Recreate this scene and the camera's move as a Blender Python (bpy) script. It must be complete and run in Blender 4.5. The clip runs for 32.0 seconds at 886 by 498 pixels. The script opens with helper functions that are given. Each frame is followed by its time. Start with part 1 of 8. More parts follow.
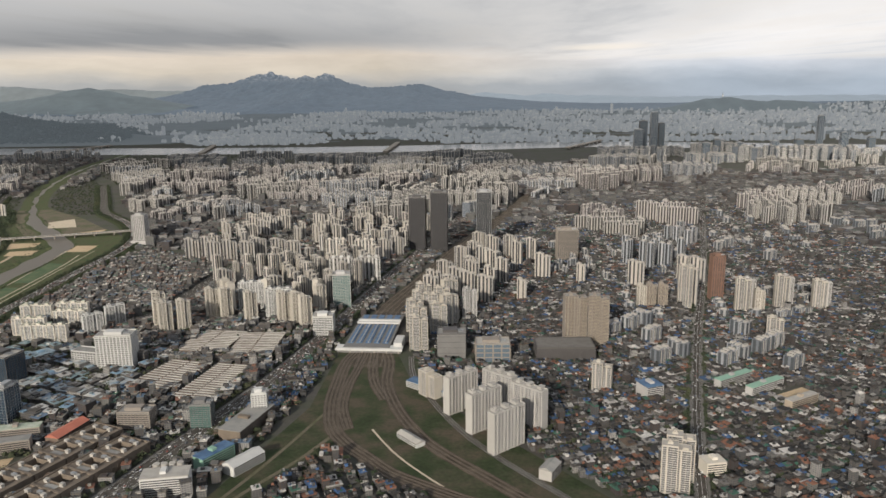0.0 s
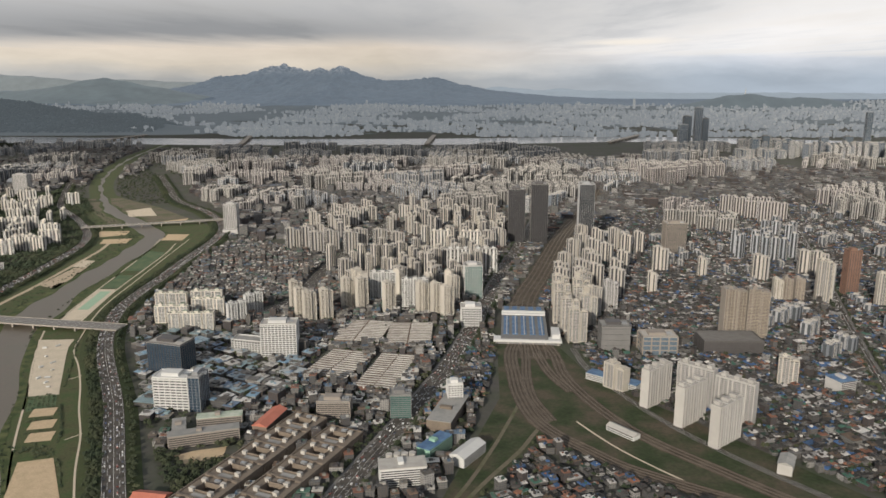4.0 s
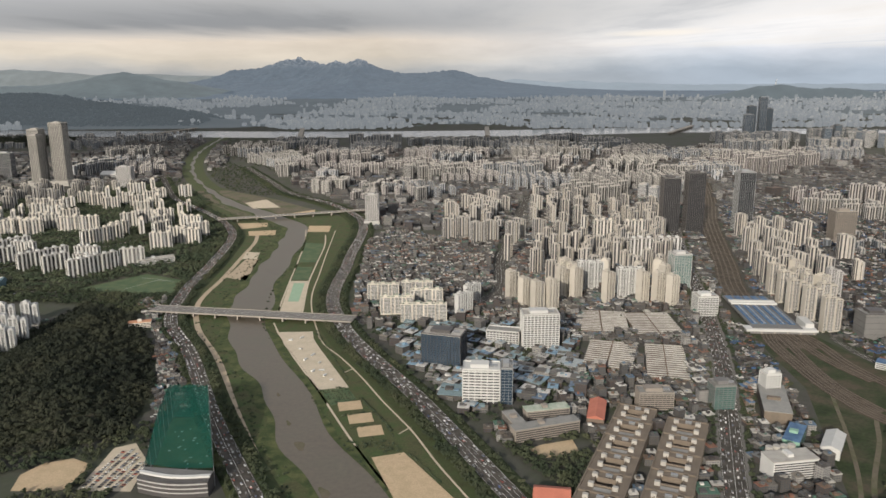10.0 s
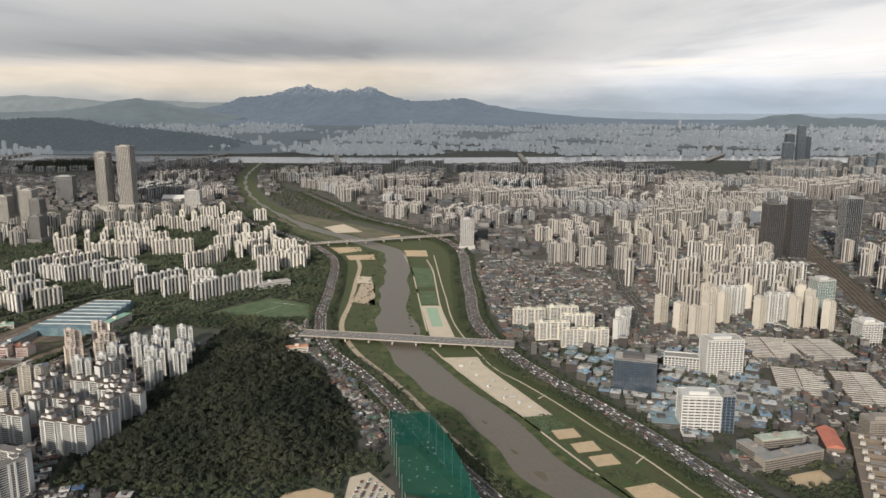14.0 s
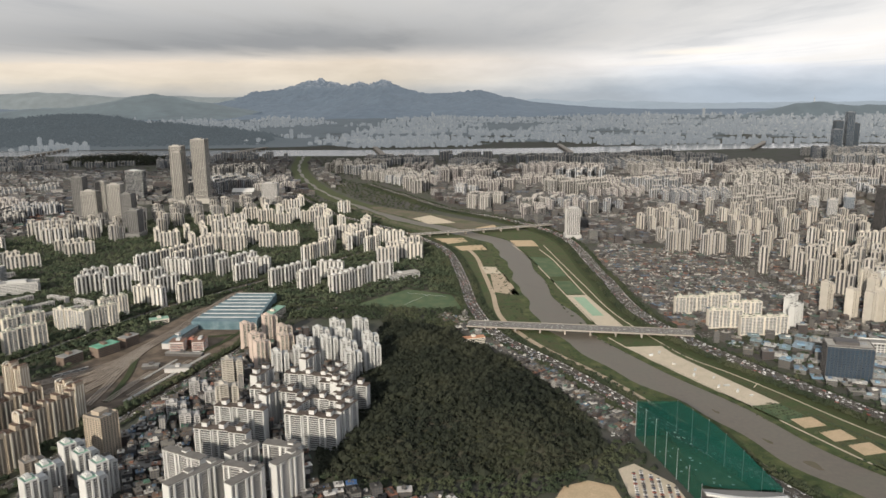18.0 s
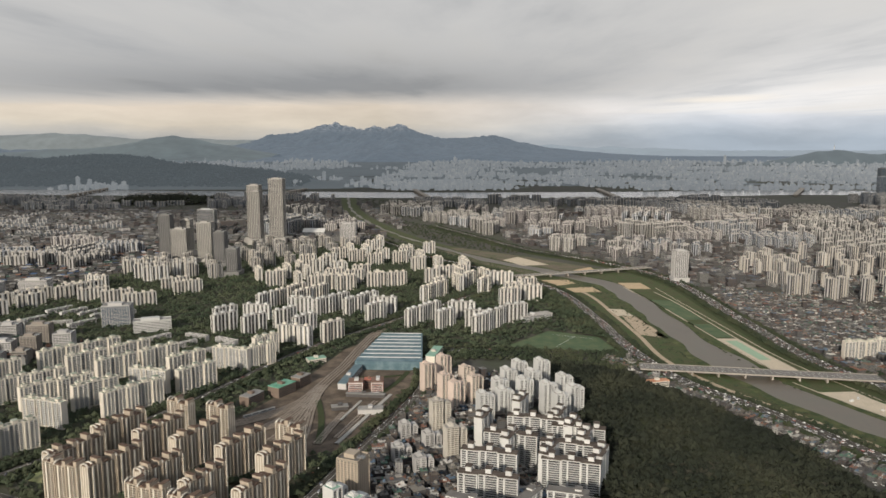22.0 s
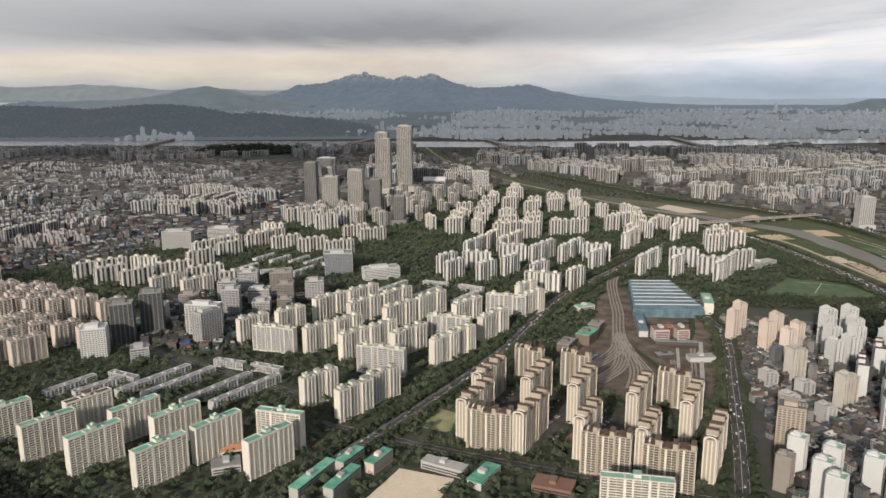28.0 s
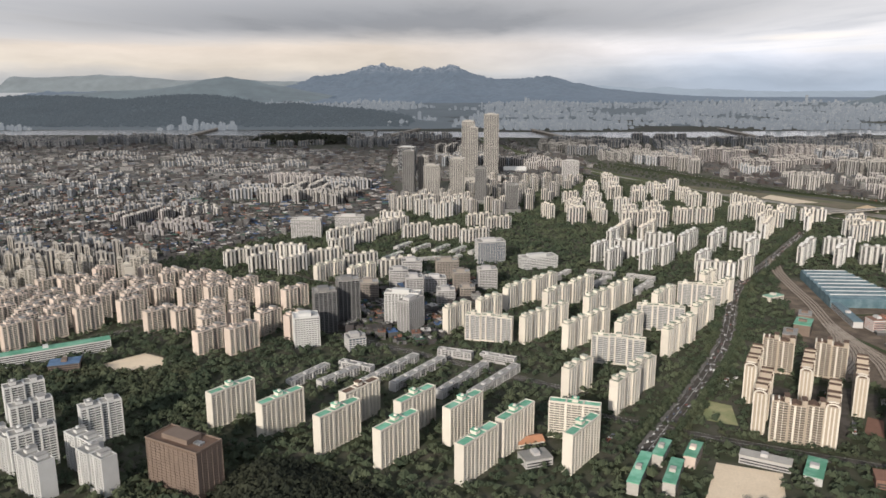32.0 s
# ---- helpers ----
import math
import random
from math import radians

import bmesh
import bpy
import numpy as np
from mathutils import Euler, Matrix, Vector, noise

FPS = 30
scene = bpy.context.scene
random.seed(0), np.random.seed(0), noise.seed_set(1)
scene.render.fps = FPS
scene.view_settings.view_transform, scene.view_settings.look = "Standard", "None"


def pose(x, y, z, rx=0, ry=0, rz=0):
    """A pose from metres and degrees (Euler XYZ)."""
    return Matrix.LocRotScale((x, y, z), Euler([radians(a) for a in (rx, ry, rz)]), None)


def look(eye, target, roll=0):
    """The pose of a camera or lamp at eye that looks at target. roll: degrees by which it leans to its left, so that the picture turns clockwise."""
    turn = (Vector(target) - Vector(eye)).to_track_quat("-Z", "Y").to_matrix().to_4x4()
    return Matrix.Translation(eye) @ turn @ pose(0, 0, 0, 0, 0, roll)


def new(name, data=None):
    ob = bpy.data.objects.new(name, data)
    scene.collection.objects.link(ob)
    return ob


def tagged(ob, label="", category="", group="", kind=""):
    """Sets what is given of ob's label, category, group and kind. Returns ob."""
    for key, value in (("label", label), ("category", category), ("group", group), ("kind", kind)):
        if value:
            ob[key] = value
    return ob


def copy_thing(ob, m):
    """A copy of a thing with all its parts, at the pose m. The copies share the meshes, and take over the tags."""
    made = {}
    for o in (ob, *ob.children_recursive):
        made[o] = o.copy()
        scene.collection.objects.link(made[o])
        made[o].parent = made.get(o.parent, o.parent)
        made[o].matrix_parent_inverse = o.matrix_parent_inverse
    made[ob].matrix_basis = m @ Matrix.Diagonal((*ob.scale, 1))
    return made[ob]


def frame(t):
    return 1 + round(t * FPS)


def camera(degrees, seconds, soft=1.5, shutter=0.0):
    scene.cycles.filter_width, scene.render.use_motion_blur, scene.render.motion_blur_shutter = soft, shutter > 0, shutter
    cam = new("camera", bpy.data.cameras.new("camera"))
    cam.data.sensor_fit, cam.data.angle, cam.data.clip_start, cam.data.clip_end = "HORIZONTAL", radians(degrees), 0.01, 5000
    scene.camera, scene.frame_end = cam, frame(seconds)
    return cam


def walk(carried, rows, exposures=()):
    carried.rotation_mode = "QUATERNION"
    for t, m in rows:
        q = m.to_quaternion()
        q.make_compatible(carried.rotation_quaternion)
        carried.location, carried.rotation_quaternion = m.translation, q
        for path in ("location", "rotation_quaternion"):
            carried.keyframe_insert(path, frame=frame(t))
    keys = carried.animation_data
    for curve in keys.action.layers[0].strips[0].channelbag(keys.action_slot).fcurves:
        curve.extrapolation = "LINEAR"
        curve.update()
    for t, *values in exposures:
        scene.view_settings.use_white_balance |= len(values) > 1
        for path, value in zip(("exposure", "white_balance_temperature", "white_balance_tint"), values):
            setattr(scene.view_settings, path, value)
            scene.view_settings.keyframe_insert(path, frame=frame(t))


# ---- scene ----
cam = camera(61.30, 32.0, soft=1.6)
# Seconds, eye, target, roll. One unit is about four metres of the real city, so that the far ranges stay in sight.
PATH = [
    (0, (278.18, -14.77, 111.33), (276.424, 82.889, 89.875), -0.620),
    (0.5, (269.80, -14.49, 111.05), (267.959, 83.198, 89.767), -0.821),
    (1, (261.39, -14.21, 110.77), (259.411, 83.502, 89.572), -0.774),
    (1.5, (252.97, -13.90, 110.48), (251.113, 83.788, 89.199), -0.809),
    (2, (244.53, -13.59, 110.20), (242.707, 84.082, 88.803), -0.776),
    (2.5, (236.06, -13.25, 109.91), (234.355, 84.410, 88.491), -0.629),
    (3, (227.58, -12.91, 109.62), (225.702, 84.725, 88.073), -0.249),
    (3.5, (219.07, -12.55, 109.33), (217.150, 84.980, 87.321), -0.083),
    (5.5, (184.84, -10.98, 108.15), (183.576, 86.496, 85.857), 0.317),
    (6, (176.24, -10.55, 107.86), (175.104, 87.024, 86.015), 0.337),
    (6.5, (167.61, -10.12, 107.55), (166.546, 87.575, 86.231), 0.318),
    (7, (158.96, -9.67, 107.25), (157.647, 88.114, 86.368), 0.204),
    (7.5, (150.29, -9.21, 106.95), (148.747, 88.607, 86.241), 0.129),
    (8, (141.61, -8.74, 106.64), (139.879, 89.020, 85.685), 0.075),
    (8.5, (132.90, -8.27, 106.33), (131.122, 89.377, 84.819), 0.072),
    (9, (124.17, -7.78, 106.02), (122.510, 89.729, 83.882), -0.045),
    (9.5, (115.43, -7.27, 105.71), (113.826, 90.086, 82.940), -0.125),
    (10, (106.66, -6.76, 105.39), (105.012, 90.543, 82.404), -0.284),
    (10.5, (97.88, -6.25, 105.08), (96.398, 91.077, 82.141), -0.210),
    (11, (89.07, -5.72, 104.76), (87.778, 91.657, 82.031), -0.119),
    (11.5, (80.25, -5.18, 104.44), (79.024, 92.311, 82.210), -0.106),
    (12, (71.41, -4.63, 104.12), (70.283, 92.989, 82.473), -0.079),
    (12.5, (62.55, -4.08, 103.79), (61.519, 93.684, 82.791), -0.012),
    (13, (53.67, -3.52, 103.46), (52.640, 94.381, 83.103), 0.007),
    (13.5, (44.77, -2.95, 103.14), (43.719, 95.063, 83.323), 0.070),
    (14, (35.85, -2.37, 102.80), (34.818, 95.716, 83.376), 0.054),
    (14.5, (26.92, -1.79, 102.47), (25.868, 96.288, 82.987), -0.115),
    (16.5, (-9.01, 0.61, 101.12), (-10.593, 98.408, 80.320), -0.989),
    (17, (-18.04, 1.22, 100.78), (-19.631, 99.006, 79.902), -0.947),
    (17.5, (-27.08, 1.84, 100.43), (-28.700, 99.701, 79.920), -0.840),
    (18, (-36.14, 2.46, 100.08), (-37.486, 100.364, 79.738), -0.634),
    (18.5, (-45.23, 3.09, 99.73), (-46.459, 101.008, 79.458), -0.544),
    (19, (-54.32, 3.73, 99.38), (-55.366, 101.688, 79.326), -0.357),
    (19.5, (-63.44, 4.36, 99.03), (-64.247, 102.430, 79.482), -0.113),
    (20, (-72.58, 5.00, 98.67), (-73.223, 103.194, 79.756), 0.057),
    (20.5, (-81.73, 5.64, 98.31), (-82.176, 103.941, 79.939), 0.135),
    (21, (-90.90, 6.29, 97.95), (-91.353, 104.770, 80.583), 0.101),
    (21.5, (-100.08, 6.94, 97.59), (-100.856, 105.700, 81.907), 0.098),
    (22, (-109.29, 7.59, 97.22), (-110.594, 106.520, 82.687), -0.020),
    (22.5, (-118.51, 8.24, 96.85), (-120.113, 107.133, 82.079), -0.072),
    (23, (-127.75, 8.90, 96.48), (-129.879, 107.707, 81.235), -0.288),
    (23.5, (-137.00, 9.56, 96.11), (-139.540, 108.305, 80.551), -0.350),
    (24, (-146.27, 10.21, 95.74), (-148.889, 108.822, 79.323), -0.504),
    (24.5, (-155.56, 10.87, 95.36), (-158.139, 109.354, 78.197), -0.688),
    (25, (-164.87, 11.53, 94.98), (-167.379, 109.987, 77.658), -0.659),
    (25.5, (-174.19, 12.19, 94.60), (-176.653, 110.712, 77.651), -0.578),
    (27.5, (-211.64, 14.82, 93.05), (-214.389, 112.870, 73.576), -0.357),
    (28, (-221.04, 15.48, 92.65), (-223.862, 113.243, 71.819), -0.293),
    (28.5, (-230.46, 16.13, 92.26), (-233.222, 113.744, 70.710), -0.376),
    (29, (-239.90, 16.78, 91.86), (-242.594, 114.438, 70.493), -0.133),
    (29.5, (-249.35, 17.43, 91.46), (-252.200, 115.233, 70.787), 0.068),
    (30, (-258.82, 18.08, 91.05), (-261.755, 115.940, 70.680), 0.148),
    (30.5, (-268.30, 18.73, 90.65), (-271.316, 116.522, 69.986), 0.064),
    (31, (-277.80, 19.37, 90.24), (-281.052, 117.028, 68.981), -0.108),
    (31.5, (-287.31, 20.01, 89.83), (-290.789, 117.548, 68.069), -0.178),
    (32, (-296.84, 20.64, 89.41), (-300.224, 118.166, 67.567), -0.149),
]
walk(cam, [(t, look(eye, target, roll)) for t, eye, target, roll in PATH],
     exposures=[(0, 0.0, 6460, 9.5), (6, 0.02, 6460, 9.5), (12, 0.12, 6440, 9.5), (17, 0.19, 6510, 9), (20, 0.12, 6520, 9), (23, -0.04, 6520, 9), (28, 0.04, 6330, 10.5), (32, 0.15, 6290, 11.5)])

TAU = math.tau
rnd = random.Random(7)
rng = np.random.default_rng(11)

# ---------------------------------------------------------------- sky and sun
SUN_AZ, SUN_EL = radians(-159), radians(21)      # from behind, to the left
world = bpy.data.worlds.new("overcast_evening")
scene.world = world
world.use_nodes = True


class Nodes:
    """Small helper to wire node trees."""

    def __init__(self, tree, fresh=True):
        self.t = tree
        if fresh:
            tree.nodes.clear()

    def add(self, kind, props=None, **values):
        n = self.t.nodes.new(kind)
        for k, v in (props or {}).items():
            setattr(n, k, v)
        for k, v in values.items():
            self.put(n, k, v)
        return n

    def put(self, n, key, v):
        s = n.inputs[int(key[1:])] if key[0] == "i" and key[1:].isdigit() else n.inputs[key.replace("_", " ")]
        if isinstance(v, bpy.types.NodeSocket):
            self.t.links.new(v, s)
        else:
            s.default_value = v

    def math(self, op, a, b=0.0, c=None, clamp=False):
        n = self.add("ShaderNodeMath", {"operation": op, "use_clamp": clamp}, i0=a, i1=b)
        if c is not None:
            self.put(n, "i2", c)
        return n.outputs[0]

    def mix(self, fac, a, b, blend="MIX"):
        n = self.add("ShaderNodeMix", {"data_type": "RGBA", "blend_type": blend})
        for i, v in ((0, fac), (6, a), (7, b)):
            self.put(n, "i%d" % i, v)
        return n.outputs[2]

    def ramp(self, fac, stops, mode="LINEAR"):
        n = self.add("ShaderNodeValToRGB", None, Fac=fac)
        r = n.color_ramp
        r.interpolation = mode
        while len(r.elements) < len(stops):
            r.elements.new(0.5)
        for e, (p, c) in zip(r.elements, stops):
            e.position, e.color = p, (*c, 1)
        return n.outputs[0]

    def noise(self, vec, scale, detail=4.0, rough=0.55, dim="3D"):
        n = self.add("ShaderNodeTexNoise", {"noise_dimensions": dim}, Scale=scale, Detail=detail, Roughness=rough)
        if vec is not None:
            self.put(n, "Vector", vec)
        return n.outputs[0]

    def xyz(self, x, y, z):
        return self.add("ShaderNodeCombineXYZ", None, X=x, Y=y, Z=z).outputs[0]


g = Nodes(world.node_tree)
sky = g.add("ShaderNodeTexSky", {"sky_type": "NISHITA", "sun_disc": False, "sun_elevation": SUN_EL, "sun_rotation": SUN_AZ,
                                 "air_density": 1.5, "dust_density": 3.0})
sep = g.add("ShaderNodeSeparateXYZ", None, Vector=g.add("ShaderNodeTexCoord").outputs["Generated"])
sx, sy, sz = sep.outputs
az = g.math("ARCTAN2", sx, sy)
el = g.math("ARCSINE", sz)
# a deck of cloud, seen edge-on towards the horizon
deck = g.xyz(g.math("MULTIPLY", az, 3.0), g.math("MULTIPLY", el, 12.0), 3.1)
n1 = g.noise(deck, 1.0, 6.0, 0.55)
n2 = g.noise(deck, 3.2, 5.0, 0.6)
warp = g.math("ADD", g.math("MULTIPLY", g.math("SUBTRACT", n1, 0.5), 0.05), g.math("MULTIPLY", g.math("SUBTRACT", n2, 0.5), 0.016))
elw = g.math("ADD", el, warp)
h = g.math("MULTIPLY", elw, 4.0, clamp=True)
left = g.ramp(h, [(0.0, (0.42, 0.42, 0.39)), (0.03, (0.54, 0.51, 0.44)), (0.07, (0.68, 0.605, 0.48)), (0.17, (0.72, 0.625, 0.50)), (0.26, (0.60, 0.56, 0.50)), (0.36, (0.55, 0.54, 0.53)), (0.6, (0.50, 0.50, 0.50)), (1.0, (0.42, 0.43, 0.45))])
right = g.ramp(h, [(0.0, (0.40, 0.46, 0.505)), (0.05, (0.52, 0.575, 0.615)), (0.11, (0.70, 0.73, 0.75)), (0.2, (0.88, 0.86, 0.83)), (0.4, (0.72, 0.71, 0.70)), (0.8, (0.60, 0.60, 0.61)), (1.0, (0.50, 0.51, 0.53))])
side = g.math("SMOOTH_MIN", 1.0, g.math("MULTIPLY_ADD", az, 2.2, 0.22, clamp=True), 0.2)
cloud = g.mix(side, left, right)
air = g.mix(1.0, sky.outputs[0], (0.09, 0.09, 0.09, 1), "MULTIPLY")
patchy = g.math("MULTIPLY_ADD", g.noise(g.xyz(g.math("MULTIPLY", az, 3.4), g.math("MULTIPLY", elw, 15.0), 8.0), 1.3, 8.0, 0.58), 0.9, 0.66)
cloud = g.mix(1.0, cloud, g.xyz(patchy, patchy, g.math("MULTIPLY", patchy, 1.06)), "MULTIPLY")
# overhead, out of view, the sky is darkened to hold down the fill light
cloud = g.mix(g.math("MULTIPLY", g.math("SUBTRACT", el, 0.2), 2.2, clamp=True), cloud, (0.37, 0.395, 0.435, 1))
both = g.mix(0.9, air, cloud)
out = g.add("ShaderNodeOutputWorld")
g.t.links.new(g.add("ShaderNodeBackground", None, Color=both, Strength=1.0).outputs[0], out.inputs[0])

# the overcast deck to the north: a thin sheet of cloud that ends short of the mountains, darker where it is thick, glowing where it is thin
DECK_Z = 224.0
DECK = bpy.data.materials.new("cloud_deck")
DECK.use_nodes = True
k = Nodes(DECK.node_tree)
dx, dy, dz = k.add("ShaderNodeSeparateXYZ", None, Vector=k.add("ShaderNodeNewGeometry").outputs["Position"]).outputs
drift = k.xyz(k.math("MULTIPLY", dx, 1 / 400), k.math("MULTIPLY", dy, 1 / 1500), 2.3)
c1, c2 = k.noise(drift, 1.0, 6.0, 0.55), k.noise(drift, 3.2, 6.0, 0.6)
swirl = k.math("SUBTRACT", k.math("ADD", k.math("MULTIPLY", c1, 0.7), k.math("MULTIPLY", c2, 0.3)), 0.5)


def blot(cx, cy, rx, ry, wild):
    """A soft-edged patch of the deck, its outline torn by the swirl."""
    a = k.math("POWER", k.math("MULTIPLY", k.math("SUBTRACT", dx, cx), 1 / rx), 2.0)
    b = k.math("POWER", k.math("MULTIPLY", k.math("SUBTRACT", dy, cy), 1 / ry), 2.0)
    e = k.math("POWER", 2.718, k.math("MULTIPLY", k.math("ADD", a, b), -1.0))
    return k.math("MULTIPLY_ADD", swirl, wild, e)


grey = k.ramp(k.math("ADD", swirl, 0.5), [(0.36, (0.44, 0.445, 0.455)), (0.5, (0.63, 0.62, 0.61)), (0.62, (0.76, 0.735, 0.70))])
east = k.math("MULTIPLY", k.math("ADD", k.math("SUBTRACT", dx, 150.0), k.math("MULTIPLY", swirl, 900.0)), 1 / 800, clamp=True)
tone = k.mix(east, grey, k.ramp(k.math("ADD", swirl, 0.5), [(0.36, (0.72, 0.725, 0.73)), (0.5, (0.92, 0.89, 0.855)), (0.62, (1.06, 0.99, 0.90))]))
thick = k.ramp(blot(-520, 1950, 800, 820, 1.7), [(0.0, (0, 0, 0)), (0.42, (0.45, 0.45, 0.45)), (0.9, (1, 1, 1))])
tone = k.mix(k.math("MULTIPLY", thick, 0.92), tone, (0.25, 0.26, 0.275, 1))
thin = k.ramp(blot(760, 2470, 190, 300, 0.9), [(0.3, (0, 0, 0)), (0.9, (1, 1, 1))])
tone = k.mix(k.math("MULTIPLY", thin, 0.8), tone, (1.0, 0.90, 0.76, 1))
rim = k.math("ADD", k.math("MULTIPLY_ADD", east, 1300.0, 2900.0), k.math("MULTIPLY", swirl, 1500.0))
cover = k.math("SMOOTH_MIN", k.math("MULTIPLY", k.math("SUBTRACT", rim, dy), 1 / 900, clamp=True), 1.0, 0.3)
# unseen near stretch, drawn further south in the west to shade the town
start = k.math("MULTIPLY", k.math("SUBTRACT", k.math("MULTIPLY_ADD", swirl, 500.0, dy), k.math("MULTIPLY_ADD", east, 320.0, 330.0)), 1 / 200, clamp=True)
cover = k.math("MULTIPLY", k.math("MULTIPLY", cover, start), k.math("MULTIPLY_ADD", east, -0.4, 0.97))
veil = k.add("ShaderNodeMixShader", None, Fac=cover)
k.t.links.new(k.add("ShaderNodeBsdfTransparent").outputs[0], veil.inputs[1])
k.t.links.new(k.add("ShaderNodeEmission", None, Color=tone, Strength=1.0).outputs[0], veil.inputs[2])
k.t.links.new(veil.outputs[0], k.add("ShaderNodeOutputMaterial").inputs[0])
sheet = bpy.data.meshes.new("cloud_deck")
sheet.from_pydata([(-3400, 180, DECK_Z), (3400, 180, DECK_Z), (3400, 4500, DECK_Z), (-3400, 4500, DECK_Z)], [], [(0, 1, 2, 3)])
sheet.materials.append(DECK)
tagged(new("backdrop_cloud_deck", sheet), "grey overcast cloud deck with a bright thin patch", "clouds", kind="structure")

lamp = bpy.data.lights.new("sun", "SUN")
lamp.energy, lamp.angle, lamp.color = 4.15, radians(3), (1.0, 0.90, 0.765)
sun = new("sun", lamp)
sun.matrix_world = look((math.sin(SUN_AZ) * 900 * math.cos(SUN_EL), math.cos(SUN_AZ) * 900 * math.cos(SUN_EL), 900 * math.sin(SUN_EL)), (0, 0, 0))


# ---------------------------------------------------------------- materials
def material(name, colour, rough=0.8, var=0.25, scale=1.0, bump=0.15, metal=0.0, tint=None, island=None, obj_random=0.0, spec=0.3):
    """A weathered surface: two scales of stain, fine grain, relief; island: stops of colour picked at random piece by piece."""
    m = bpy.data.materials.new(name)
    m.use_nodes = True
    n = Nodes(m.node_tree)
    pos = n.add("ShaderNodeNewGeometry").outputs["Position"]
    big, fine = n.noise(pos, 0.35 * scale, 4.0), n.noise(pos, 3.5 * scale, 5.0)
    col = (*colour, 1)
    if island:
        pick = n.add("ShaderNodeNewGeometry").outputs["Random Per Island"]
        col = n.ramp(pick, [(i / len(island), c) for i, c in enumerate(island)], "CONSTANT")
    if tint:
        col = n.mix(n.ramp(big, [(0.4, (0, 0, 0)), (0.62, (1, 1, 1))]), col, (*tint, 1))
    if obj_random:
        pick = n.add("ShaderNodeObjectInfo").outputs["Random"]
        col = n.mix(1.0, col, n.ramp(pick, [(0, (1 - obj_random,) * 3), (1, (1 + obj_random * 0.4,) * 3)]), "MULTIPLY")
    amount = n.math("ADD", n.math("MULTIPLY", n.math("SUBTRACT", big, 0.5), var * 1.6), n.math("MULTIPLY", n.math("SUBTRACT", fine, 0.5), var * 1.2))
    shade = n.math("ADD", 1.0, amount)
    col = n.mix(1.0, col, n.xyz(shade, shade, shade), "MULTIPLY")
    b = n.add("ShaderNodeBsdfPrincipled", None, Base_Color=col, Metallic=metal, Specular_IOR_Level=spec)
    n.put(b, "Roughness", n.math("MULTIPLY_ADD", fine, 0.2, rough - 0.1, clamp=True))
    if bump:
        n.put(b, "Normal", n.add("ShaderNodeBump", None, Strength=bump, Distance=0.05, Height=fine).outputs[0])
    o = n.add("ShaderNodeOutputMaterial")
    n.t.links.new(b.outputs[0], o.inputs[0])
    return m


def facade(name, walls, pane=(0.06, 0.07, 0.085), bay=1.1, storey=0.65, wide=0.62, tall=0.5, haze_glow=None):
    """A far facade: rows of panes set in a wall whose colour differs from house to house."""
    m = bpy.data.materials.new(name)
    m.use_nodes = True
    n = Nodes(m.node_tree)
    uv = n.add("ShaderNodeSeparateXYZ", None, Vector=n.add("ShaderNodeUVMap").outputs[0])
    geo = n.add("ShaderNodeNewGeometry")
    pick = geo.outputs["Random Per Island"]
    fu = n.math("FRACT", n.math("DIVIDE", uv.outputs[0], bay))
    fv = n.math("FRACT", n.math("DIVIDE", uv.outputs[1], storey))
    mask = n.math("MULTIPLY", n.math("LESS_THAN", n.math("ABSOLUTE", n.math("SUBTRACT", fu, 0.5)), wide / 2),
                  n.math("LESS_THAN", n.math("ABSOLUTE", n.math("SUBTRACT", fv, 0.5)), tall / 2))
    upright = n.math("LESS_THAN", n.math("ABSOLUTE", n.add("ShaderNodeSeparateXYZ", None, Vector=geo.outputs["True Normal"]).outputs[2]), 0.5)
    mask = n.math("MULTIPLY", mask, upright)
    wall = n.ramp(pick, [(i / len(walls), c) for i, c in enumerate(walls)], "CONSTANT")
    pos = geo.outputs["Position"]
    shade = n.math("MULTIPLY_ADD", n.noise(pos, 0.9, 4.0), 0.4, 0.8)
    wall = n.mix(1.0, wall, n.xyz(shade, shade, shade), "MULTIPLY")
    col = n.mix(mask, wall, (*pane, 1))
    b = n.add("ShaderNodeBsdfPrincipled", None, Base_Color=col, Specular_IOR_Level=0.35)
    # only the far city uses this: haze put into the emission
    if haze_glow:
        n.put(b, "Emission Color", (*haze_glow, 1))
        n.put(b, "Emission Strength", 1.0)
    n.put(b, "Roughness", n.math("MULTIPLY_ADD", mask, -0.55, 0.8))
    n.put(b, "Normal", n.add("ShaderNodeBump", {"invert": True}, Strength=0.4, Distance=0.1, Height=mask).outputs[0])
    o = n.add("ShaderNodeOutputMaterial")
    n.t.links.new(b.outputs[0], o.inputs[0])
    return m


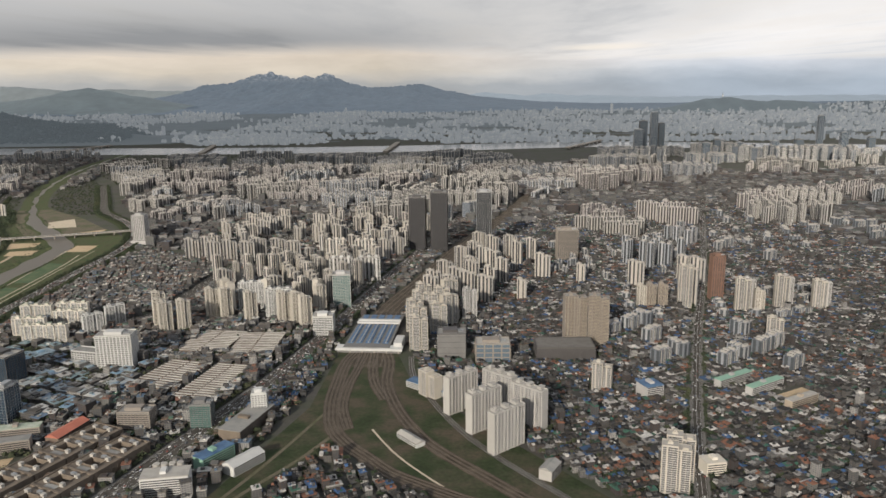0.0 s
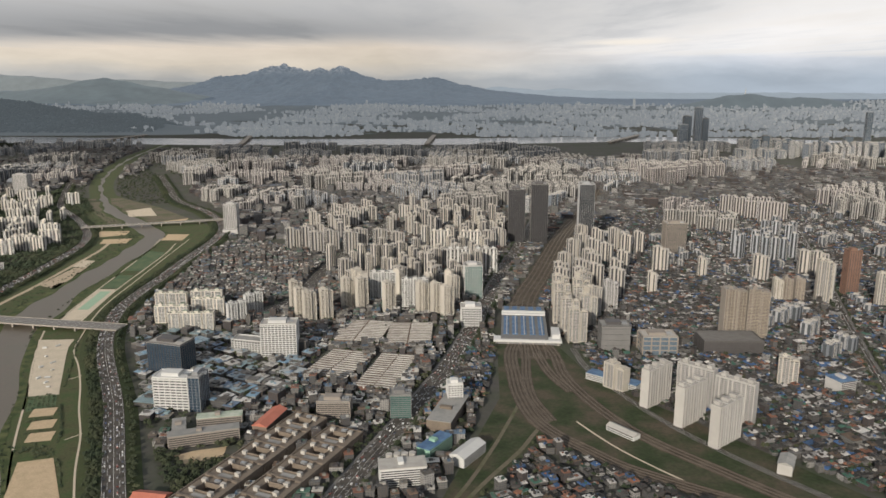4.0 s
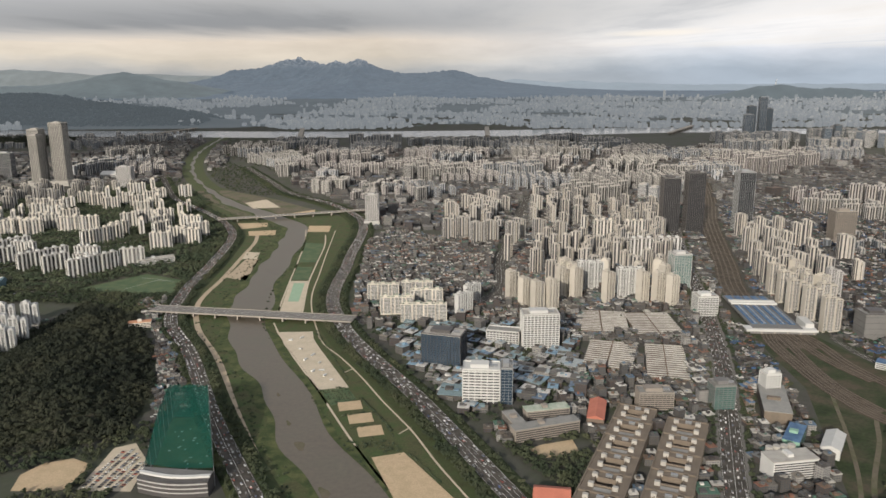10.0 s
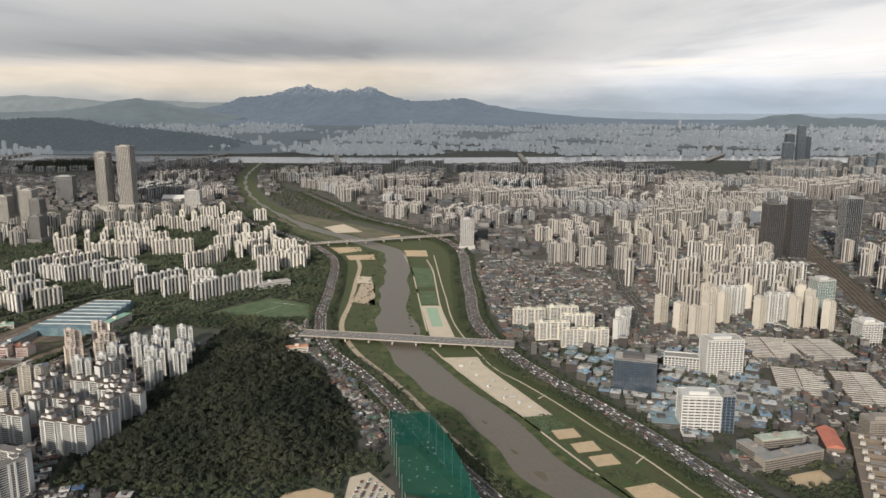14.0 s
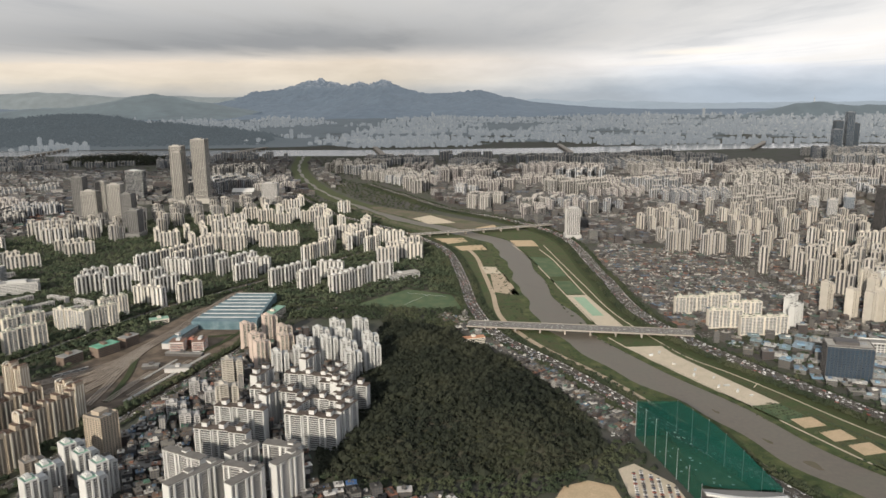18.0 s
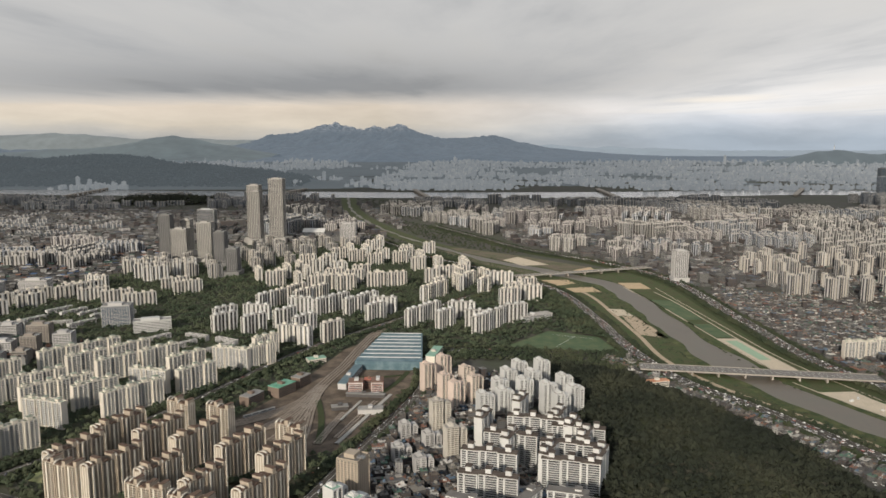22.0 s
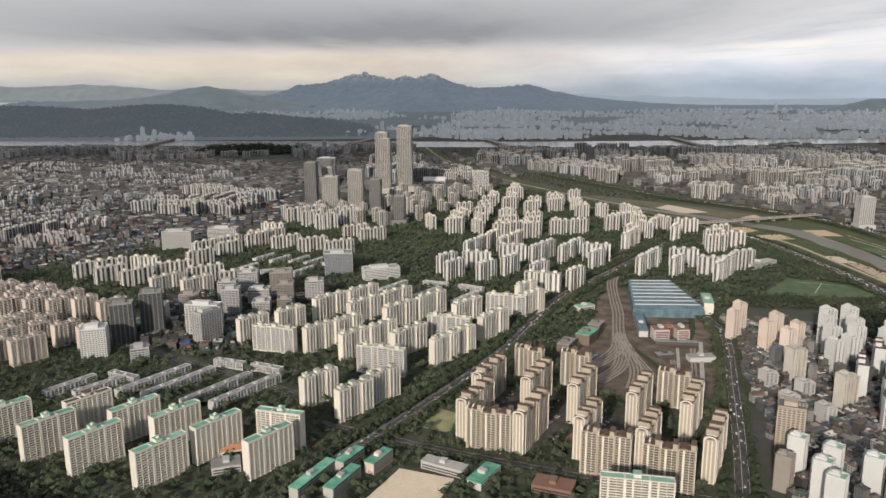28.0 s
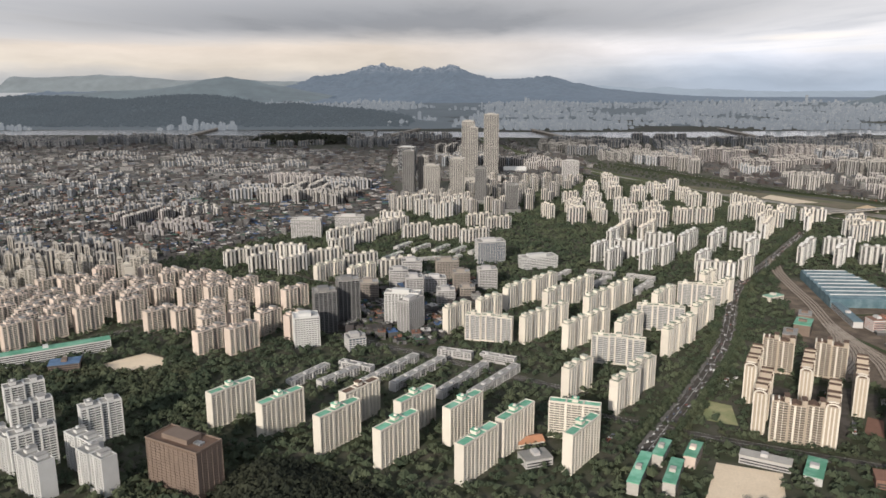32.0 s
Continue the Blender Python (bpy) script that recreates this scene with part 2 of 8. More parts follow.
def distance_material(name, colour, haze_glow, rock=None):
    """Wooded ranges far beyond the town; the haze of the air between is painted in as emission."""
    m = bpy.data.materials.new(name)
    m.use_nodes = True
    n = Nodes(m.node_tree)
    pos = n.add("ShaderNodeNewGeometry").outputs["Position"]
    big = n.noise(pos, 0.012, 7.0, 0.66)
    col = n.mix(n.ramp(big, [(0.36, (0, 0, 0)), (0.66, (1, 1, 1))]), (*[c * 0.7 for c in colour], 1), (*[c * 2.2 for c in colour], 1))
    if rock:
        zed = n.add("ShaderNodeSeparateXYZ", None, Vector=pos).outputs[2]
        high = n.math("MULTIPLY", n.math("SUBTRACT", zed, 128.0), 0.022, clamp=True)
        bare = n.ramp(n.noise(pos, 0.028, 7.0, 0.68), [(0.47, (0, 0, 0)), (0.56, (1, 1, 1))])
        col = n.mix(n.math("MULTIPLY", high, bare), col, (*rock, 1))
    b = n.add("ShaderNodeBsdfPrincipled", None, Base_Color=col, Roughness=0.95, Emission_Color=(*haze_glow, 1), Emission_Strength=1.0)
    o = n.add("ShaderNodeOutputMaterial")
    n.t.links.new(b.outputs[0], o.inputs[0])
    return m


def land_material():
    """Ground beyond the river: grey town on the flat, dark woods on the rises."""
    # the emission colour is painted haze over the far ground
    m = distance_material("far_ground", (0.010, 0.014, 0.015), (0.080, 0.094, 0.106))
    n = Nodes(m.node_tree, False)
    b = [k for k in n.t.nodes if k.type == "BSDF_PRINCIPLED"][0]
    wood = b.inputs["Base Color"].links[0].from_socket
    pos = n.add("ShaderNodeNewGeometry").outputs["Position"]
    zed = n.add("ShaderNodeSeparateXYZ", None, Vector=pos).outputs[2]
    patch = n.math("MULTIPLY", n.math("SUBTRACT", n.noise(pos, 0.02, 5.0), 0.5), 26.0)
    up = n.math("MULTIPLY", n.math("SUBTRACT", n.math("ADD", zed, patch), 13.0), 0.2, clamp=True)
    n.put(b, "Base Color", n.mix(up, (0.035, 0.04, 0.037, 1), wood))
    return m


WHITE = material("white_paint", (0.56, 0.56, 0.545), 0.75, 0.14, obj_random=0.12)
CREAM = material("cream_paint", (0.62, 0.575, 0.50), 0.75, 0.15, obj_random=0.15)
TOWERBEIGE = material("dull_cream_paint", (0.479, 0.444, 0.386), 0.75, 0.15, obj_random=0.15)
IVORY = material("ivory_paint", (0.63, 0.59, 0.515), 0.75, 0.12, obj_random=0.1)
BEIGE = material("beige_paint", (0.395, 0.336, 0.267), 0.8, 0.15, obj_random=0.12)
PINKISH = material("salmon_paint", (0.60, 0.495, 0.43), 0.8, 0.15, obj_random=0.15)
ROSEBEIGE = material("rose_beige_paint", (0.56, 0.475, 0.41), 0.78, 0.15, obj_random=0.18)
TAUPE = material("taupe_render", (0.273, 0.242, 0.211), 0.8, 0.2, obj_random=0.1)
DARKFRAME = material("dark_metal_frame", (0.10, 0.095, 0.095), 0.5, 0.2, metal=0.3)
TOWERPAINT = material("tower_paint", (0.497, 0.464, 0.410), 0.78, 0.18, obj_random=0.28)
PALEGREY = material("pale_grey_paint", (0.414, 0.400, 0.378), 0.78, 0.18, obj_random=0.15)
LANDMARK = material("ribbed_tower_cladding", (0.34, 0.325, 0.30), 0.6, 0.2)
GREYWALL = material("grey_render", (0.46, 0.45, 0.44), 0.8, 0.15, obj_random=0.2)
BRICK = material("brown_brick", (0.17, 0.13, 0.105), 0.85, 0.25)
REDBRICK = material("red_brick", (0.21, 0.128, 0.098), 0.85, 0.25)
GLAZING = material("window_glass", (0.04, 0.04, 0.042), 0.4, 0.5, spec=0.35)
# glass paled and blued to paint in the haze over the business quarter
HAZYGLASS = material("hazed_blue_curtain_glass", (0.11, 0.145, 0.18), 0.25, 0.3, spec=0.6)
BLUEGLASS = material("blue_curtain_glass", (0.035, 0.055, 0.08), 0.12, 0.4, spec=0.7)
DARKGLASS = material("dark_curtain_glass", (0.03, 0.032, 0.036), 0.15, 0.4, spec=0.7)
TEALGLASS = material("teal_curtain_glass", (0.05, 0.12, 0.11), 0.2, 0.4, spec=0.6)
GREENROOF = material("green_roof_coating", (0.12, 0.36, 0.235), 0.6, 0.3, tint=(0.22, 0.46, 0.34), obj_random=0.25)
MOSSROOF = material("faded_green_roof_coating", (0.30, 0.36, 0.28), 0.75, 0.35, tint=(0.40, 0.42, 0.36), obj_random=0.25)
GREYROOF = material("grey_roof_concrete", (0.34, 0.33, 0.31), 0.85, 0.35, tint=(0.24, 0.24, 0.23), obj_random=0.2)
DARKROOF = material("dark_roof_coating", (0.085, 0.08, 0.074), 0.85, 0.5, 1.5, tint=(0.13, 0.125, 0.115), obj_random=0.5)
DARKGREENROOF = material("worn_green_roof_coating", (0.05, 0.10, 0.072), 0.75, 0.4, 1.5, tint=(0.08, 0.13, 0.10), obj_random=0.4)
COURTROOF = material("dull_roof_concrete", (0.19, 0.18, 0.165), 0.85, 0.35, tint=(0.14, 0.13, 0.12))
DARKBROWNROOF = material("dark_brown_roof", (0.085, 0.066, 0.054), 0.85, 0.35, tint=(0.12, 0.098, 0.082))
BROWNROOF = material("brown_roof_shingle", (0.13, 0.085, 0.062), 0.8, 0.3)
PALEROOF = material("pale_roof_concrete", (0.44, 0.42, 0.385), 0.85, 0.3, tint=(0.33, 0.315, 0.29))
BLUEROOF = material("blue_steel_roof", (0.06, 0.12, 0.23), 0.5, 0.3, tint=(0.09, 0.17, 0.28))
TEALROOF = material("teal_steel_roof", (0.085, 0.145, 0.175), 0.5, 0.35, tint=(0.13, 0.19, 0.215))
MINTROOF = material("mint_roof", (0.24, 0.40, 0.31), 0.6, 0.2)
REDROOF = material("red_tile_roof", (0.45, 0.16, 0.11), 0.7, 0.3)
ORANGEROOF = material("orange_tile_roof", (0.48, 0.24, 0.14), 0.7, 0.3)
STEEL = material("galvanised_steel", (0.42, 0.43, 0.44), 0.4, 0.2, metal=0.7)
ASPHALT = material("asphalt", (0.068, 0.062, 0.055), 0.9, 0.4, tint=(0.095, 0.086, 0.076), spec=0.15)
MARKING = material("road_marking", (0.7, 0.7, 0.67), 0.7, 0.2)
CONCRETE = material("bridge_concrete", (0.33, 0.30, 0.265), 0.85, 0.25)
BALLAST = material("track_ballast", (0.07, 0.057, 0.043), 0.95, 0.7, 0.5, tint=(0.10, 0.082, 0.062))
SLEEPER = material("concrete_sleepers", (0.23, 0.19, 0.155), 0.9, 0.3)
OLDSLEEPER = material("old_sleepers", (0.096, 0.076, 0.058), 0.9, 0.4)
CINDERS = material("depot_cinders", (0.105, 0.082, 0.063), 0.95, 0.7, 0.5, tint=(0.15, 0.118, 0.09))
SHINYRAIL = material("worn_rail", (0.40, 0.34, 0.28), 0.45, 0.3, metal=0.3)
RAILS = material("rusty_rail", (0.157, 0.126, 0.100), 0.5, 0.3, metal=0.3)
GRASS = material("river_grass", (0.088, 0.092, 0.044), 0.95, 1.1, 0.5, tint=(0.045, 0.066, 0.024))
LEVEE = material("levee_grass", (0.052, 0.062, 0.026), 0.95, 1.0, 0.6, tint=(0.036, 0.05, 0.02))
REEDS = material("waterside_reeds", (0.05, 0.072, 0.026), 0.95, 1.1, 0.6, tint=(0.078, 0.086, 0.036))
MARKETROOF = material("market_roof_sheet", (0.46, 0.445, 0.415), 0.7, 0.6, 0.8, tint=(0.27, 0.26, 0.24))
PAVING = material("pavement_slabs", (0.20, 0.19, 0.178), 0.9, 0.35, tint=(0.15, 0.145, 0.135))
RAILGRASS = material("trackside_grass", (0.038, 0.054, 0.022), 0.95, 1.0, 0.25, tint=(0.066, 0.055, 0.038))
TURF = material("sports_turf", (0.075, 0.12, 0.062), 0.9, 0.5, 0.5, tint=(0.10, 0.125, 0.065))
REDCOURT = material("red_court", (0.21, 0.115, 0.085), 0.9, 0.3)
PALELAWN = material("worn_lawn", (0.24, 0.27, 0.13), 0.9, 0.4, 0.6, tint=(0.32, 0.30, 0.17))
COURT = material("green_court", (0.30, 0.42, 0.30), 0.8, 0.2)
SAND = material("sandy_yard", (0.56, 0.425, 0.28), 0.95, 0.6, 0.75, tint=(0.40, 0.31, 0.20))
YARDSAND = material("bright_yard_sand", (0.74, 0.615, 0.46), 0.95, 0.3, 0.6, tint=(0.63, 0.52, 0.385))
SANDPALE = material("pale_gravel", (0.60, 0.515, 0.40), 0.95, 0.5, 0.7, tint=(0.45, 0.39, 0.30))
MUDFLAT = material("brown_river_flats", (0.16, 0.135, 0.10), 0.95, 0.7, 0.25, tint=(0.08, 0.085, 0.045))
MUD = material("river_path", (0.42, 0.34, 0.25), 0.95, 0.3)
EARTH = material("urban_ground", (0.085, 0.08, 0.074), 0.95, 0.5, 0.12, tint=(0.055, 0.062, 0.042))
PARKSOIL = material("garden_ground", (0.045, 0.055, 0.028), 0.95, 0.6, 0.3, tint=(0.075, 0.072, 0.055))
LEAF = material("foliage", (0.038, 0.054, 0.031), 0.9, 0.6, 0.2, 0.1, tint=(0.058, 0.069, 0.039))
FORESTLEAF = material("hill_foliage", (0.017, 0.022, 0.014), 0.9, 0.7, 0.1, 0.0, tint=(0.028, 0.031, 0.019))
DARKGREY = material("dark_grey_cladding", (0.17, 0.168, 0.165), 0.7, 0.25)
LEAFDARK = material("forest_foliage", (0.031, 0.044, 0.024), 0.9, 0.7, 0.14, 0.1, tint=(0.048, 0.053, 0.029))
BARK = material("bark", (0.12, 0.09, 0.06), 0.9, 0.3)
TARP = material("vehicle_paint", (0.6, 0.6, 0.6), 0.35, 0.1, island=[(0.7, 0.7, 0.7), (0.05, 0.05, 0.055), (0.4, 0.41, 0.42), (0.75, 0.75, 0.74), (0.12, 0.14, 0.2), (0.55, 0.55, 0.54), (0.16, 0.15, 0.15), (0.3, 0.07, 0.05)], spec=0.5)
CARPAINTS = [material("car_%s" % k, c, 0.3, 0.06, spec=0.6) for k, c in
             (("white", (0.75, 0.75, 0.74)), ("black", (0.04, 0.04, 0.045)), ("silver", (0.45, 0.46, 0.47)), ("blue", (0.07, 0.12, 0.3)))]

HOUSEWALL = facade("house_walls", [(0.0663, 0.0527, 0.0467), (0.105, 0.0969, 0.0875), (0.143, 0.138, 0.128), (0.0875, 0.0833, 0.0799), (0.0561, 0.045, 0.0408), (0.275, 0.266, 0.253), (0.0808, 0.0731, 0.0663), (0.119, 0.113, 0.107)],
                   bay=0.75, wide=0.55, tall=0.45)
HOUSEROOF = material("house_roofs", (0.3, 0.3, 0.3), 0.8, 0.7, 1.5, island=[
    (0.030, 0.029, 0.028), (0.045, 0.043, 0.040), (0.36, 0.35, 0.33), (0.024, 0.024, 0.024), (0.060, 0.057, 0.053), (0.032, 0.058, 0.044), (0.050, 0.040, 0.034), (0.080, 0.075, 0.070), (0.54, 0.52, 0.49), (0.030, 0.032, 0.036),
    (0.105, 0.100, 0.095), (0.035, 0.034, 0.032), (0.25, 0.24, 0.23), (0.055, 0.125, 0.095), (0.040, 0.038, 0.036), (0.155, 0.150, 0.145), (0.045, 0.085, 0.16), (0.028, 0.027, 0.026), (0.19, 0.095, 0.065), (0.065, 0.060, 0.056), (0.42, 0.40, 0.38), (0.05, 0.047, 0.044), (0.06, 0.12, 0.25), (0.24, 0.115, 0.075), (0.115, 0.085, 0.062)])
# narrower range than the near roofs: haze lifting the darks, painted into the colour
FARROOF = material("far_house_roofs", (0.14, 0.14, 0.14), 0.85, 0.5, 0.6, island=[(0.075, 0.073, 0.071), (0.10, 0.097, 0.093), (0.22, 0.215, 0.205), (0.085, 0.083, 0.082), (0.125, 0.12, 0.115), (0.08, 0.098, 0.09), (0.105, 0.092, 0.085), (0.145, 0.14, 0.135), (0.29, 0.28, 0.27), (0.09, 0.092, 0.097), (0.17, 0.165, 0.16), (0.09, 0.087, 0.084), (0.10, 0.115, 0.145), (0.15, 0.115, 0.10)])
SHEDROOF = material("workshop_roofs", (0.225, 0.225, 0.225), 0.6, 0.5, 1.5, island=[(0.105, 0.105, 0.105), (0.068, 0.065, 0.063), (0.150, 0.154, 0.154), (0.083, 0.075, 0.071),
    (0.10, 0.145, 0.20), (0.27, 0.255, 0.23), (0.095, 0.082, 0.07), (0.195, 0.18, 0.155), (0.090, 0.083, 0.076), (0.56, 0.54, 0.50), (0.075, 0.14, 0.105), (0.16, 0.11, 0.08), (0.135, 0.125, 0.112), (0.120, 0.10, 0.082), (0.40, 0.385, 0.35), (0.20, 0.10, 0.07)])
BLUESHED = material("blue_workshop_roofs", (0.3, 0.3, 0.3), 0.5, 0.4, 1.5, island=[(0.16, 0.24, 0.32), (0.24, 0.31, 0.36), (0.33, 0.36, 0.37), (0.19, 0.30, 0.40), (0.11, 0.105, 0.098), (0.12, 0.17, 0.24), (0.38, 0.37, 0.35), (0.20, 0.18, 0.155), (0.16, 0.15, 0.14), (0.19, 0.26, 0.28), (0.25, 0.24, 0.22), (0.50, 0.49, 0.47), (0.13, 0.12, 0.11), (0.09, 0.09, 0.092)])
TOWERWALL = facade("tower_walls", [(0.432, 0.414, 0.387), (0.378, 0.369, 0.356), (0.450, 0.423, 0.387), (0.495, 0.482, 0.455), (0.324, 0.315, 0.302), (0.405, 0.392, 0.378)],
                   pane=(0.07, 0.07, 0.075), bay=2.1, wide=0.5, tall=1.0)
# cream, white and rose are shifted towards blue: distance haze in the colour
TOWERCREAM = facade("cream_estate_walls", [(0.363, 0.356, 0.340), (0.397, 0.387, 0.375), (0.320, 0.315, 0.307)], pane=(0.06, 0.058, 0.056), bay=2.3, wide=0.52, tall=1.0)
TOWERWHITE = facade("white_estate_walls", [(0.354, 0.369, 0.394), (0.285, 0.302, 0.330), (0.406, 0.419, 0.443), (0.225, 0.239, 0.262)], pane=(0.055, 0.06, 0.065), bay=2.5, wide=0.55, tall=1.0)
TOWERROSE = facade("rose_estate_walls", [(0.337, 0.315, 0.311), (0.285, 0.275, 0.278), (0.363, 0.347, 0.346)], pane=(0.06, 0.056, 0.056), bay=2.2, wide=0.5, tall=1.0)
SLABWALL = facade("slab_walls", [(0.56, 0.555, 0.535), (0.53, 0.515, 0.48), (0.60, 0.595, 0.575), (0.50, 0.485, 0.45)],
                  pane=(0.05, 0.05, 0.05), bay=2.3, wide=0.52, tall=0.86)
OFFICEWALL = facade("office_walls", [(0.30, 0.31, 0.33), (0.42, 0.41, 0.40), (0.20, 0.22, 0.25), (0.50, 0.49, 0.47)],
                    pane=(0.06, 0.075, 0.09), bay=1.2, wide=0.75, tall=0.6)
# greyed and blued walls with lightened panes: distance haze painted into the colours
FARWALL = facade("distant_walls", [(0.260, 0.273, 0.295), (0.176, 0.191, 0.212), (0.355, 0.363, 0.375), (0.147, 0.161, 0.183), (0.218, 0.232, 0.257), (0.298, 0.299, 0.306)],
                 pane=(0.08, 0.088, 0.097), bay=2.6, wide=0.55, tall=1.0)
# haze over the far city is painted: narrowed wall tones plus emission
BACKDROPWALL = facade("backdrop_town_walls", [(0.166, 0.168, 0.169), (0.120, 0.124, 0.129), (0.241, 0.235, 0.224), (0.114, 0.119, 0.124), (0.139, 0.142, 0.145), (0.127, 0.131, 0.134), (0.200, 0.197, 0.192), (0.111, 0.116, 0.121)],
                      pane=(0.12, 0.135, 0.15), bay=2.6, wide=0.5, tall=0.7, haze_glow=(0.158, 0.172, 0.184))


# ---------------------------------------------------------------- mesh helpers
class Solid:
    """Collects boxes, prisms and sheets into one mesh."""

    def __init__(self):
        self.v, self.f, self.m = [], [], []

    def face(self, pts, m=0):
        i = len(self.v)
        self.v += [tuple(p) for p in pts]
        self.f.append(tuple(range(i, i + len(pts))))
        self.m.append(m)
        return self

    def box(self, x0, y0, z0, x1, y1, z1, m=0, base=False):
        i = len(self.v)
        self.v += [(x0, y0, z0), (x1, y0, z0), (x1, y1, z0), (x0, y1, z0), (x0, y0, z1), (x1, y0, z1), (x1, y1, z1), (x0, y1, z1)]
        faces = [(4, 5, 6, 7), (0, 1, 5, 4), (1, 2, 6, 5), (2, 3, 7, 6), (3, 0, 4, 7)] + ([(3, 2, 1, 0)] if base else [])
        self.f += [tuple(i + k for k in q) for q in faces]
        self.m += [m] * len(faces)
        return self

    def prism(self, poly, z0, z1, m=0):
        i, n = len(self.v), len(poly)
        self.v += [(x, y, z0) for x, y in poly] + [(x, y, z1) for x, y in poly]
        self.f += [(i + k, i + (k + 1) % n, i + n + (k + 1) % n, i + n + k) for k in range(n)] + [tuple(range(i + n, i + 2 * n))]
        self.m += [m] * (n + 1)
        return self

    def gable(self, x0, y0, x1, y1, z0, z1, m=0, along="x"):
        """A pitched roof on a rectangle, its ridge along x or y."""
        xm, ym = (x0 + x1) / 2, (y0 + y1) / 2
        i = len(self.v)
        self.v += [(x0, y0, z0), (x1, y0, z0), (x1, y1, z0), (x0, y1, z0)]
        self.v += [(x0, ym, z1), (x1, ym, z1)] if along == "x" else [(xm, y0, z1), (xm, y1, z1)]
        faces = [(0, 1, 5, 4), (2, 3, 4, 5), (1, 2, 5), (3, 0, 4)] if along == "x" else [(1, 2, 5, 4), (3, 0, 4, 5), (0, 1, 4), (2, 3, 5)]
        self.f += [tuple(i + k for k in q) for q in faces]
        self.m += [m] * 4
        return self

    def tube(self, x, y, z0, z1, r0, r1=None, n=8, m=0):
        r1 = r0 if r1 is None else r1
        i = len(self.v)
        for z, r in ((z0, r0), (z1, r1)):
            self.v += [(x + r * math.cos(TAU * k / n), y + r * math.sin(TAU * k / n), z) for k in range(n)]
        self.f += [(i + k, i + (k + 1) % n, i + n + (k + 1) % n, i + n + k) for k in range(n)] + [tuple(range(i + n, i + 2 * n))]
        self.m += [m] * (n + 1)
        return self


def mesh_of(name, s, mats):
    me = bpy.data.meshes.new(name)
    me.from_pydata(s.v, [], s.f)
    for m in mats if isinstance(mats, (list, tuple)) else [mats]:
        me.materials.append(m)
    if any(s.m):
        me.polygons.foreach_set("material_index", s.m)
    return me


def part(name, s, mats, parent=None, label="", kind=""):
    ob = new(name, mesh_of(name, s, mats))
    ob.parent = parent
    return tagged(ob, label, kind=kind)


def structure(name, s, mats, label, category):
    return tagged(new(name, mesh_of(name, s, mats)), label, category, kind="structure")


def thing(name, label, category, group=""):
    return tagged(new(name), label, category, group)


def boxes_mesh(name, rows, mats):
    """rows: x, y, z0, length, depth, height, degrees, slot: many upright boxes as one mesh, with faces laid out in metres for the facades."""
    a = np.asarray(rows, float)
    n = len(a)
    c, s = np.cos(np.radians(a[:, 6])), np.sin(np.radians(a[:, 6]))
    cx = np.array([-.5, .5, .5, -.5, -.5, .5, .5, -.5])
    cy = np.array([-.5, -.5, .5, .5, -.5, -.5, .5, .5])
    cz = np.array([0, 0, 0, 0, 1, 1, 1, 1.0])
    lx, ly = cx * a[:, 3:4], cy * a[:, 4:5]
    v = np.stack([a[:, 0:1] + lx * c[:, None] - ly * s[:, None], a[:, 1:2] + lx * s[:, None] + ly * c[:, None], a[:, 2:3] + cz * a[:, 5:6]], -1)
    quads = np.array([(4, 5, 6, 7), (0, 1, 5, 4), (1, 2, 6, 5), (2, 3, 7, 6), (3, 0, 4, 7)])
    idx = (np.arange(n)[:, None, None] * 8 + quads).reshape(-1)
    me = bpy.data.meshes.new(name)
    me.vertices.add(n * 8)
    me.vertices.foreach_set("co", v.reshape(-1))
    me.loops.add(n * 20)
    me.loops.foreach_set("vertex_index", idx.astype(np.int32))
    me.polygons.add(n * 5)
    me.polygons.foreach_set("loop_start", np.arange(0, n * 20, 4, dtype=np.int32))
    me.polygons.foreach_set("material_index", np.repeat(a[:, 7].astype(np.int32), 5))
    uv = np.zeros((n, 5, 4, 2))
    L, D, H = a[:, 3], a[:, 4], a[:, 5]
    for q in range(1, 5):
        w = L if q % 2 else D
        uv[:, q, 1, 0] = uv[:, q, 2, 0] = w
        uv[:, q, 2, 1] = uv[:, q, 3, 1] = H
    lay = me.uv_layers.new(name="facade")
    lay.data.foreach_set("uv", uv.reshape(-1))
    for m in mats:
        me.materials.append(m)
    me.polygons.foreach_set("use_smooth", np.zeros(n * 5, bool))
    me.update(calc_edges=True)
    return me


def stuff(name, me, label, category):
    return tagged(new(name, me), label, category, kind="stuff")


def inside(px, py, poly):
    """Which of the points lie in the polygon."""
    px, py = np.asarray(px, float), np.asarray(py, float)
    hit = np.zeros(px.shape, bool)
    for (x0, y0), (x1, y1) in zip(poly, poly[1:] + poly[:1]):
        if y0 != y1:
            hit ^= ((y0 > py) != (y1 > py)) & (px < (x1 - x0) * (py - y0) / (y1 - y0) + x0)
    return hit


# what already stands on the ground, in cells of one metre
GX, GY = -1400, 100
taken = np.zeros((3000, 1400), bool)
CELLX, CELLY = np.meshgrid(np.arange(3000) + GX + 0.5, np.arange(1400) + GY + 0.5, indexing="ij")


def claim(poly):
    xs, ys = [p[0] for p in poly], [p[1] for p in poly]
    a, b = max(int(min(xs)) - GX - 1, 0), min(int(max(xs)) - GX + 2, 3000)
    c, d = max(int(min(ys)) - GY - 1, 0), min(int(max(ys)) - GY + 2, 1400)
    if a < b and c < d:
        taken[a:b, c:d] |= inside(CELLX[a:b, c:d], CELLY[a:b, c:d], poly)


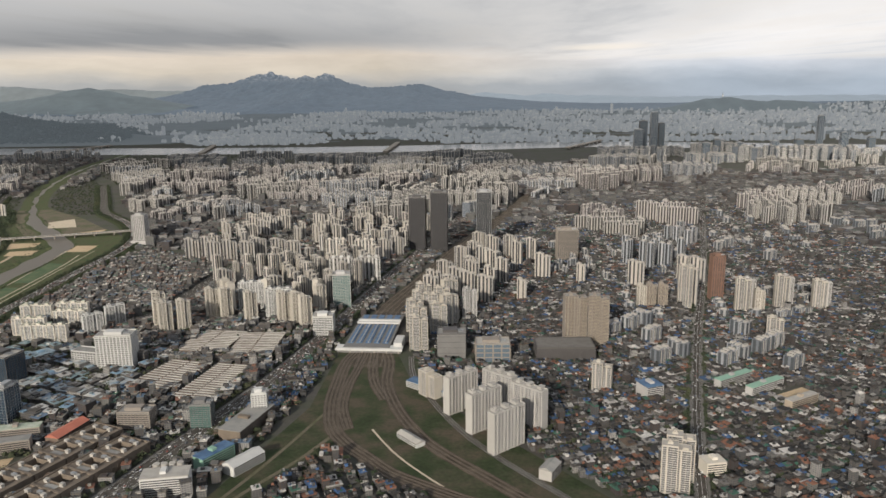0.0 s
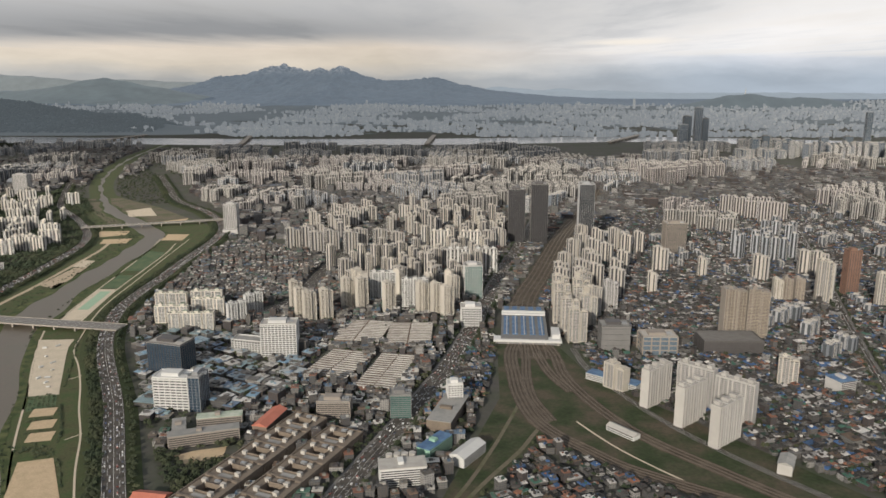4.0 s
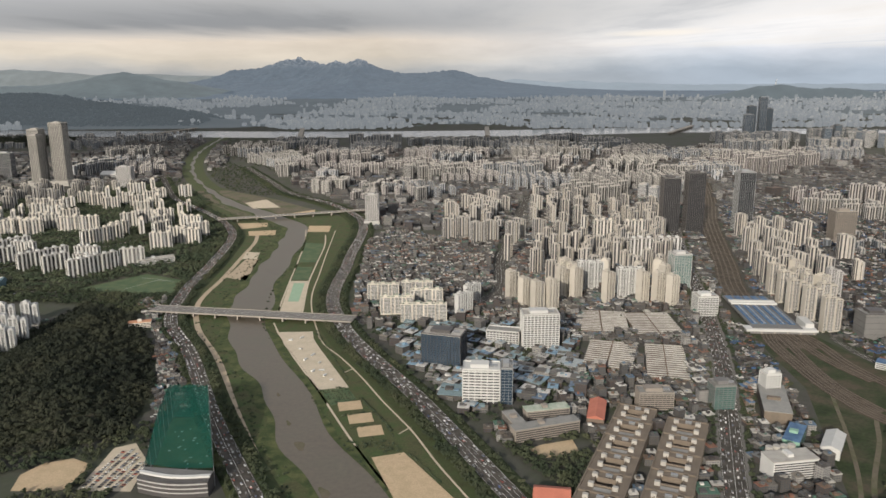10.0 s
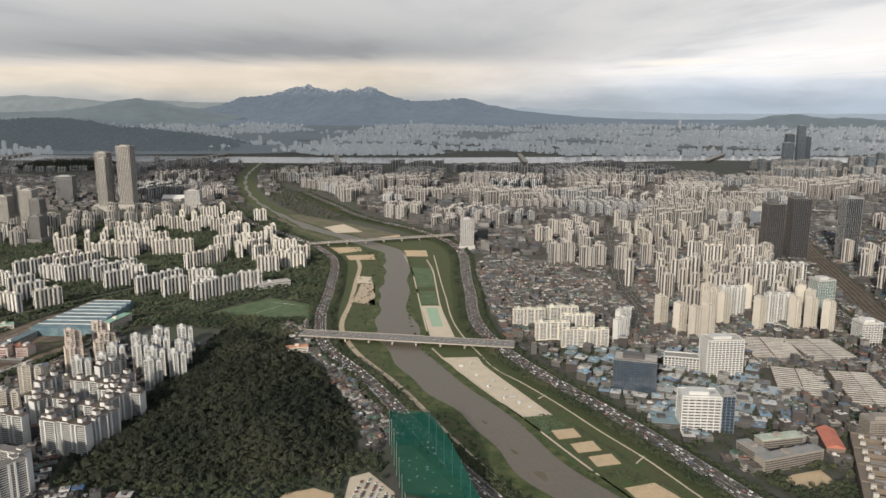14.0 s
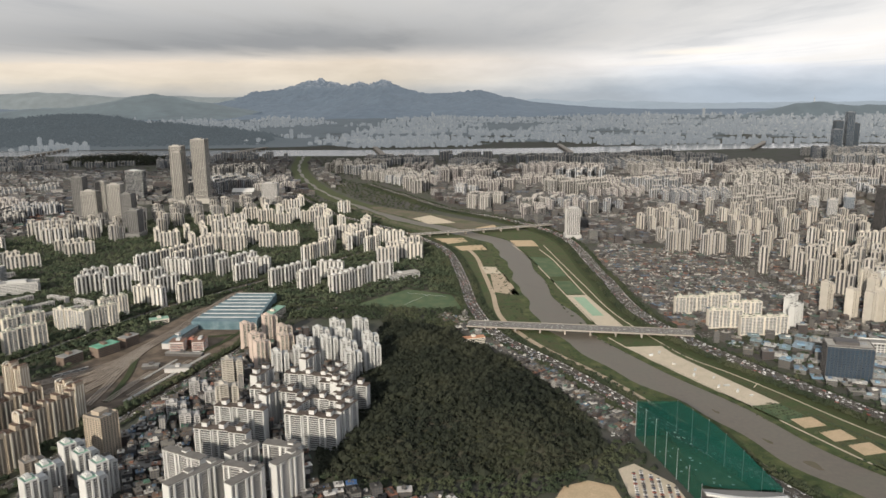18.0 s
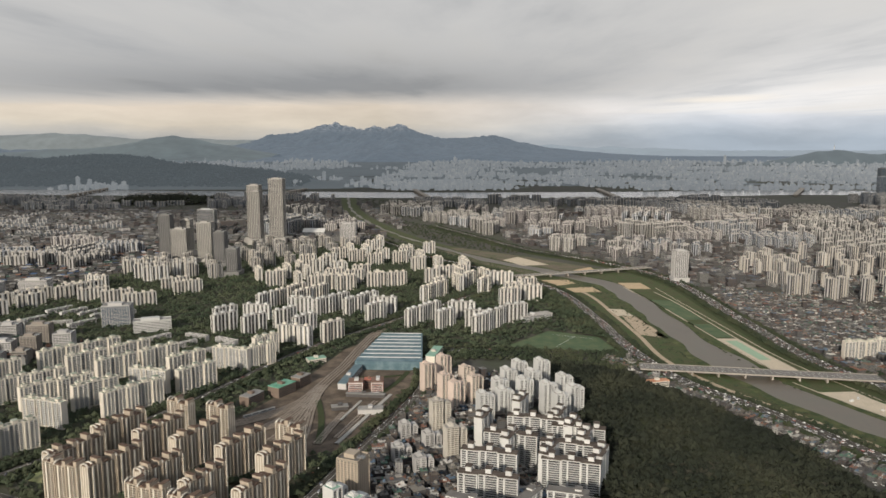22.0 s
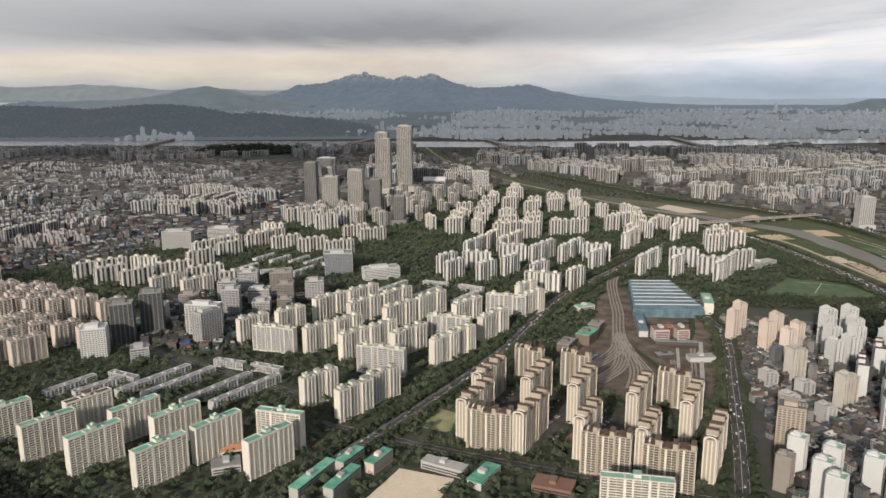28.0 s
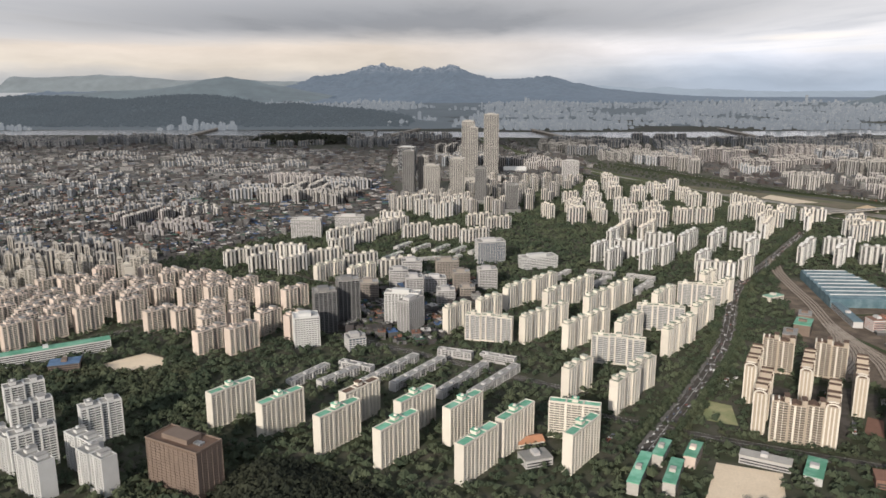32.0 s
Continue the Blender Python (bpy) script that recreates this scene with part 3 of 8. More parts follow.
def is_free(x, y, r=1.2):
    for dx, dy in ((0, 0), (r, 0), (-r, 0), (0, r), (0, -r)):
        i, j = int(x + dx - GX), int(y + dy - GY)
        if 0 <= i < 3000 and 0 <= j < 1400 and taken[i, j]:
            return False
    return True


def rect(x, y, L, D, ang, pad=0.0):
    c, s = math.cos(radians(ang)), math.sin(radians(ang))
    return [(x + u * c - v * s, y + u * s + v * c) for u, v in ((-pad, -pad), (L + pad, -pad), (L + pad, D + pad), (-pad, D + pad))]


def smooth_line(pts, step=4.0):
    """A line through the points with no kinks, in even steps."""
    p = np.array(pts, float)
    t = np.r_[0, np.cumsum(np.hypot(*np.diff(p, axis=0).T))]
    m = np.gradient(p, t, axis=0)
    s = np.linspace(0, t[-1], max(int(t[-1] / step), 2))
    k = np.clip(np.searchsorted(t, s, "right") - 1, 0, len(t) - 2)
    w = (t[k + 1] - t[k])[:, None]
    u = ((s - t[k])[:, None]) / w
    return (2 * u**3 - 3 * u**2 + 1) * p[k] + (u**3 - 2 * u**2 + u) * w * m[k] + (3 * u**2 - 2 * u**3) * p[k + 1] + (u**3 - u**2) * w * m[k + 1]


def offset(line, d):
    """The line moved by d to its right."""
    t = np.gradient(line, axis=0)
    t /= np.hypot(*t.T)[:, None]
    return line + np.stack([t[:, 1], -t[:, 0]], 1) * (d if np.isscalar(d) else np.asarray(d)[:, None])


def ribbon(s, line, d0, d1, z, m=0, z1=None):
    """A strip along a line between two offsets to its right, closed at the sides down to the ground."""
    a, b = offset(line, d0), offset(line, d1)
    z1 = z if z1 is None else z1
    for k in range(len(line) - 1):
        s.face([(*b[k], z1), (*b[k + 1], z1), (*a[k + 1], z), (*a[k], z)], m)
    return s


def kerb(s, line, d0, d1, z, m=0):
    """A strip with real edges."""
    ribbon(s, line, d0, d1, z, m)
    for d, flip in ((d0, 1), (d1, 0)):
        e = offset(line, d)
        for k in range(len(line) - 1):
            q = [(*e[k], -0.02), (*e[k + 1], -0.02), (*e[k + 1], z), (*e[k], z)]
            s.face(q if flip == 0 else q[::-1], m)
    return s


def claim_line(line, d0, d1):
    a, b = offset(line, d0), offset(line, d1)
    for k in range(len(line) - 1):
        claim([tuple(a[k]), tuple(a[k + 1]), tuple(b[k + 1]), tuple(b[k])])


# ---------------------------------------------------------------- ground, stream, roads, railway
s = Solid()
s.face([(-5200, -900, 0), (5200, -900, 0), (5200, 5200, 0), (-5200, 5200, 0)])
structure("ground", s, EARTH, "grey-brown built-up ground between houses and yards", "ground")

BANK = smooth_line([(98, 132), (77, 170), (63, 195), (44, 238), (15.5, 298), (9, 335), (4.0, 421), (-7, 509), (-42, 558), (-84, 612), (-116, 668), (-162, 760), (-200, 860), (-240, 1000), (-290, 1290)], 5.0)
far = np.clip((BANK[:, 1] - 540) / 150, 0, 1)
s = Solid()
west = np.interp(BANK[:, 1], [130, 220, 300, 400, 520, 690], [-27, -26, -32, -37, -39, -11])
ribbon(s, BANK, west, 42 - 30 * far, 0.03)
structure("riverbank_grass", s, GRASS, "green and brown river grass on the flood plain", "grass")
claim_line(BANK[BANK[:, 1] < 610], west[BANK[:, 1] < 610] + 3, 48)
claim_line(BANK[BANK[:, 1] > 600], -14, 15)
WATER = material("stream_water", (0.135, 0.112, 0.086), 0.4, 0.8, 0.2, 0.0, tint=(0.098, 0.086, 0.064), spec=0.5)
s = Solid()
wob = 1.1 * np.sin(BANK[:, 1] / 11) + 0.8 * np.sin(BANK[:, 1] / 4.7 + 1)
ribbon(s, BANK, -7.8 + wob + 5.6 * far, 7.8 - 5.6 * far + 0.9 * np.sin(BANK[:, 1] / 9 + 2) + 4 * np.exp(-((BANK[:, 1] - 320) / 25) ** 2), 0.07)
structure("water_stream", s, WATER, "brownish slow stream between grassy banks", "water")

s = Solid()
for side, width in ((-1, 3.4), (1, 2.6)):
    edge = side * (7.8 - 5.6 * far) + (wob if side < 0 else 0.9 * np.sin(BANK[:, 1] / 9 + 2) + 4 * np.exp(-((BANK[:, 1] - 320) / 25) ** 2))
    outer = edge + side * (width + 1.4 * np.sin(BANK[:, 1] / 7 + side) + 0.9 * np.sin(BANK[:, 1] / 3.1)) * (1 - 0.6 * far)
    ribbon(s, BANK, np.minimum(edge - 0.4 * side, outer), np.maximum(edge - 0.4 * side, outer), 0.1)
structure("reeds", s, REEDS, "bright green reeds along the edges of the stream", "reeds")

ROADS = [
    ("expressway_right_bank", [(135, 132), (119, 167), (96, 218), (60, 291), (51, 319), (46, 402), (35, 536), (8, 590), (-40, 652), (-78, 730), (-130, 840)], 3.2, 1.2),
    ("expressway_left_bank", [(72, 132), (53, 166), (32, 205), (3, 265), (-17, 300), (-26, 340), (-31, 400), (-44, 485), (-88, 562), (-130, 618), (-165, 690), (-205, 780)], 2.9, 1.0),
    ("avenue_market", [(168, 130), (180, 171), (208, 265), (222, 330), (236, 404), (262, 520), (290, 660)], 3.2, 0.06),
    ("avenue_east", [(335, 130), (347, 178), (385, 303), (427, 425), (470, 560), (520, 720)], 1.5, 0.06),
    ("avenue_depot", [(-254, 189), (-248, 199), (-211, 264), (-174, 350), (-146, 392), (-95, 470)], 2.0, 0.06),
    ("street_depot_side", [(-165, 150), (-152, 188), (-136, 240), (-122, 288), (-112, 345), (-90, 345)], 1.9, 0.06),
    ("street_school", [(-262, 212), (-236, 200), (-198, 185), (-150, 168), (-100, 150)], 2.0, 0.07),
    ("street_towers", [(-440, 262), (-395, 300), (-330, 268), (-262, 226)], 1.8, 0.06),
    ("avenue_north", [(-420, 390), (-345, 340), (-250, 330), (-160, 372)], 2.2, 0.06),
    ("street_rail_side", [(345, 130), (308, 172), (281, 210), (268, 240), (261, 262), (259, 282)], 1.2, 0.06),
    ("street_white_towers", [(64, 300), (118, 330), (134, 420), (150, 520), (170, 640)], 3.0, 0.06),
]
roads = {}
for name, pts, half, z in ROADS:
    line = smooth_line(pts, 4.0)
    roads[name] = line
    s = Solid()
    kerb(s, line, -half, half, z)
    for d in (0,) if half < 3 else (-half * 0.5, 0, half * 0.5):
        for k in range(0, len(line) - 1, 1 if d == 0 else 2):
            seg = line[k:k + 2]
            ribbon(s, seg, d - 0.04, d + 0.04, z + 0.012, 1)
    for d in (-half + 0.2, half - 0.3):
        ribbon(s, line, d, d + 0.06, z + 0.012, 1)
    structure("road_" + name, s, [ASPHALT, MARKING], "dark asphalt %s with white lane lines" % name.split("_")[0], "road")
    claim_line(line, -half - 1.0, half + 1.0)
# pavements on both sides of the town avenues
for name in ("avenue_market", "avenue_east", "avenue_depot"):
    half = [r[2] for r in ROADS if r[0] == name][0]
    s = Solid()
    kerb(s, roads[name], -half - 0.9, -half - 0.02, 0.1)
    kerb(s, roads[name], half + 0.02, half + 0.9, 0.1)
    structure("pavement_" + name, s, PAVING, "pale concrete pavement beside the avenue", "pavement")

# levees between the expressways and the flood plain
s = Solid()
for name, w0, w1 in (("expressway_right_bank", -3.25, -9.5), ("expressway_left_bank", 2.95, 8.0)):
    line, z = roads[name], 1.0
    a, b = sorted((w0, w1))
    if w0 < 0:
        ribbon(s, line, a, b, 0.05, 0, 1.15)
        ribbon(s, line, 3.25, 7.5, 1.15, 0, 0.05)
    else:
        ribbon(s, line, a, b, 0.98, 0, 0.05)
        ribbon(s, line, -5.5, -2.95, 0.05, 0, 0.98)
structure("levee", s, LEVEE, "grassy slope of the river embankment", "embankment")

# paths and yards on the flood plain
s = Solid()
ribbon(s, smooth_line([(80, 132), (60, 166), (36.5, 213), (17, 257), (-4, 296), (-13.7, 325), (-16.2, 374), (-18.9, 417), (-22.4, 464), (-28, 490)]), -1.2, 1.2, 0.1)
structure("path_left_bank", s, MUD, "pale earth path along the grassy bank", "path")
s = Solid()
ribbon(s, smooth_line([(107, 140), (90, 167), (80, 186), (60, 229), (33, 287), (28, 300)]), -0.35, 0.35, 0.1)
ribbon(s, smooth_line([(122, 138), (109, 165.3), (102.2, 179.5), (93.1, 201), (83.8, 218.8), (72.5, 242.4), (61.5, 262.4), (54.9, 272.6), (47, 296), (38.8, 329), (32.9, 388), (24.4, 494)]), -0.3, 0.3, 0.1)
ribbon(s, smooth_line([(26.5, 312), (20.5, 367), (16.5, 406), (10.5, 458), (4, 495)]), -0.35, 0.35, 0.1)
ribbon(s, smooth_line([(37.5, 314), (30.6, 367), (27.8, 406), (24, 455), (20, 480)]), -0.4, 0.4, 0.1)
for x, y in ((66.6, 245.2), (89.6, 198.0)):
    ribbon(s, np.array([(x, y), (x + 3.5, y + 4.5)]), -0.22, 0.22, 0.16)
structure("path_right_bank", s, SANDPALE, "narrow pale footpath beside the playing grounds", "path")


def ground_patch(name, poly, z, mat, label, category):
    s = Solid()
    s.face([(x, y, z) for x, y in poly])
    claim(poly)
    return structure(name, s, mat, label, category)


ground_patch("yard_gravel", [(32, 288), (47, 289), (49, 280), (54, 268), (70, 232), (60, 230)], 0.12, SANDPALE, "pale gravel yard on the flood plain", "yard")
for k, (x, y) in enumerate(((69.5, 217), (74, 208), (78, 199.5))):
    ground_patch("sand_court_%d" % (k + 1), rect(x, y - 3.6, 7.6, 6.6, 14), 0.12, SAND, "sandy ball court on the river grass", "sports ground")
ground_patch("planted_plot", [(60.5, 230), (68.7, 233.5), (74, 222.4), (66.3, 217.5)], 0.11, TURF, "small planted plot with rows of shrubs", "garden")
for k, (x, y, r) in enumerate(((61.5, 190.5, 2.3), (72.8, 165.5, 2.2), (55, 205, 1.2), (47, 226, 1.0))):
    ring = [(x + (r * 0.62 * math.cos(a)) * (1 + 0.3 * math.sin(3 * a + k)) - 0.5 * r * math.sin(a), y + r * 1.5 * math.sin(a) * (1 + 0.2 * math.cos(2 * a + k))) for a in (TAU * j / 14 for j in range(14))]
    ground_patch("sand_bar_%d" % (k + 1), ring, 0.085 + 0.004 * k, MUDFLAT, "low bar of brown silt in the stream", "sand bar")
ground_patch("sand_field", [(83, 184), (92, 187), (112, 154), (96, 150)], 0.12, SAND, "wide sandy playing field on the river bank", "sports ground")
ground_patch("court_pad", [(26.9, 315), (20.8, 367), (30.1, 367), (36.9, 315)], 0.105, SANDPALE, "pale paved ground round the roller rink", "yard")
ground_patch("green_court_1", [(27.3, 331), (23.4, 363), (29.1, 363), (32.4, 331)], 0.12, COURT, "pale green roller rink beside the stream", "sports ground")
ground_patch("lawn_1", [(21.2, 369), (18.4, 396), (27.1, 396), (29.9, 369)], 0.11, TURF, "mown lawn beside the stream", "lawn")
ground_patch("lawn_2", [(17.1, 406), (11.4, 457), (23.6, 454), (27.3, 406)], 0.11, TURF, "mown lawn beside the stream", "lawn")
SANDY = [[(-15, 374), (-15.4, 413), (-7.5, 414), (-2.7, 367)], [(-17.6, 414), (-19.8, 432), (-11.1, 430), (-8.9, 414)], [(-45.6, 497), (-50, 520), (-29, 522), (-26, 508)], [(-31, 478), (-35, 492), (-16.7, 497), (-13.8, 480)],
         [(5.9, 490), (3.1, 511), (18.7, 511), (20.8, 490)], [(-69, 607), (-55, 580), (-34, 585), (-55, 624)], [(-20, 560), (-4, 574), (-2, 556)]]
for k, poly in enumerate(SANDY):
    ground_patch("sand_patch_%d" % (k + 1), poly, 0.10 + 0.005 * k, (MUD, SANDPALE, SAND, SAND, SAND, SANDPALE, SAND)[k], "bare sandy ground on the flood plain", "yard")
ground_patch("river_flats", [(-132, 670), (-94, 600), (-55, 546), (-2, 550), (-5, 575), (-50, 628), (-104, 677)], 0.06, MUDFLAT, "bare brown earth flats where the stream bends", "ground")
ground_patch("sports_field", [(-84, 352), (-60, 381), (-37, 369), (-32, 343), (-60, 345)], 0.08, TURF, "green school sports field", "sports ground")
s = Solid()
for x0, y0, x1, y1 in ((-60, 352, -48, 371), (-60, 374, -40, 366)):
    ribbon(s, np.array([(x0, y0), (x1, y1)], float), -0.1, 0.1, 0.1)
structure("pitch_lines", s, MARKING, "white pitch lines on the school sports field", "markings")
ground_patch("sand_plot", [(-11, 174), (-8, 180), (-1, 183), (5, 180), (6, 172), (4, 166), (-9, 166)], 0.1, SAND, "orange sandy plot at the foot of the hill", "yard")
ground_patch("school_yard_sand", [(-246, 168), (-243.7, 172.3), (-237.1, 186.6), (-223.3, 181.7), (-228, 168)], 0.12, YARDSAND, "bright sandy school yard", "sports ground")
ground_patch("school_yard_west", [(-416, 245), (-406, 238.5), (-394, 243), (-398, 252), (-406, 256)], 0.12, YARDSAND, "sandy school yard among trees", "sports ground")
ground_patch("court_lawn", [(-235.6, 211), (-225, 206.5), (-222.5, 219.2), (-228.7, 223)], 0.10, PALELAWN, "worn green play court", "sports ground")
ground_patch("court_asphalt_1", [(-172, 187), (-165.5, 185), (-161, 198), (-167, 206)], 0.10, ASPHALT, "dark asphalt court full of parked cars", "yard")
ground_patch("court_red", [(-194, 203), (-191, 199), (-185, 210.5), (-188, 213)], 0.10, REDCOURT, "faded red play court between the blocks", "sports ground")
for k, (x, y, L) in enumerate(((-213.5, 203, 16), (-199.5, 199, 15), (-184.5, 190, 14), (-211.5, 224, 14), (-197.5, 221, 14), (-183.5, 216, 13), (-224, 231, 13))):
    ground_patch("court_asphalt_%d" % (k + 2), rect(x, y, L, 4.2, 64 if k < 6 else 55), 0.10, ASPHALT, "asphalt court with parked cars between the blocks", "yard")
ground_patch("car_park", [(8, 189), (13, 192), (21, 181), (22.5, 166), (8, 166)], 0.10, SANDPALE, "gravel car park below the wooded hill", "yard")
ground_patch("school_yard_east", rect(397, 232, 16, 9, 30), 0.10, SAND, "sandy yard of a school among houses", "sports ground")
ground_patch("yard_school_south", [(127, 189), (132, 192), (141, 195), (142, 188), (132, 184)], 0.10, SAND, "small sandy school yard", "sports ground")

# planted ground of the apartment estates
ESTATE = [(-440, 150), (-158, 150), (-118, 300), (-95, 345), (-30, 345), (-40, 490), (-110, 640), (-185, 720), (-330, 560), (-420, 430), (-500, 330)]
s = Solid()
s.face([(x, y, 0.02) for x, y in ESTATE])
structure("lawn_estates", s, PARKSOIL, "planted ground under the estate trees", "ground")

# railway: ballast bed and pairs of rails
RAIL = [
    ("main_north", [(242, 270), (243.5, 345), (257.5, 400), (267.5, 440), (289.5, 525), (320, 620), (352, 740)], 6.4, 5),
    ("main_left", [(236, 291), (233, 277), (232.5, 255), (233.5, 232), (238, 212), (244, 202), (250, 195), (258, 185.6), (267, 179), (283, 168.5), (300, 158), (330, 142)], 2.9, 4),
    ("main_right", [(247, 291), (250, 278), (251.5, 252), (256, 233.6), (261.5, 218.5), (269, 204), (277, 193.5), (285, 184.5), (294, 174), (320, 148)], 2.5, 3),
    ("siding", [(243, 291), (244, 272), (247, 252), (252, 238)], 2.2, 3),
    ("siding_west", [(239.5, 291), (238.5, 270), (237, 250), (237.5, 232), (242, 214)], 2.0, 3),
    ("depot_main", [(-140, 400), (-148, 375), (-153, 345), (-156.5, 318), (-159.5, 303), (-162, 289)], 2.7, 4),
    ("depot_fan_west", [(-161, 294), (-166, 274), (-174, 262), (-188, 250)], 2.9, 5),
    ("depot_fan_low", [(-161.5, 291), (-164, 272), (-169, 256), (-178, 244)], 2.8, 5),
    ("depot_fan_middle", [(-161.5, 289), (-162, 270), (-163.5, 253), (-168, 238)], 2.4, 4),
    ("depot_fan_east", [(-161, 286), (-160.5, 266), (-159, 250), (-158, 233)], 1.7, 3),
    ("depot_yard", [(-153, 236), (-150.5, 252), (-148, 264)], 1.5, 3),
    ("depot_yard_east", [(-147.5, 241), (-143, 258), (-138, 276)], 1.2, 2),
]
for name, pts, half, count in RAIL:
    line = smooth_line(pts, 3.0)
    s = Solid()
    bed = 0.10 + 0.014 * [r[0] for r in RAIL].index(name)
    kerb(s, line, -half, half, bed)
    for k in range(count):
        d = (k + 0.5) / count * 2 * half - half
        for e in (-0.22, 0.22):
            kerb(s, line, d + e - 0.07, d + e + 0.07, bed + 0.09, 1)
        kerb(s, line, d - 0.36, d + 0.36, bed + 0.03, 2)
    worn = name.startswith("depot")
    structure("railway_" + name, s, [CINDERS, SHINYRAIL, SLEEPER] if worn else [BALLAST, RAILS, OLDSLEEPER], "brown ballast with worn rails" if worn else "dark ballast with rusty rails", "railway")
    claim_line(line, -half - 1, half + 1)
s = Solid()
s.face([(x, y, 0.05) for x, y in [(228, 290), (226, 232), (205, 160), (217, 166), (232, 194), (239, 204), (250, 190), (262, 178), (300, 152), (330, 134), (345, 138), (262, 250), (252, 290)]])
structure("grass_railway", s, RAILGRASS, "overgrown grass between the railway tracks", "grass")
claim([(228, 290), (222, 235), (205, 160), (217, 166), (232, 194), (239, 204), (250, 190), (262, 178), (300, 152), (330, 130), (350, 138), (268, 240), (256, 290)])
for k, (pts, w) in enumerate((([(232, 226), (230, 220), (221, 193), (211, 168), (207, 160)], 0.6), ([(243, 216), (241, 214), (230, 194), (215, 169), (211, 161)], 0.7), ([(250, 214), (252.7, 208.5), (259.6, 196.1), (268.3, 184.4), (274.1, 177.5)], 0.35))):
    s = Solid()
    ribbon(s, smooth_line(pts, 3.0), -w, w, 0.085)
    structure("path_railway_%d" % (k + 1), s, SANDPALE if k == 2 else MUDFLAT, "narrow service path in the railway grass", "path")
s = Solid()
DEPOT = [(-192, 242), (-156, 226), (-136, 236), (-126, 282), (-124, 320), (-150, 362), (-160, 345), (-172, 292)]
s.face([(x, y, 0.04) for x, y in DEPOT])
structure("depot_ground", s, CINDERS, "brown cindery ground of the railway depot", "ground")
claim(DEPOT)
for k, pts in enumerate(([(-152.5, 236), (-154, 250), (-157, 266), (-160, 277)], [(-137, 284), (-131, 300), (-128, 312)], [(-148, 304), (-136, 305), (-130, 307)])):
    s = Solid()
    ribbon(s, smooth_line(pts, 3.0), -1.1, 1.1, 0.3)
    structure("grass_depot_%d" % (k + 1), s, LEVEE, "overgrown green strip between depot tracks", "grass")
for k, (x0, y0, x1, y1, w) in enumerate(((-146.6, 236, -133, 283, 0.7), (-148.5, 256, -143.5, 276, 0.5))):
    s = Solid()
    kerb(s, smooth_line([(x0, y0), (x1, y1)]), -w, w, 0.45)
    structure("platform_%d" % (k + 1), s, PALEROOF, "pale concrete platform between depot tracks", "platform")

# big river and far bank
HAN = smooth_line([(-2600, 1250), (-1500, 1330), (-900, 1385), (-500, 1350), (-150, 1320), (250, 1345), (520, 1400), (800, 1330), (1200, 1200), (1900, 1050), (3000, 950)], 40.0)
s = Solid()
ribbon(s, HAN, -62, 70, 0.25)
# the pale base paints in part of the sky's reflection
RIVER = material("wide_river_water", (0.24, 0.245, 0.245), 0.2, 0.15, 0.05, 0.0, spec=1.0)
structure("water_wide_river", s, RIVER, "wide pale river crossing the city", "water")
claim_line(HAN, -85, 95)

# bridges over the stream
def stream_bridge(x0, y0, x1, y1, half, top, label, piers):
    bridge = thing("road_bridge", label, "bridge")
    LB, ang = math.hypot(x1 - x0, y1 - y0), math.degrees(math.atan2(y1 - y0, x1 - x0))
    part("deck", Solid().box(0, -half, top - 0.4, LB, half, top, base=True), CONCRETE, bridge)
    part("carriageway", Solid().box(0, -half + 0.7, top, LB, half - 0.7, top + 0.03), PAVING, bridge, "worn grey asphalt surface")
    for y in (-half + 0.1, half - 0.3):
        part("railing", Solid().box(0, y, top, LB, y + 0.2, top + 0.16), CONCRETE, bridge)
    lines = Solid()
    for y in (-half * 0.45, 0, half * 0.45):
        for k in range(0, 40):
            lines.box(k * LB / 40, y - 0.06, top + 0.03, (k + 0.6) * LB / 40, y + 0.06, top + 0.045)
    part("lane_marking", lines, MARKING, bridge, kind="stuff")
    for k in range(1, piers + 1):
        part("pier", Solid().box(LB * k / (piers + 1) - 0.35, -half + 1, 0, LB * k / (piers + 1) + 0.35, half - 1, top - 0.4), CONCRETE, bridge)
    bridge.matrix_world = pose(x0, y0, 0, 0, 0, ang)
    claim(rect(x0, y0 - half, LB, 2 * half, ang))


stream_bridge(-30.0, 314.8, 63.0, 299.5, 4.4, 2.2, "long low concrete road bridge crossing the stream", 8)
stream_bridge(-66.0, 524, 38.0, 562, 3.0, 2.5, "distant concrete road bridge over the bend of the stream", 7)

# ---------------------------------------------------------------- apartment blocks
STOREY = 0.65


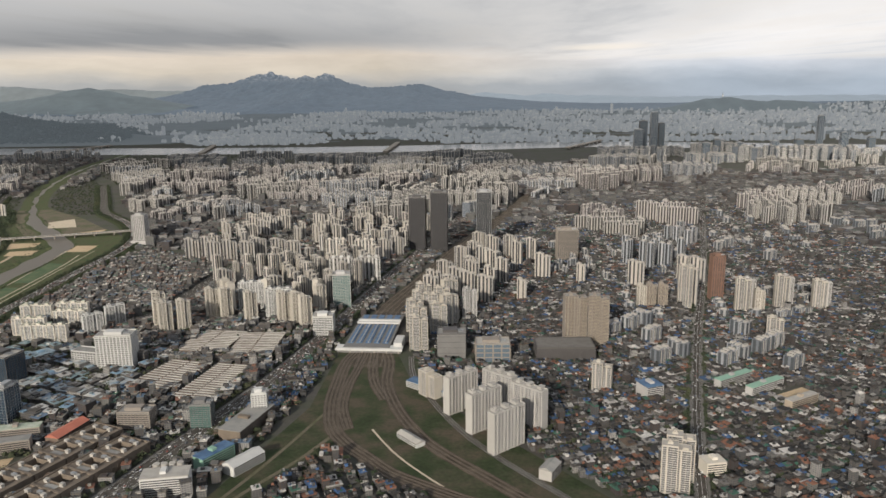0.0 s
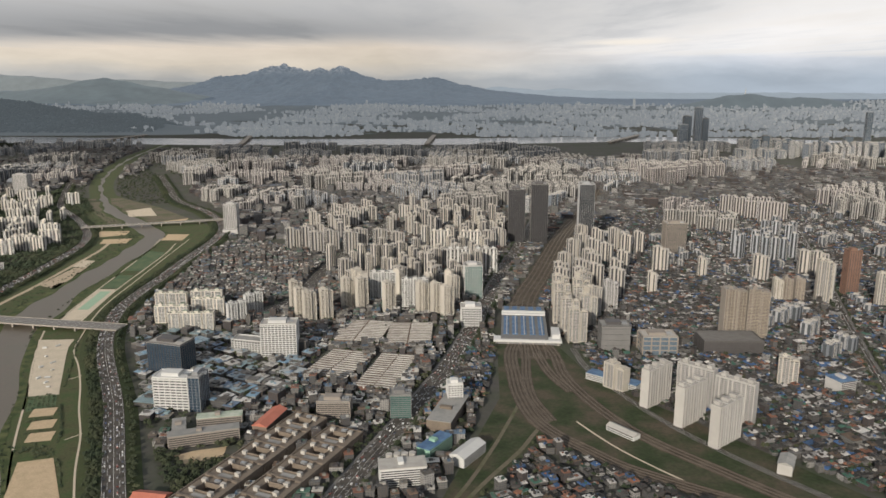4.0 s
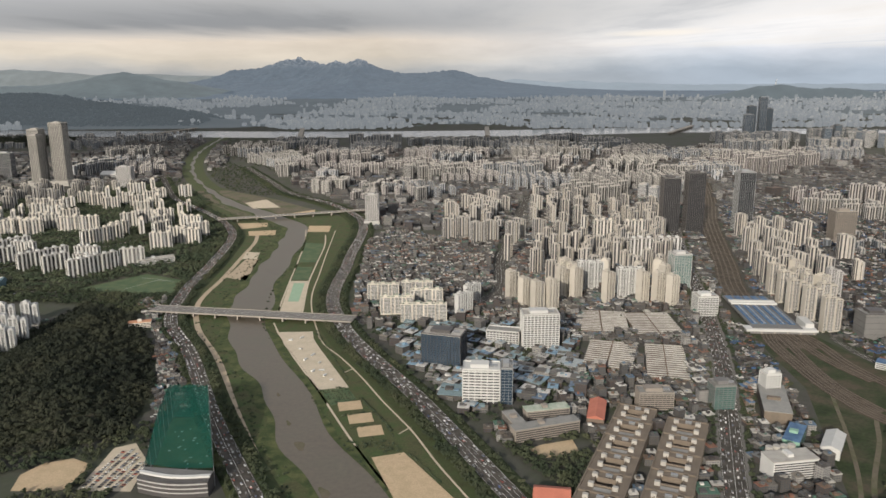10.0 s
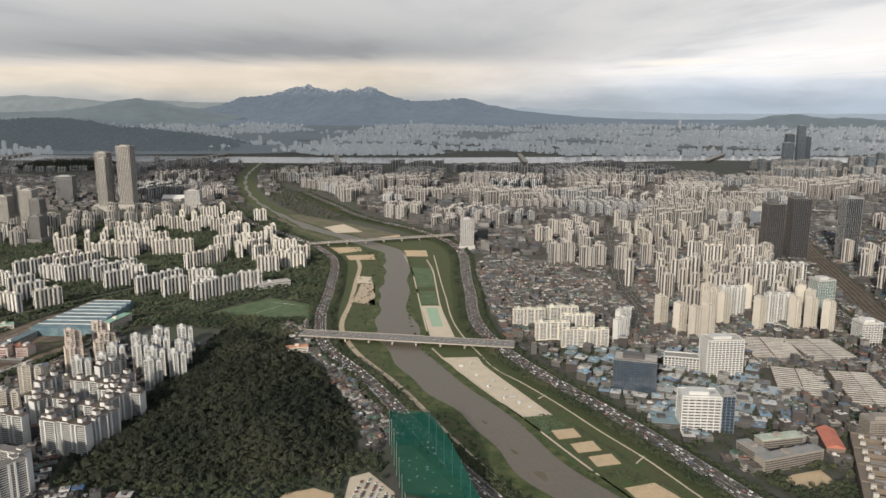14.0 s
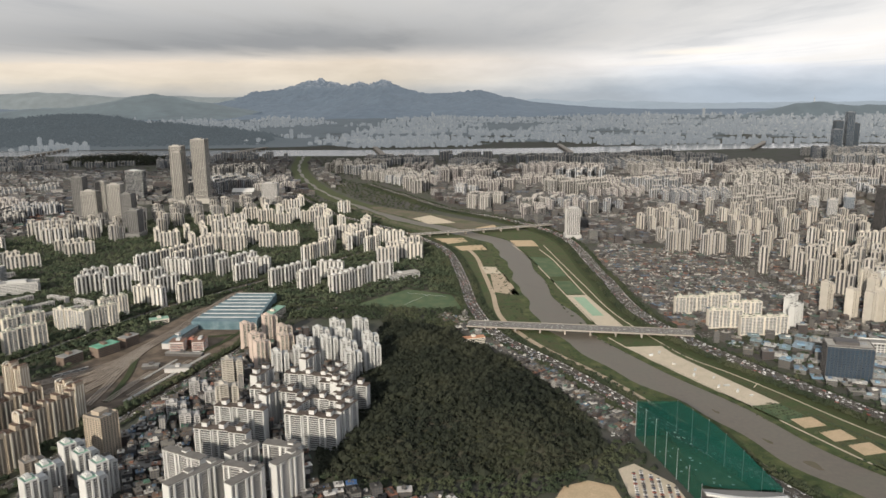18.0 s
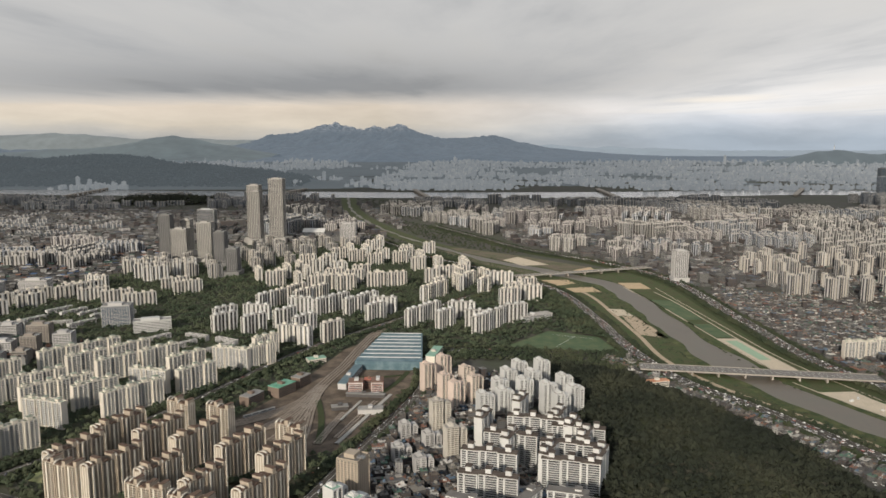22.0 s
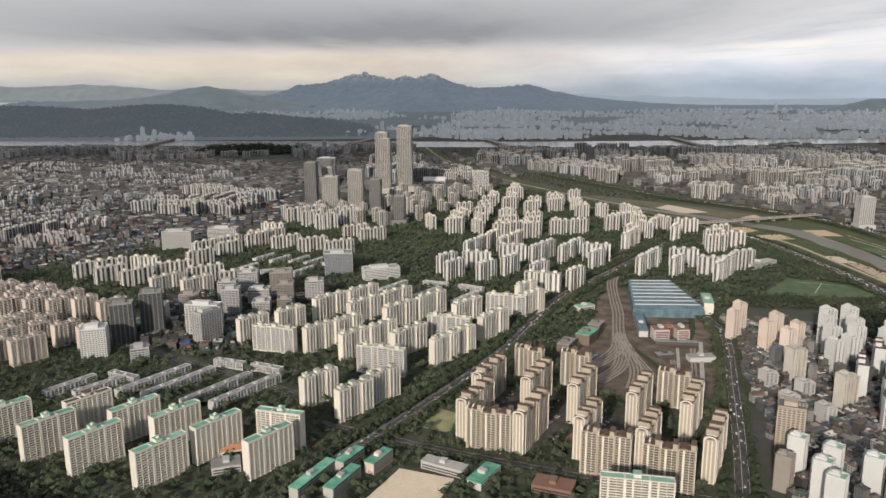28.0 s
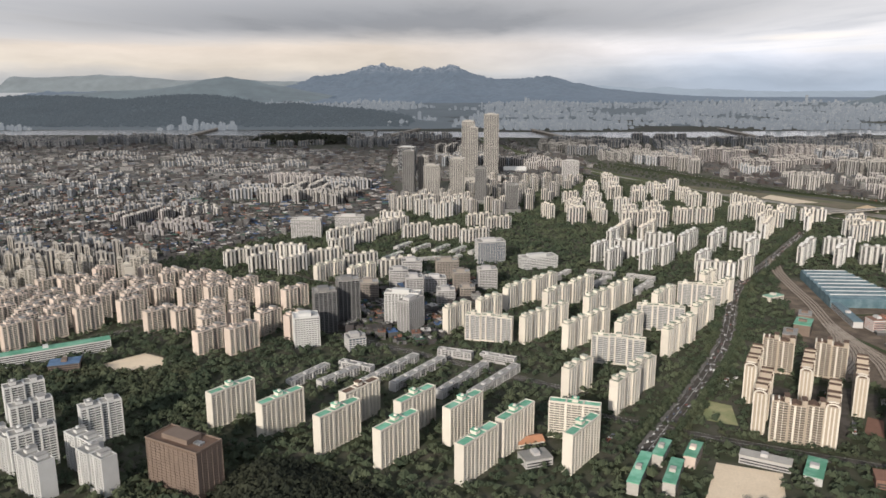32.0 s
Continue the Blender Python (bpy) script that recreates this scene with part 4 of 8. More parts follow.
def block(bits, x0, y0, L, D, H, bay=1.6, solid=3, z=0.0, back=True, broad=False, slim=False):
    """Adds one slab to the parts: panes behind, balcony parapets storey by storey, upright piers, blank ends."""
    wall, panes, bands, roof, piers, ends = bits
    x1, y1 = x0 + L, y0 + D
    panes.box(x0 + 0.12, y0 + 0.42, z + 0.3, x1 - 0.12, y1 - 0.42, z + H - 0.03)
    ends += [Solid().box(x0, y0, z, x0 + 0.3, y1, z + H), Solid().box(x1 - 0.3, y0, z, x1, y1, z + H)]
    wall.box(x0 + 0.1, y0 + 0.3, z, x1 - 0.1, y1 - 0.3, z + 0.45)
    n = max(int(round(L / bay)), 1)
    w = L / n
    for k in range(1, n):
        fat = 0.24 if k % solid == solid // 2 and not broad else 0.06
        if slim and fat < 0.2:
            continue
        piers.box(x0 + k * w - fat, y0 - (0.1 if fat > 0.2 else 0), z, x0 + k * w + fat, y0 + 0.5, z + H)
        if back:
            piers.box(x0 + k * w - fat, y1 - 0.5, z, x0 + k * w + fat, y1, z + H)
    for k in range(1, int(H / STOREY) + 1):
        zz = z + k * STOREY
        if zz + 0.1 < z + H:
            rise = 0.17 if broad else 0.06 if slim else 0.13
            bands.box(x0 + 0.2, y0 + 0.06, zz - 0.1, x1 - 0.2, y0 + 0.45, zz + rise, base=True)
            if back:
                bands.box(x0 + 0.2, y1 - 0.45, zz - 0.1, x1 - 0.2, y1 - 0.06, zz + rise, base=True)
    roof.box(x0 + 0.14, y0 + 0.14, z + H - 0.05, x1 - 0.14, y1 - 0.14, z + H + 0.04)
    i = len(wall.v)
    ring = [(x0, y0), (x1, y0), (x1, y1), (x0, y1), (x0 + 0.2, y0 + 0.2), (x1 - 0.2, y0 + 0.2), (x1 - 0.2, y1 - 0.2), (x0 + 0.2, y1 - 0.2)]
    wall.v += [(a, b, z + H - 0.05) for a, b in ring] + [(a, b, z + H + 0.26) for a, b in ring]
    for k in range(4):
        j = (k + 1) % 4
        wall.f += [(i + k, i + j, i + 8 + j, i + 8 + k), (i + 8 + k, i + 8 + j, i + 12 + j, i + 12 + k), (i + 4 + j, i + 4 + k, i + 12 + k, i + 12 + j)]
        wall.m += [0, 0, 0]


STYLES = {
    # wall, bands, roof, label
    "green_slab": (IVORY, IVORY, GREENROOF, "ivory concrete slab apartment block with green flat roof"),
    "tan_slab": (IVORY, IVORY, BROWNROOF, "ivory concrete slab apartment block with brown flat roof"),
    "court_slab": (WHITE, GREYWALL, COURTROOF, "white slab apartment block round a courtyard with grey roof"),
    "corner_tower": (WHITE, GREYWALL, MINTROOF, "white apartment tower with pale green roof at the street corner"),
    "cream_slab": (CREAM, WHITE, MOSSROOF, "cream concrete slab apartment block with faded green roof"),
    "white_slab": (WHITE, WHITE, GREYROOF, "white concrete slab apartment block among trees"),
    "mint_slab": (IVORY, CREAM, MINTROOF, "ivory slab apartment block with pale green roof"),
    "brown_slab": (BEIGE, BEIGE, BROWNROOF, "beige apartment block with brown gabled roof caps"),
    "dark_slab": (WHITE, WHITE, DARKBROWNROOF, "off-white apartment block with dark brown flat roofs"),
    "rose_slab": (ROSEBEIGE, IVORY, GREYROOF, "rose-beige concrete slab apartment block with grey roof"),
    "pink_slab": (PINKISH, CREAM, GREYROOF, "salmon and cream painted apartment block"),
    "white_tower": (TOWERPAINT, CREAM, PALEROOF, "tall off-white concrete apartment tower"),
    "cream_tower": (TOWERBEIGE, GREYWALL, PALEROOF, "tall cream apartment tower beside the railway"),
    "pale_tower": (WHITE, WHITE, PALEROOF, "white slender apartment tower by the wooded hill"),
    "rail_slab": (PALEGREY, GREYWALL, PALEROOF, "white slab apartment block beside the railway curve"),
    "grey_tower": (GREYWALL, GREYWALL, GREYROOF, "grey concrete apartment tower with narrow windows"),
    "taupe_tower": (TAUPE, BEIGE, GREYROOF, "broad taupe concrete apartment tower with grey roof"),
    "rose_tower": (ROSEBEIGE, IVORY, PALEROOF, "rose-beige apartment tower beside the depot street"),
    "salmon_tower": (PINKISH, IVORY, PALEROOF, "salmon and white striped apartment tower"),
}
stock = {}
placed = 0
FAR_OFF = 352            # blocks past this line are joined, estate by estate
far_rows = {}


far_stock = {}
FAR_JOINED = 425         # beyond this line the blocks of an estate are one mesh


def far_boxes(style, L, D, H, variant):
    """Staggered bodies, stair heads, roofs and piers of a distant block, as rows of boxes."""
    rows = []
    if style.endswith("tower"):
        d = 1.3 + 0.5 * variant
        rows += [(L * 0.28, D / 2, 0, L * 0.56, D, H, 0, 0), (L * 0.74, D / 2 + 0.9, 0, L * 0.52, D, H - d, 0, 0), (L * 0.28, D * 0.6, H, 1.5, D * 0.4, 0.75, 0, 1), (L * 0.74, D * 0.6 + 0.9, H - d, 1.3, D * 0.4, 0.6, 0, 1),
                 (L * 0.28, D / 2, H, L * 0.58, D + 0.1, 0.2, 0, 2), (L * 0.74, D / 2 + 0.9, H - d, L * 0.54, D + 0.1, 0.2, 0, 2), (L * 0.28, -0.05, 0, 0.45, 0.4, H + 0.3, 0, 1), (L * 0.76, 0.85, 0, 0.45, 0.4, H - d + 0.3, 0, 1), (0.15, -0.02, 0, 0.3, 0.3, H + 0.2, 0, 1), (L * 0.56 - 0.15, -0.02, 0, 0.3, 0.3, H + 0.2, 0, 1)]
    else:
        n = max(int(round(L / 5)), 1)
        w = L / n
        for k in range(n):
            v = D / 2 + 0.55 * ((k + variant) % 2)
            rows += [((k + 0.5) * w, v, 0, w, D, H, 0, 0), ((k + 0.5) * w, v, H, w + 0.1, D + 0.1, 0.16, 0, 2), ((k + 0.5) * w, v + 0.4, H + 0.16, 1.6, D * 0.5, 0.9, 0, 1), ((k + 0.5) * w, v - D / 2 - 0.02, 0, 0.55, 0.3, H + 0.16, 0, 1),
                     (k * w + 0.12, v - D / 2 - 0.02, 0, 0.24, 0.3, H + 0.16, 0, 1)]
    return rows


def far_block(style, x, y, ang, L, D, H, group):
    c, q = math.cos(radians(ang)), math.sin(radians(ang))
    variant = int(rnd.random() * 2)
    mats = [SLABWALL if "slab" in style else TOWERWALL, {"white_slab": WHITE, "cream_slab": IVORY, "cream_tower": TOWERBEIGE}.get(style, TOWERBEIGE), PALEROOF]
    if y < FAR_JOINED:
        key = (style, L, D, H, variant)
        if key not in far_stock:
            rows = far_boxes(style, L, D, H, variant)
            far_stock[key] = [("wall", boxes_mesh("wall", [r for r in rows if r[7] == 0], mats)), ("roof", boxes_mesh("roof", [r for r in rows if r[7] > 0], mats))]
        top = thing("apartment_building", STYLES[style][3], "apartment building", group)
        for name, mesh in far_stock[key]:
            ob = tagged(new(name, mesh), kind="stuff")
            ob.parent = top
        top.matrix_world = pose(x, y, 0, 0, 0, ang)
        return
    for u, v, z, l, d, h, a, slot in far_boxes(style, L, D, H, variant):
        far_rows.setdefault(group, []).append((x + u * c - v * q, y + u * q + v * c, z, l, d, h, ang, slot))


def apartment(style, x, y, ang, L, D, H, group=""):
    """One apartment block with its front corner at x, y and its length along ang; alike blocks share their meshes."""
    global placed
    L, H = round(L), round(H * 2) / 2
    key = (style, L, D, H)
    m = pose(x, y, 0, 0, 0, ang)
    claim(rect(x, y, L, D, ang, 0.8))
    if y > FAR_OFF:
        far_block(style, x, y, ang, L, D, H, group)
        return None
    placed += 1
    if key in stock:
        return copy_thing(stock[key], m)
    wallm, bandm, roofm, label = STYLES[style]
    top = thing("apartment_building", label, "apartment building", group or "apartment blocks")
    bits = wall, panes, bands, roof, piers, ends = Solid(), Solid(), Solid(), Solid(), Solid(), []
    caps = []
    if style.endswith("tower"):
        a, b = L * 0.56, L * 0.52
        block(bits, 0, 0, a, D, H, 1.5, 2)
        block(bits, L - b, 1.0, b, D, H - 1.3, 1.5, 2)
        for cx, cz in ((a / 2, H), (L - b / 2 + 0.4, H - 1.3)):
            caps.append((Solid().box(cx - 0.75, 1.4, cz, cx + 0.75, D - 0.3, cz + 0.7), "stair_head"))
        caps.append((Solid().box(a / 2 - 0.4, 1.8, H + 0.7, a / 2 + 0.4, D - 0.9, H + 1.1), "lift_room"))
    elif style == "brown_slab":
        n = max(int(round(L / 4.0)), 1)
        w = L / n
        for k in range(n):
            block(bits, k * w + 0.01, 0.22 * (k % 2), w - 0.02, D, H - 0.4 * (k % 2), w / 3, 3)
        for k in range(n):
            zz = H - 0.4 * (k % 2)
            low = Solid().gable(k * w + 0.1, 0.1, k * w + w * 0.68, D + 0.1, zz + 0.1, zz + 0.7, along="y")
            caps.append((low, "roof_gable"))
            for e in (0.0, 0.34) if k == 0 else (0.0,) if k == n // 2 else ():
                arch, z0, x0 = Solid(), zz + 0.1, k * w + w * e
                for j in range(8):
                    b0, b1 = math.pi * j / 8, math.pi * (j + 1) / 8
                    ring = [(D / 2 - r * math.cos(b) * D / 2, z0 + r * math.sin(b) * 0.95) for r, b in ((0.72, b0), (1.0, b0), (1.0, b1), (0.72, b1))]
                    for xa in (x0 - 0.05, x0 + 0.35):
                        arch.face([(xa, yy, z) for yy, z in ring])
                    for (ya, za), (yb, zb) in ((ring[1], ring[2]), (ring[3], ring[0])):
                        arch.face([(x0 - 0.05, ya, za), (x0 + 0.35, ya, za), (x0 + 0.35, yb, zb), (x0 - 0.05, yb, zb)])
                caps.append((arch, "roof_arch"))
            caps.append((Solid().box(k * w + w * 0.7, 0.3, zz, k * w + w * 0.98, D - 0.05, zz + 1.5), "stair_head"))
            caps.append((Solid().box(k * w + w * 0.68, 0.22, zz + 1.5, k * w + w, D + 0.03, zz + 1.6), "cap_roof"))
    else:
        n = max(int(round(L / 5.0)), 1)
        for k in range(n):
            block(bits, k * L / n, 0.55 * (k % 2) if style in ("cream_slab", "white_slab", "pink_slab", "rose_slab", "dark_slab") else 0.0, L / n, D - 0.3, H, L / n / 3, 3, broad=style in ("green_slab", "tan_slab"), slim=style in ("dark_slab", "court_slab"))
        for k in range(n):
            cx = (k + 0.5) * L / n
            if style in ("dark_slab", "court_slab"):
                e = 0.55 * (k % 2) if style == "dark_slab" else 0.0
                caps.append((Solid().box(k * L / n - 0.1, e - 0.12, H + 0.27, (k + 1) * L / n + 0.1, e + D - 0.2, H + 0.4 - 0.01 * (k % 2), base=True), "roof_slab"))
            if style in ("green_slab", "mint_slab", "tan_slab", "court_slab") and k != n // 2:
                continue
            rise = 1.7 if style == "dark_slab" else 0.95
            caps.append((Solid().box(cx - 0.8, D * 0.36, H, cx + 0.8, D - 0.2, H + rise), "stair_head"))
            caps.append((Solid().box(cx - 0.95, D * 0.3, H + rise, cx + 0.95, D - 0.1, H + rise + 0.1), "cap_roof"))
            if k == 0 or style == "green_slab":
                caps.append((Solid().tube(cx, D * 0.55, H + 0.95, H + 1.45, 0.45, 0.42, 10), "water_tank"))
    if style == "brown_slab":
        for e in (0.06, 0.36, 0.64, 0.94):
            piers.box(-0.1, D * e - 0.17, 0, 0.05, D * e + 0.17, H).box(L - 0.05, D * e - 0.17, 0, L + 0.1, D * e + 0.17, H)
    part("wall", wall, wallm, top, kind="stuff")
    if piers.v:
        part("pier", piers, IVORY if style == "brown_slab" else wallm, top, kind="stuff")
    for e in ends[:2] if len(ends) < 5 else ends[:1] + ends[-1:]:
        part("end_wall", e, wallm, top)
    if len(ends) > 2:
        inner = Solid()
        for e in ends[2:] if len(ends) < 5 else ends[1:-1]:
            inner.f += [tuple(k + len(inner.v) for k in q) for q in e.f]
            inner.v += e.v
            inner.m += e.m
        part("party_wall", inner, wallm, top, kind="stuff")
    part("glazing", panes, GLAZING, top, "dark balcony glass behind parapets")
    part("balcony_front", bands, bandm, top, kind="stuff")
    part("roof", roof, roofm, top)
    head = top
    for solid, name in caps:
        ob = part(name, solid, IVORY if name == "roof_arch" else roofm if name in ("cap_roof", "roof_gable", "roof_slab") else wallm, head if name in ("cap_roof", "lift_room", "water_tank") else top)
        head = ob if name == "stair_head" else head
    top.matrix_world = m
    stock[key] = top
    return top


def blocks(style, L, D, H, ang, spots, group):
    for x, y in spots:
        apartment(style, x, y, ang, L, D, H, group)


def estate(style, poly, ang, pitch, L, D, H, group, turned=0.25, jitter=1.0, keep=0.95):
    """Rows of blocks over a stretch of the plan, some of them turned across, none on ground already taken."""
    c, q = math.cos(radians(ang)), math.sin(radians(ang))
    xs, ys = [p[0] for p in poly], [p[1] for p in poly]
    cx, cy, R = (min(xs) + max(xs)) / 2, (min(ys) + max(ys)) / 2, max(max(xs) - min(xs), max(ys) - min(ys))
    count = 0
    nu, nv = int(R / pitch[0]) + 1, int(R / pitch[1]) + 1
    for i in range(-nu, nu + 1):
        for j in range(-nv, nv + 1):
            u, v = (i + 0.5 * (j % 2)) * pitch[0] + rnd.uniform(-jitter, jitter), j * pitch[1] + rnd.uniform(-jitter, jitter)
            x, y = cx + u * c - v * q, cy + u * q + v * c
            if not inside([x], [y], poly)[0] or rnd.random() > keep:
                continue
            turn = ang - 90 if rnd.random() < turned else ang
            LL, HH = L + rnd.choice((-2, 0, 0, 2)), H + rnd.choice((-2, -1, 0, 0, 1)) * (0.06 if "slab" in style else 0.13) * H
            r = rect(x, y, LL, D, turn)
            mid = (sum(p[0] for p in r) / 4, sum(p[1] for p in r) / 4)
            if all(is_free(px, py, 0.4) for px, py in r + [mid, ((r[0][0] + r[1][0]) / 2, (r[0][1] + r[1][1]) / 2), ((r[2][0] + r[3][0]) / 2, (r[2][1] + r[3][1]) / 2)]):
                apartment(style, x, y, turn, LL, D, HH, group)
                count += 1
    return count


# green-roofed estate
blocks("green_slab", 14, 3, 10, 54, [(-313.6, 196.2), (-301, 192.6), (-288, 186.8), (-332.5, 187), (-317, 180.4), (-297.6, 173.6), (-272.6, 179.4), (-348.6, 194), (-363.5, 200)], "green-roofed slabs")
blocks("green_slab", 13, 3, 10, -15, [(-276.2, 198.6)], "green-roofed slabs")
blocks("tan_slab", 13, 3, 10, 54, [(-328.5, 201.4)], "green-roofed slabs")
blocks("mint_slab", 16, 3, 9, -10, [(-191, 167)], "green-roofed slabs")
# cream estate along the avenue
blocks("cream_slab", 17, 3, 9.3, 52, [(-281, 306), (-269, 319), (-266, 300), (-254, 315), (-251, 294), (-245, 263), (-239, 309), (-224, 299), (-214, 282)], "cream slabs along the avenue")
blocks("cream_slab", 13, 3, 9.3, 50, [(-304, 278), (-292, 288), (-277, 268), (-268, 277), (-263, 261), (-254, 270), (-231, 256), (-225, 264), (-197, 329), (-195, 314), (-171, 356), (-268, 221), (-256, 212), (-249, 223)], "cream slabs along the avenue")
blocks("cream_slab", 17, 3, 9.3, -17, [(-298, 272.5), (-257, 251.5), (-235, 286), (-212, 316), (-193, 355)], "cream slabs along the avenue")
# brown estate, with its parking court
for k, (x, y, w, d) in enumerate(((-212, 212, 22, 7), (-198, 206, 30, 6), (-183, 200, 26, 6))):
    ground_patch("car_court_%d" % (k + 1), rect(x, y, w, d, 57), 0.06 + 0.005 * k, ASPHALT, "asphalt parking court between beige blocks", "car park")
blocks("brown_slab", 12, 3.2, 11, -20, [(-220.4, 198), (-192.5, 185.3), (-179.1, 178.9)], "beige blocks by the depot")
blocks("brown_slab", 9, 3.2, 11, -24, [(-204.6, 245.8), (-190.2, 241.8), (-163.6, 225.8)], "beige blocks by the depot")
blocks("brown_slab", 18, 3.2, 11, 63, [(-220.4, 201.5), (-205.7, 193.5), (-216, 220.5), (-202, 217), (-189.2, 212.3), (-174, 206.5), (-160.9, 201), (-161.3, 180)], "beige blocks by the depot")
blocks("brown_slab", 14, 3.2, 11, 62, [(-190.5, 191), (-176.4, 184.5)], "beige blocks by the depot")
blocks("dark_slab", 16, 3.2, 10.5, -14, [(-108, 193), (-107, 208), (-85, 202), (-100, 221), (-84, 214), (-79, 226), (-92, 234)], "white blocks below the hill")
blocks("dark_slab", 9, 3.2, 11, 62, [(-100, 230), (-87, 245), (-76, 232), (-73, 224), (-70.5, 215), (-83, 203), (-93, 214), (-68.5, 202)], "white blocks below the hill")
blocks("court_slab", 10, 3, 11.5, -16, [(-86, 181.4), (-93, 170.1)], "white blocks below the hill")
blocks("court_slab", 9, 3, 11.5, 54, [(-92.3, 174.9), (-79.7, 169.7), (-88, 160.2), (-98.5, 165), (-102.5, 160)], "white blocks below the hill")
blocks("court_slab", 13, 3, 11.5, -27, [(-111, 178.4)], "white blocks below the hill")
blocks("pale_tower", 6, 4, 11.5, 20, [(-85, 288), (-76, 290), (-90, 278), (-81, 276), (-85, 267), (-77, 262), (-94, 266), (-70, 271), (-100, 251), (-93, 255), (-74, 251), (-68, 259)], "slender towers by the hill")
blocks("salmon_tower", 6, 3.6, 11, 35, [(-120, 286), (-113, 272.8), (-109, 264.2), (-114, 297)], "salmon towers by the depot")
blocks("corner_tower", 6, 4, 10, 50, [(-138.6, 171.6), (-139, 164.5), (-139.2, 183.5), (-133, 178.5), (-126, 173.5), (-124.7, 165.3)], "towers at the street corner")
blocks("taupe_tower", 6, 3.6, 9, 50, [(-145.6, 175.9)], "towers at the street corner")
blocks("grey_tower", 6, 3.6, 5, 20, [(-120, 214), (-127, 222), (-118, 232), (-126, 240)], "grey towers beside the depot street")
blocks("rose_tower", 6, 3.6, 10.5, 35, [(-105, 284), (-102, 273)], "salmon towers by the depot")
blocks("white_tower", 7, 3.6, 11, 20, [(-111, 222), (-116, 245)], "grey towers beside the depot street")
# estate at the far west end, with beige and salmon fronts
estate("rose_slab", [(-424, 279), (-378, 246), (-360, 262), (-362, 300), (-430, 345), (-478, 318)], 52, (12.5, 8.5), 10, 3.8, 9, "beige blocks at the west end", 0.15, 0.6, 1.0)
estate("pink_slab", [(-424, 285), (-372, 246), (-356, 262), (-362, 310), (-432, 350), (-478, 322)], 52, (24, 9), 9, 3.8, 9, "beige blocks at the west end", 0.15, 0.6, 1.0)
estate("rose_slab", [(-480, 250), (-430, 258), (-446, 300), (-490, 300)], 52, (12.5, 9), 10, 3.8, 9, "beige blocks at the west end", 0.15, 0.6, 1.0)
blocks("white_slab", 10, 4, 10, 40, [(-402, 175), (-393, 190), (-411, 190), (-420, 202)], "white blocks at the west end")
blocks("white_slab", 10, 4, 9, -35, [(-398, 170), (-412, 181), (-392, 180), (-385, 172)], "white blocks at the west end")
estate("white_tower", [(-510, 312), (-440, 332), (-462, 382), (-550, 380)], 30, (8.5, 9), 6, 3.6, 12, "west tower estate", 0.2)

# towers east of the railway
blocks("rail_slab", 13, 3.6, 13.5, 40, [(289.5, 195.5), (283, 209.5), (275.5, 224)], "white slabs at the curve of the railway")
blocks("rail_slab", 13, 3.6, 14, -42, [(287, 232), (296, 220)], "white slabs at the curve of the railway")
blocks("cream_tower", 8, 4, 9.5, -50, [(264, 243)], "white slabs at the curve of the railway")
blocks("cream_tower", 8, 4, 14.5, -16, [(334, 174), (337, 180)], "single cream towers")
blocks("cream_tower", 7, 3.6, 10.5, -20, [(328, 246), (414, 300)], "single cream towers")
blocks("cream_tower", 8, 3.6, 15, 2, [(257, 303), (255, 314), (257, 329), (258, 343), (261, 358), (262, 370), (274, 376), (289, 358), (298, 462), (258, 288), (266, 309), (265, 323), (267, 336), (280, 367), (283, 391), (290, 429)], "cream towers beside the railway")
blocks("cream_tower", 9, 3.6, 15, 32, [(272, 321), (272, 348), (272, 358), (269, 391), (279, 427), (291, 472), (311, 462), (284, 400), (287, 442)], "cream towers beside the railway")
blocks("grey_tower", 7, 3.6, 15, -4, [(281, 333), (313, 444), (323, 453), (293, 378), (301, 398), (296, 418)], "cream towers beside the railway")
blocks("white_tower", 6, 3.8, 15, 30, [(132, 329), (137, 317), (142, 311), (149, 315), (156, 335), (163, 335), (177, 328), (193, 328), (200, 327), (205, 321)], "off-white towers west of the railway")
blocks("white_tower", 6, 3.8, 15, 62, [(138, 409), (156, 410), (164, 410), (171, 410), (178, 418), (177, 375), (182, 351), (196, 389), (199, 357), (208, 351), (191, 466)], "off-white towers west of the railway")
blocks("white_slab", 13, 4, 14, 3, [(167, 351), (184, 338), (194, 457), (213, 455), (205, 404), (221, 405)], "broad slabs west of the railway")
blocks("white_tower", 9, 3.8, 14, 30, [(100, 463), (109, 468), (118, 452), (127, 457), (140, 452), (145, 463), (158, 461), (170, 452), (229, 457), (236, 466)], "off-white towers west of the railway")
estate("white_tower", [(150, 342), (222, 345), (236, 440), (205, 450), (158, 448), (146, 380)], 40, (10, 13), 6, 3.8, 14, "off-white towers west of the railway", 0.4, 1.5, 0.85)
estate("white_tower", [(95, 490), (150, 485), (250, 480), (262, 560), (170, 620), (90, 560)], 14, (12, 15), 7, 3.8, 13, "off-white towers farther north", 0.3, 2.5, 0.6)
blocks("cream_slab", 15, 3, 8, 3, [(73, 311), (65, 332), (81, 336), (86, 323)], "slabs near the bridge")
blocks("cream_slab", 20, 3, 8, 1, [(83, 301)], "slabs near the bridge")
blocks("white_slab", 9, 3, 10, 40, [(108, 308), (112, 322)], "slabs near the bridge")
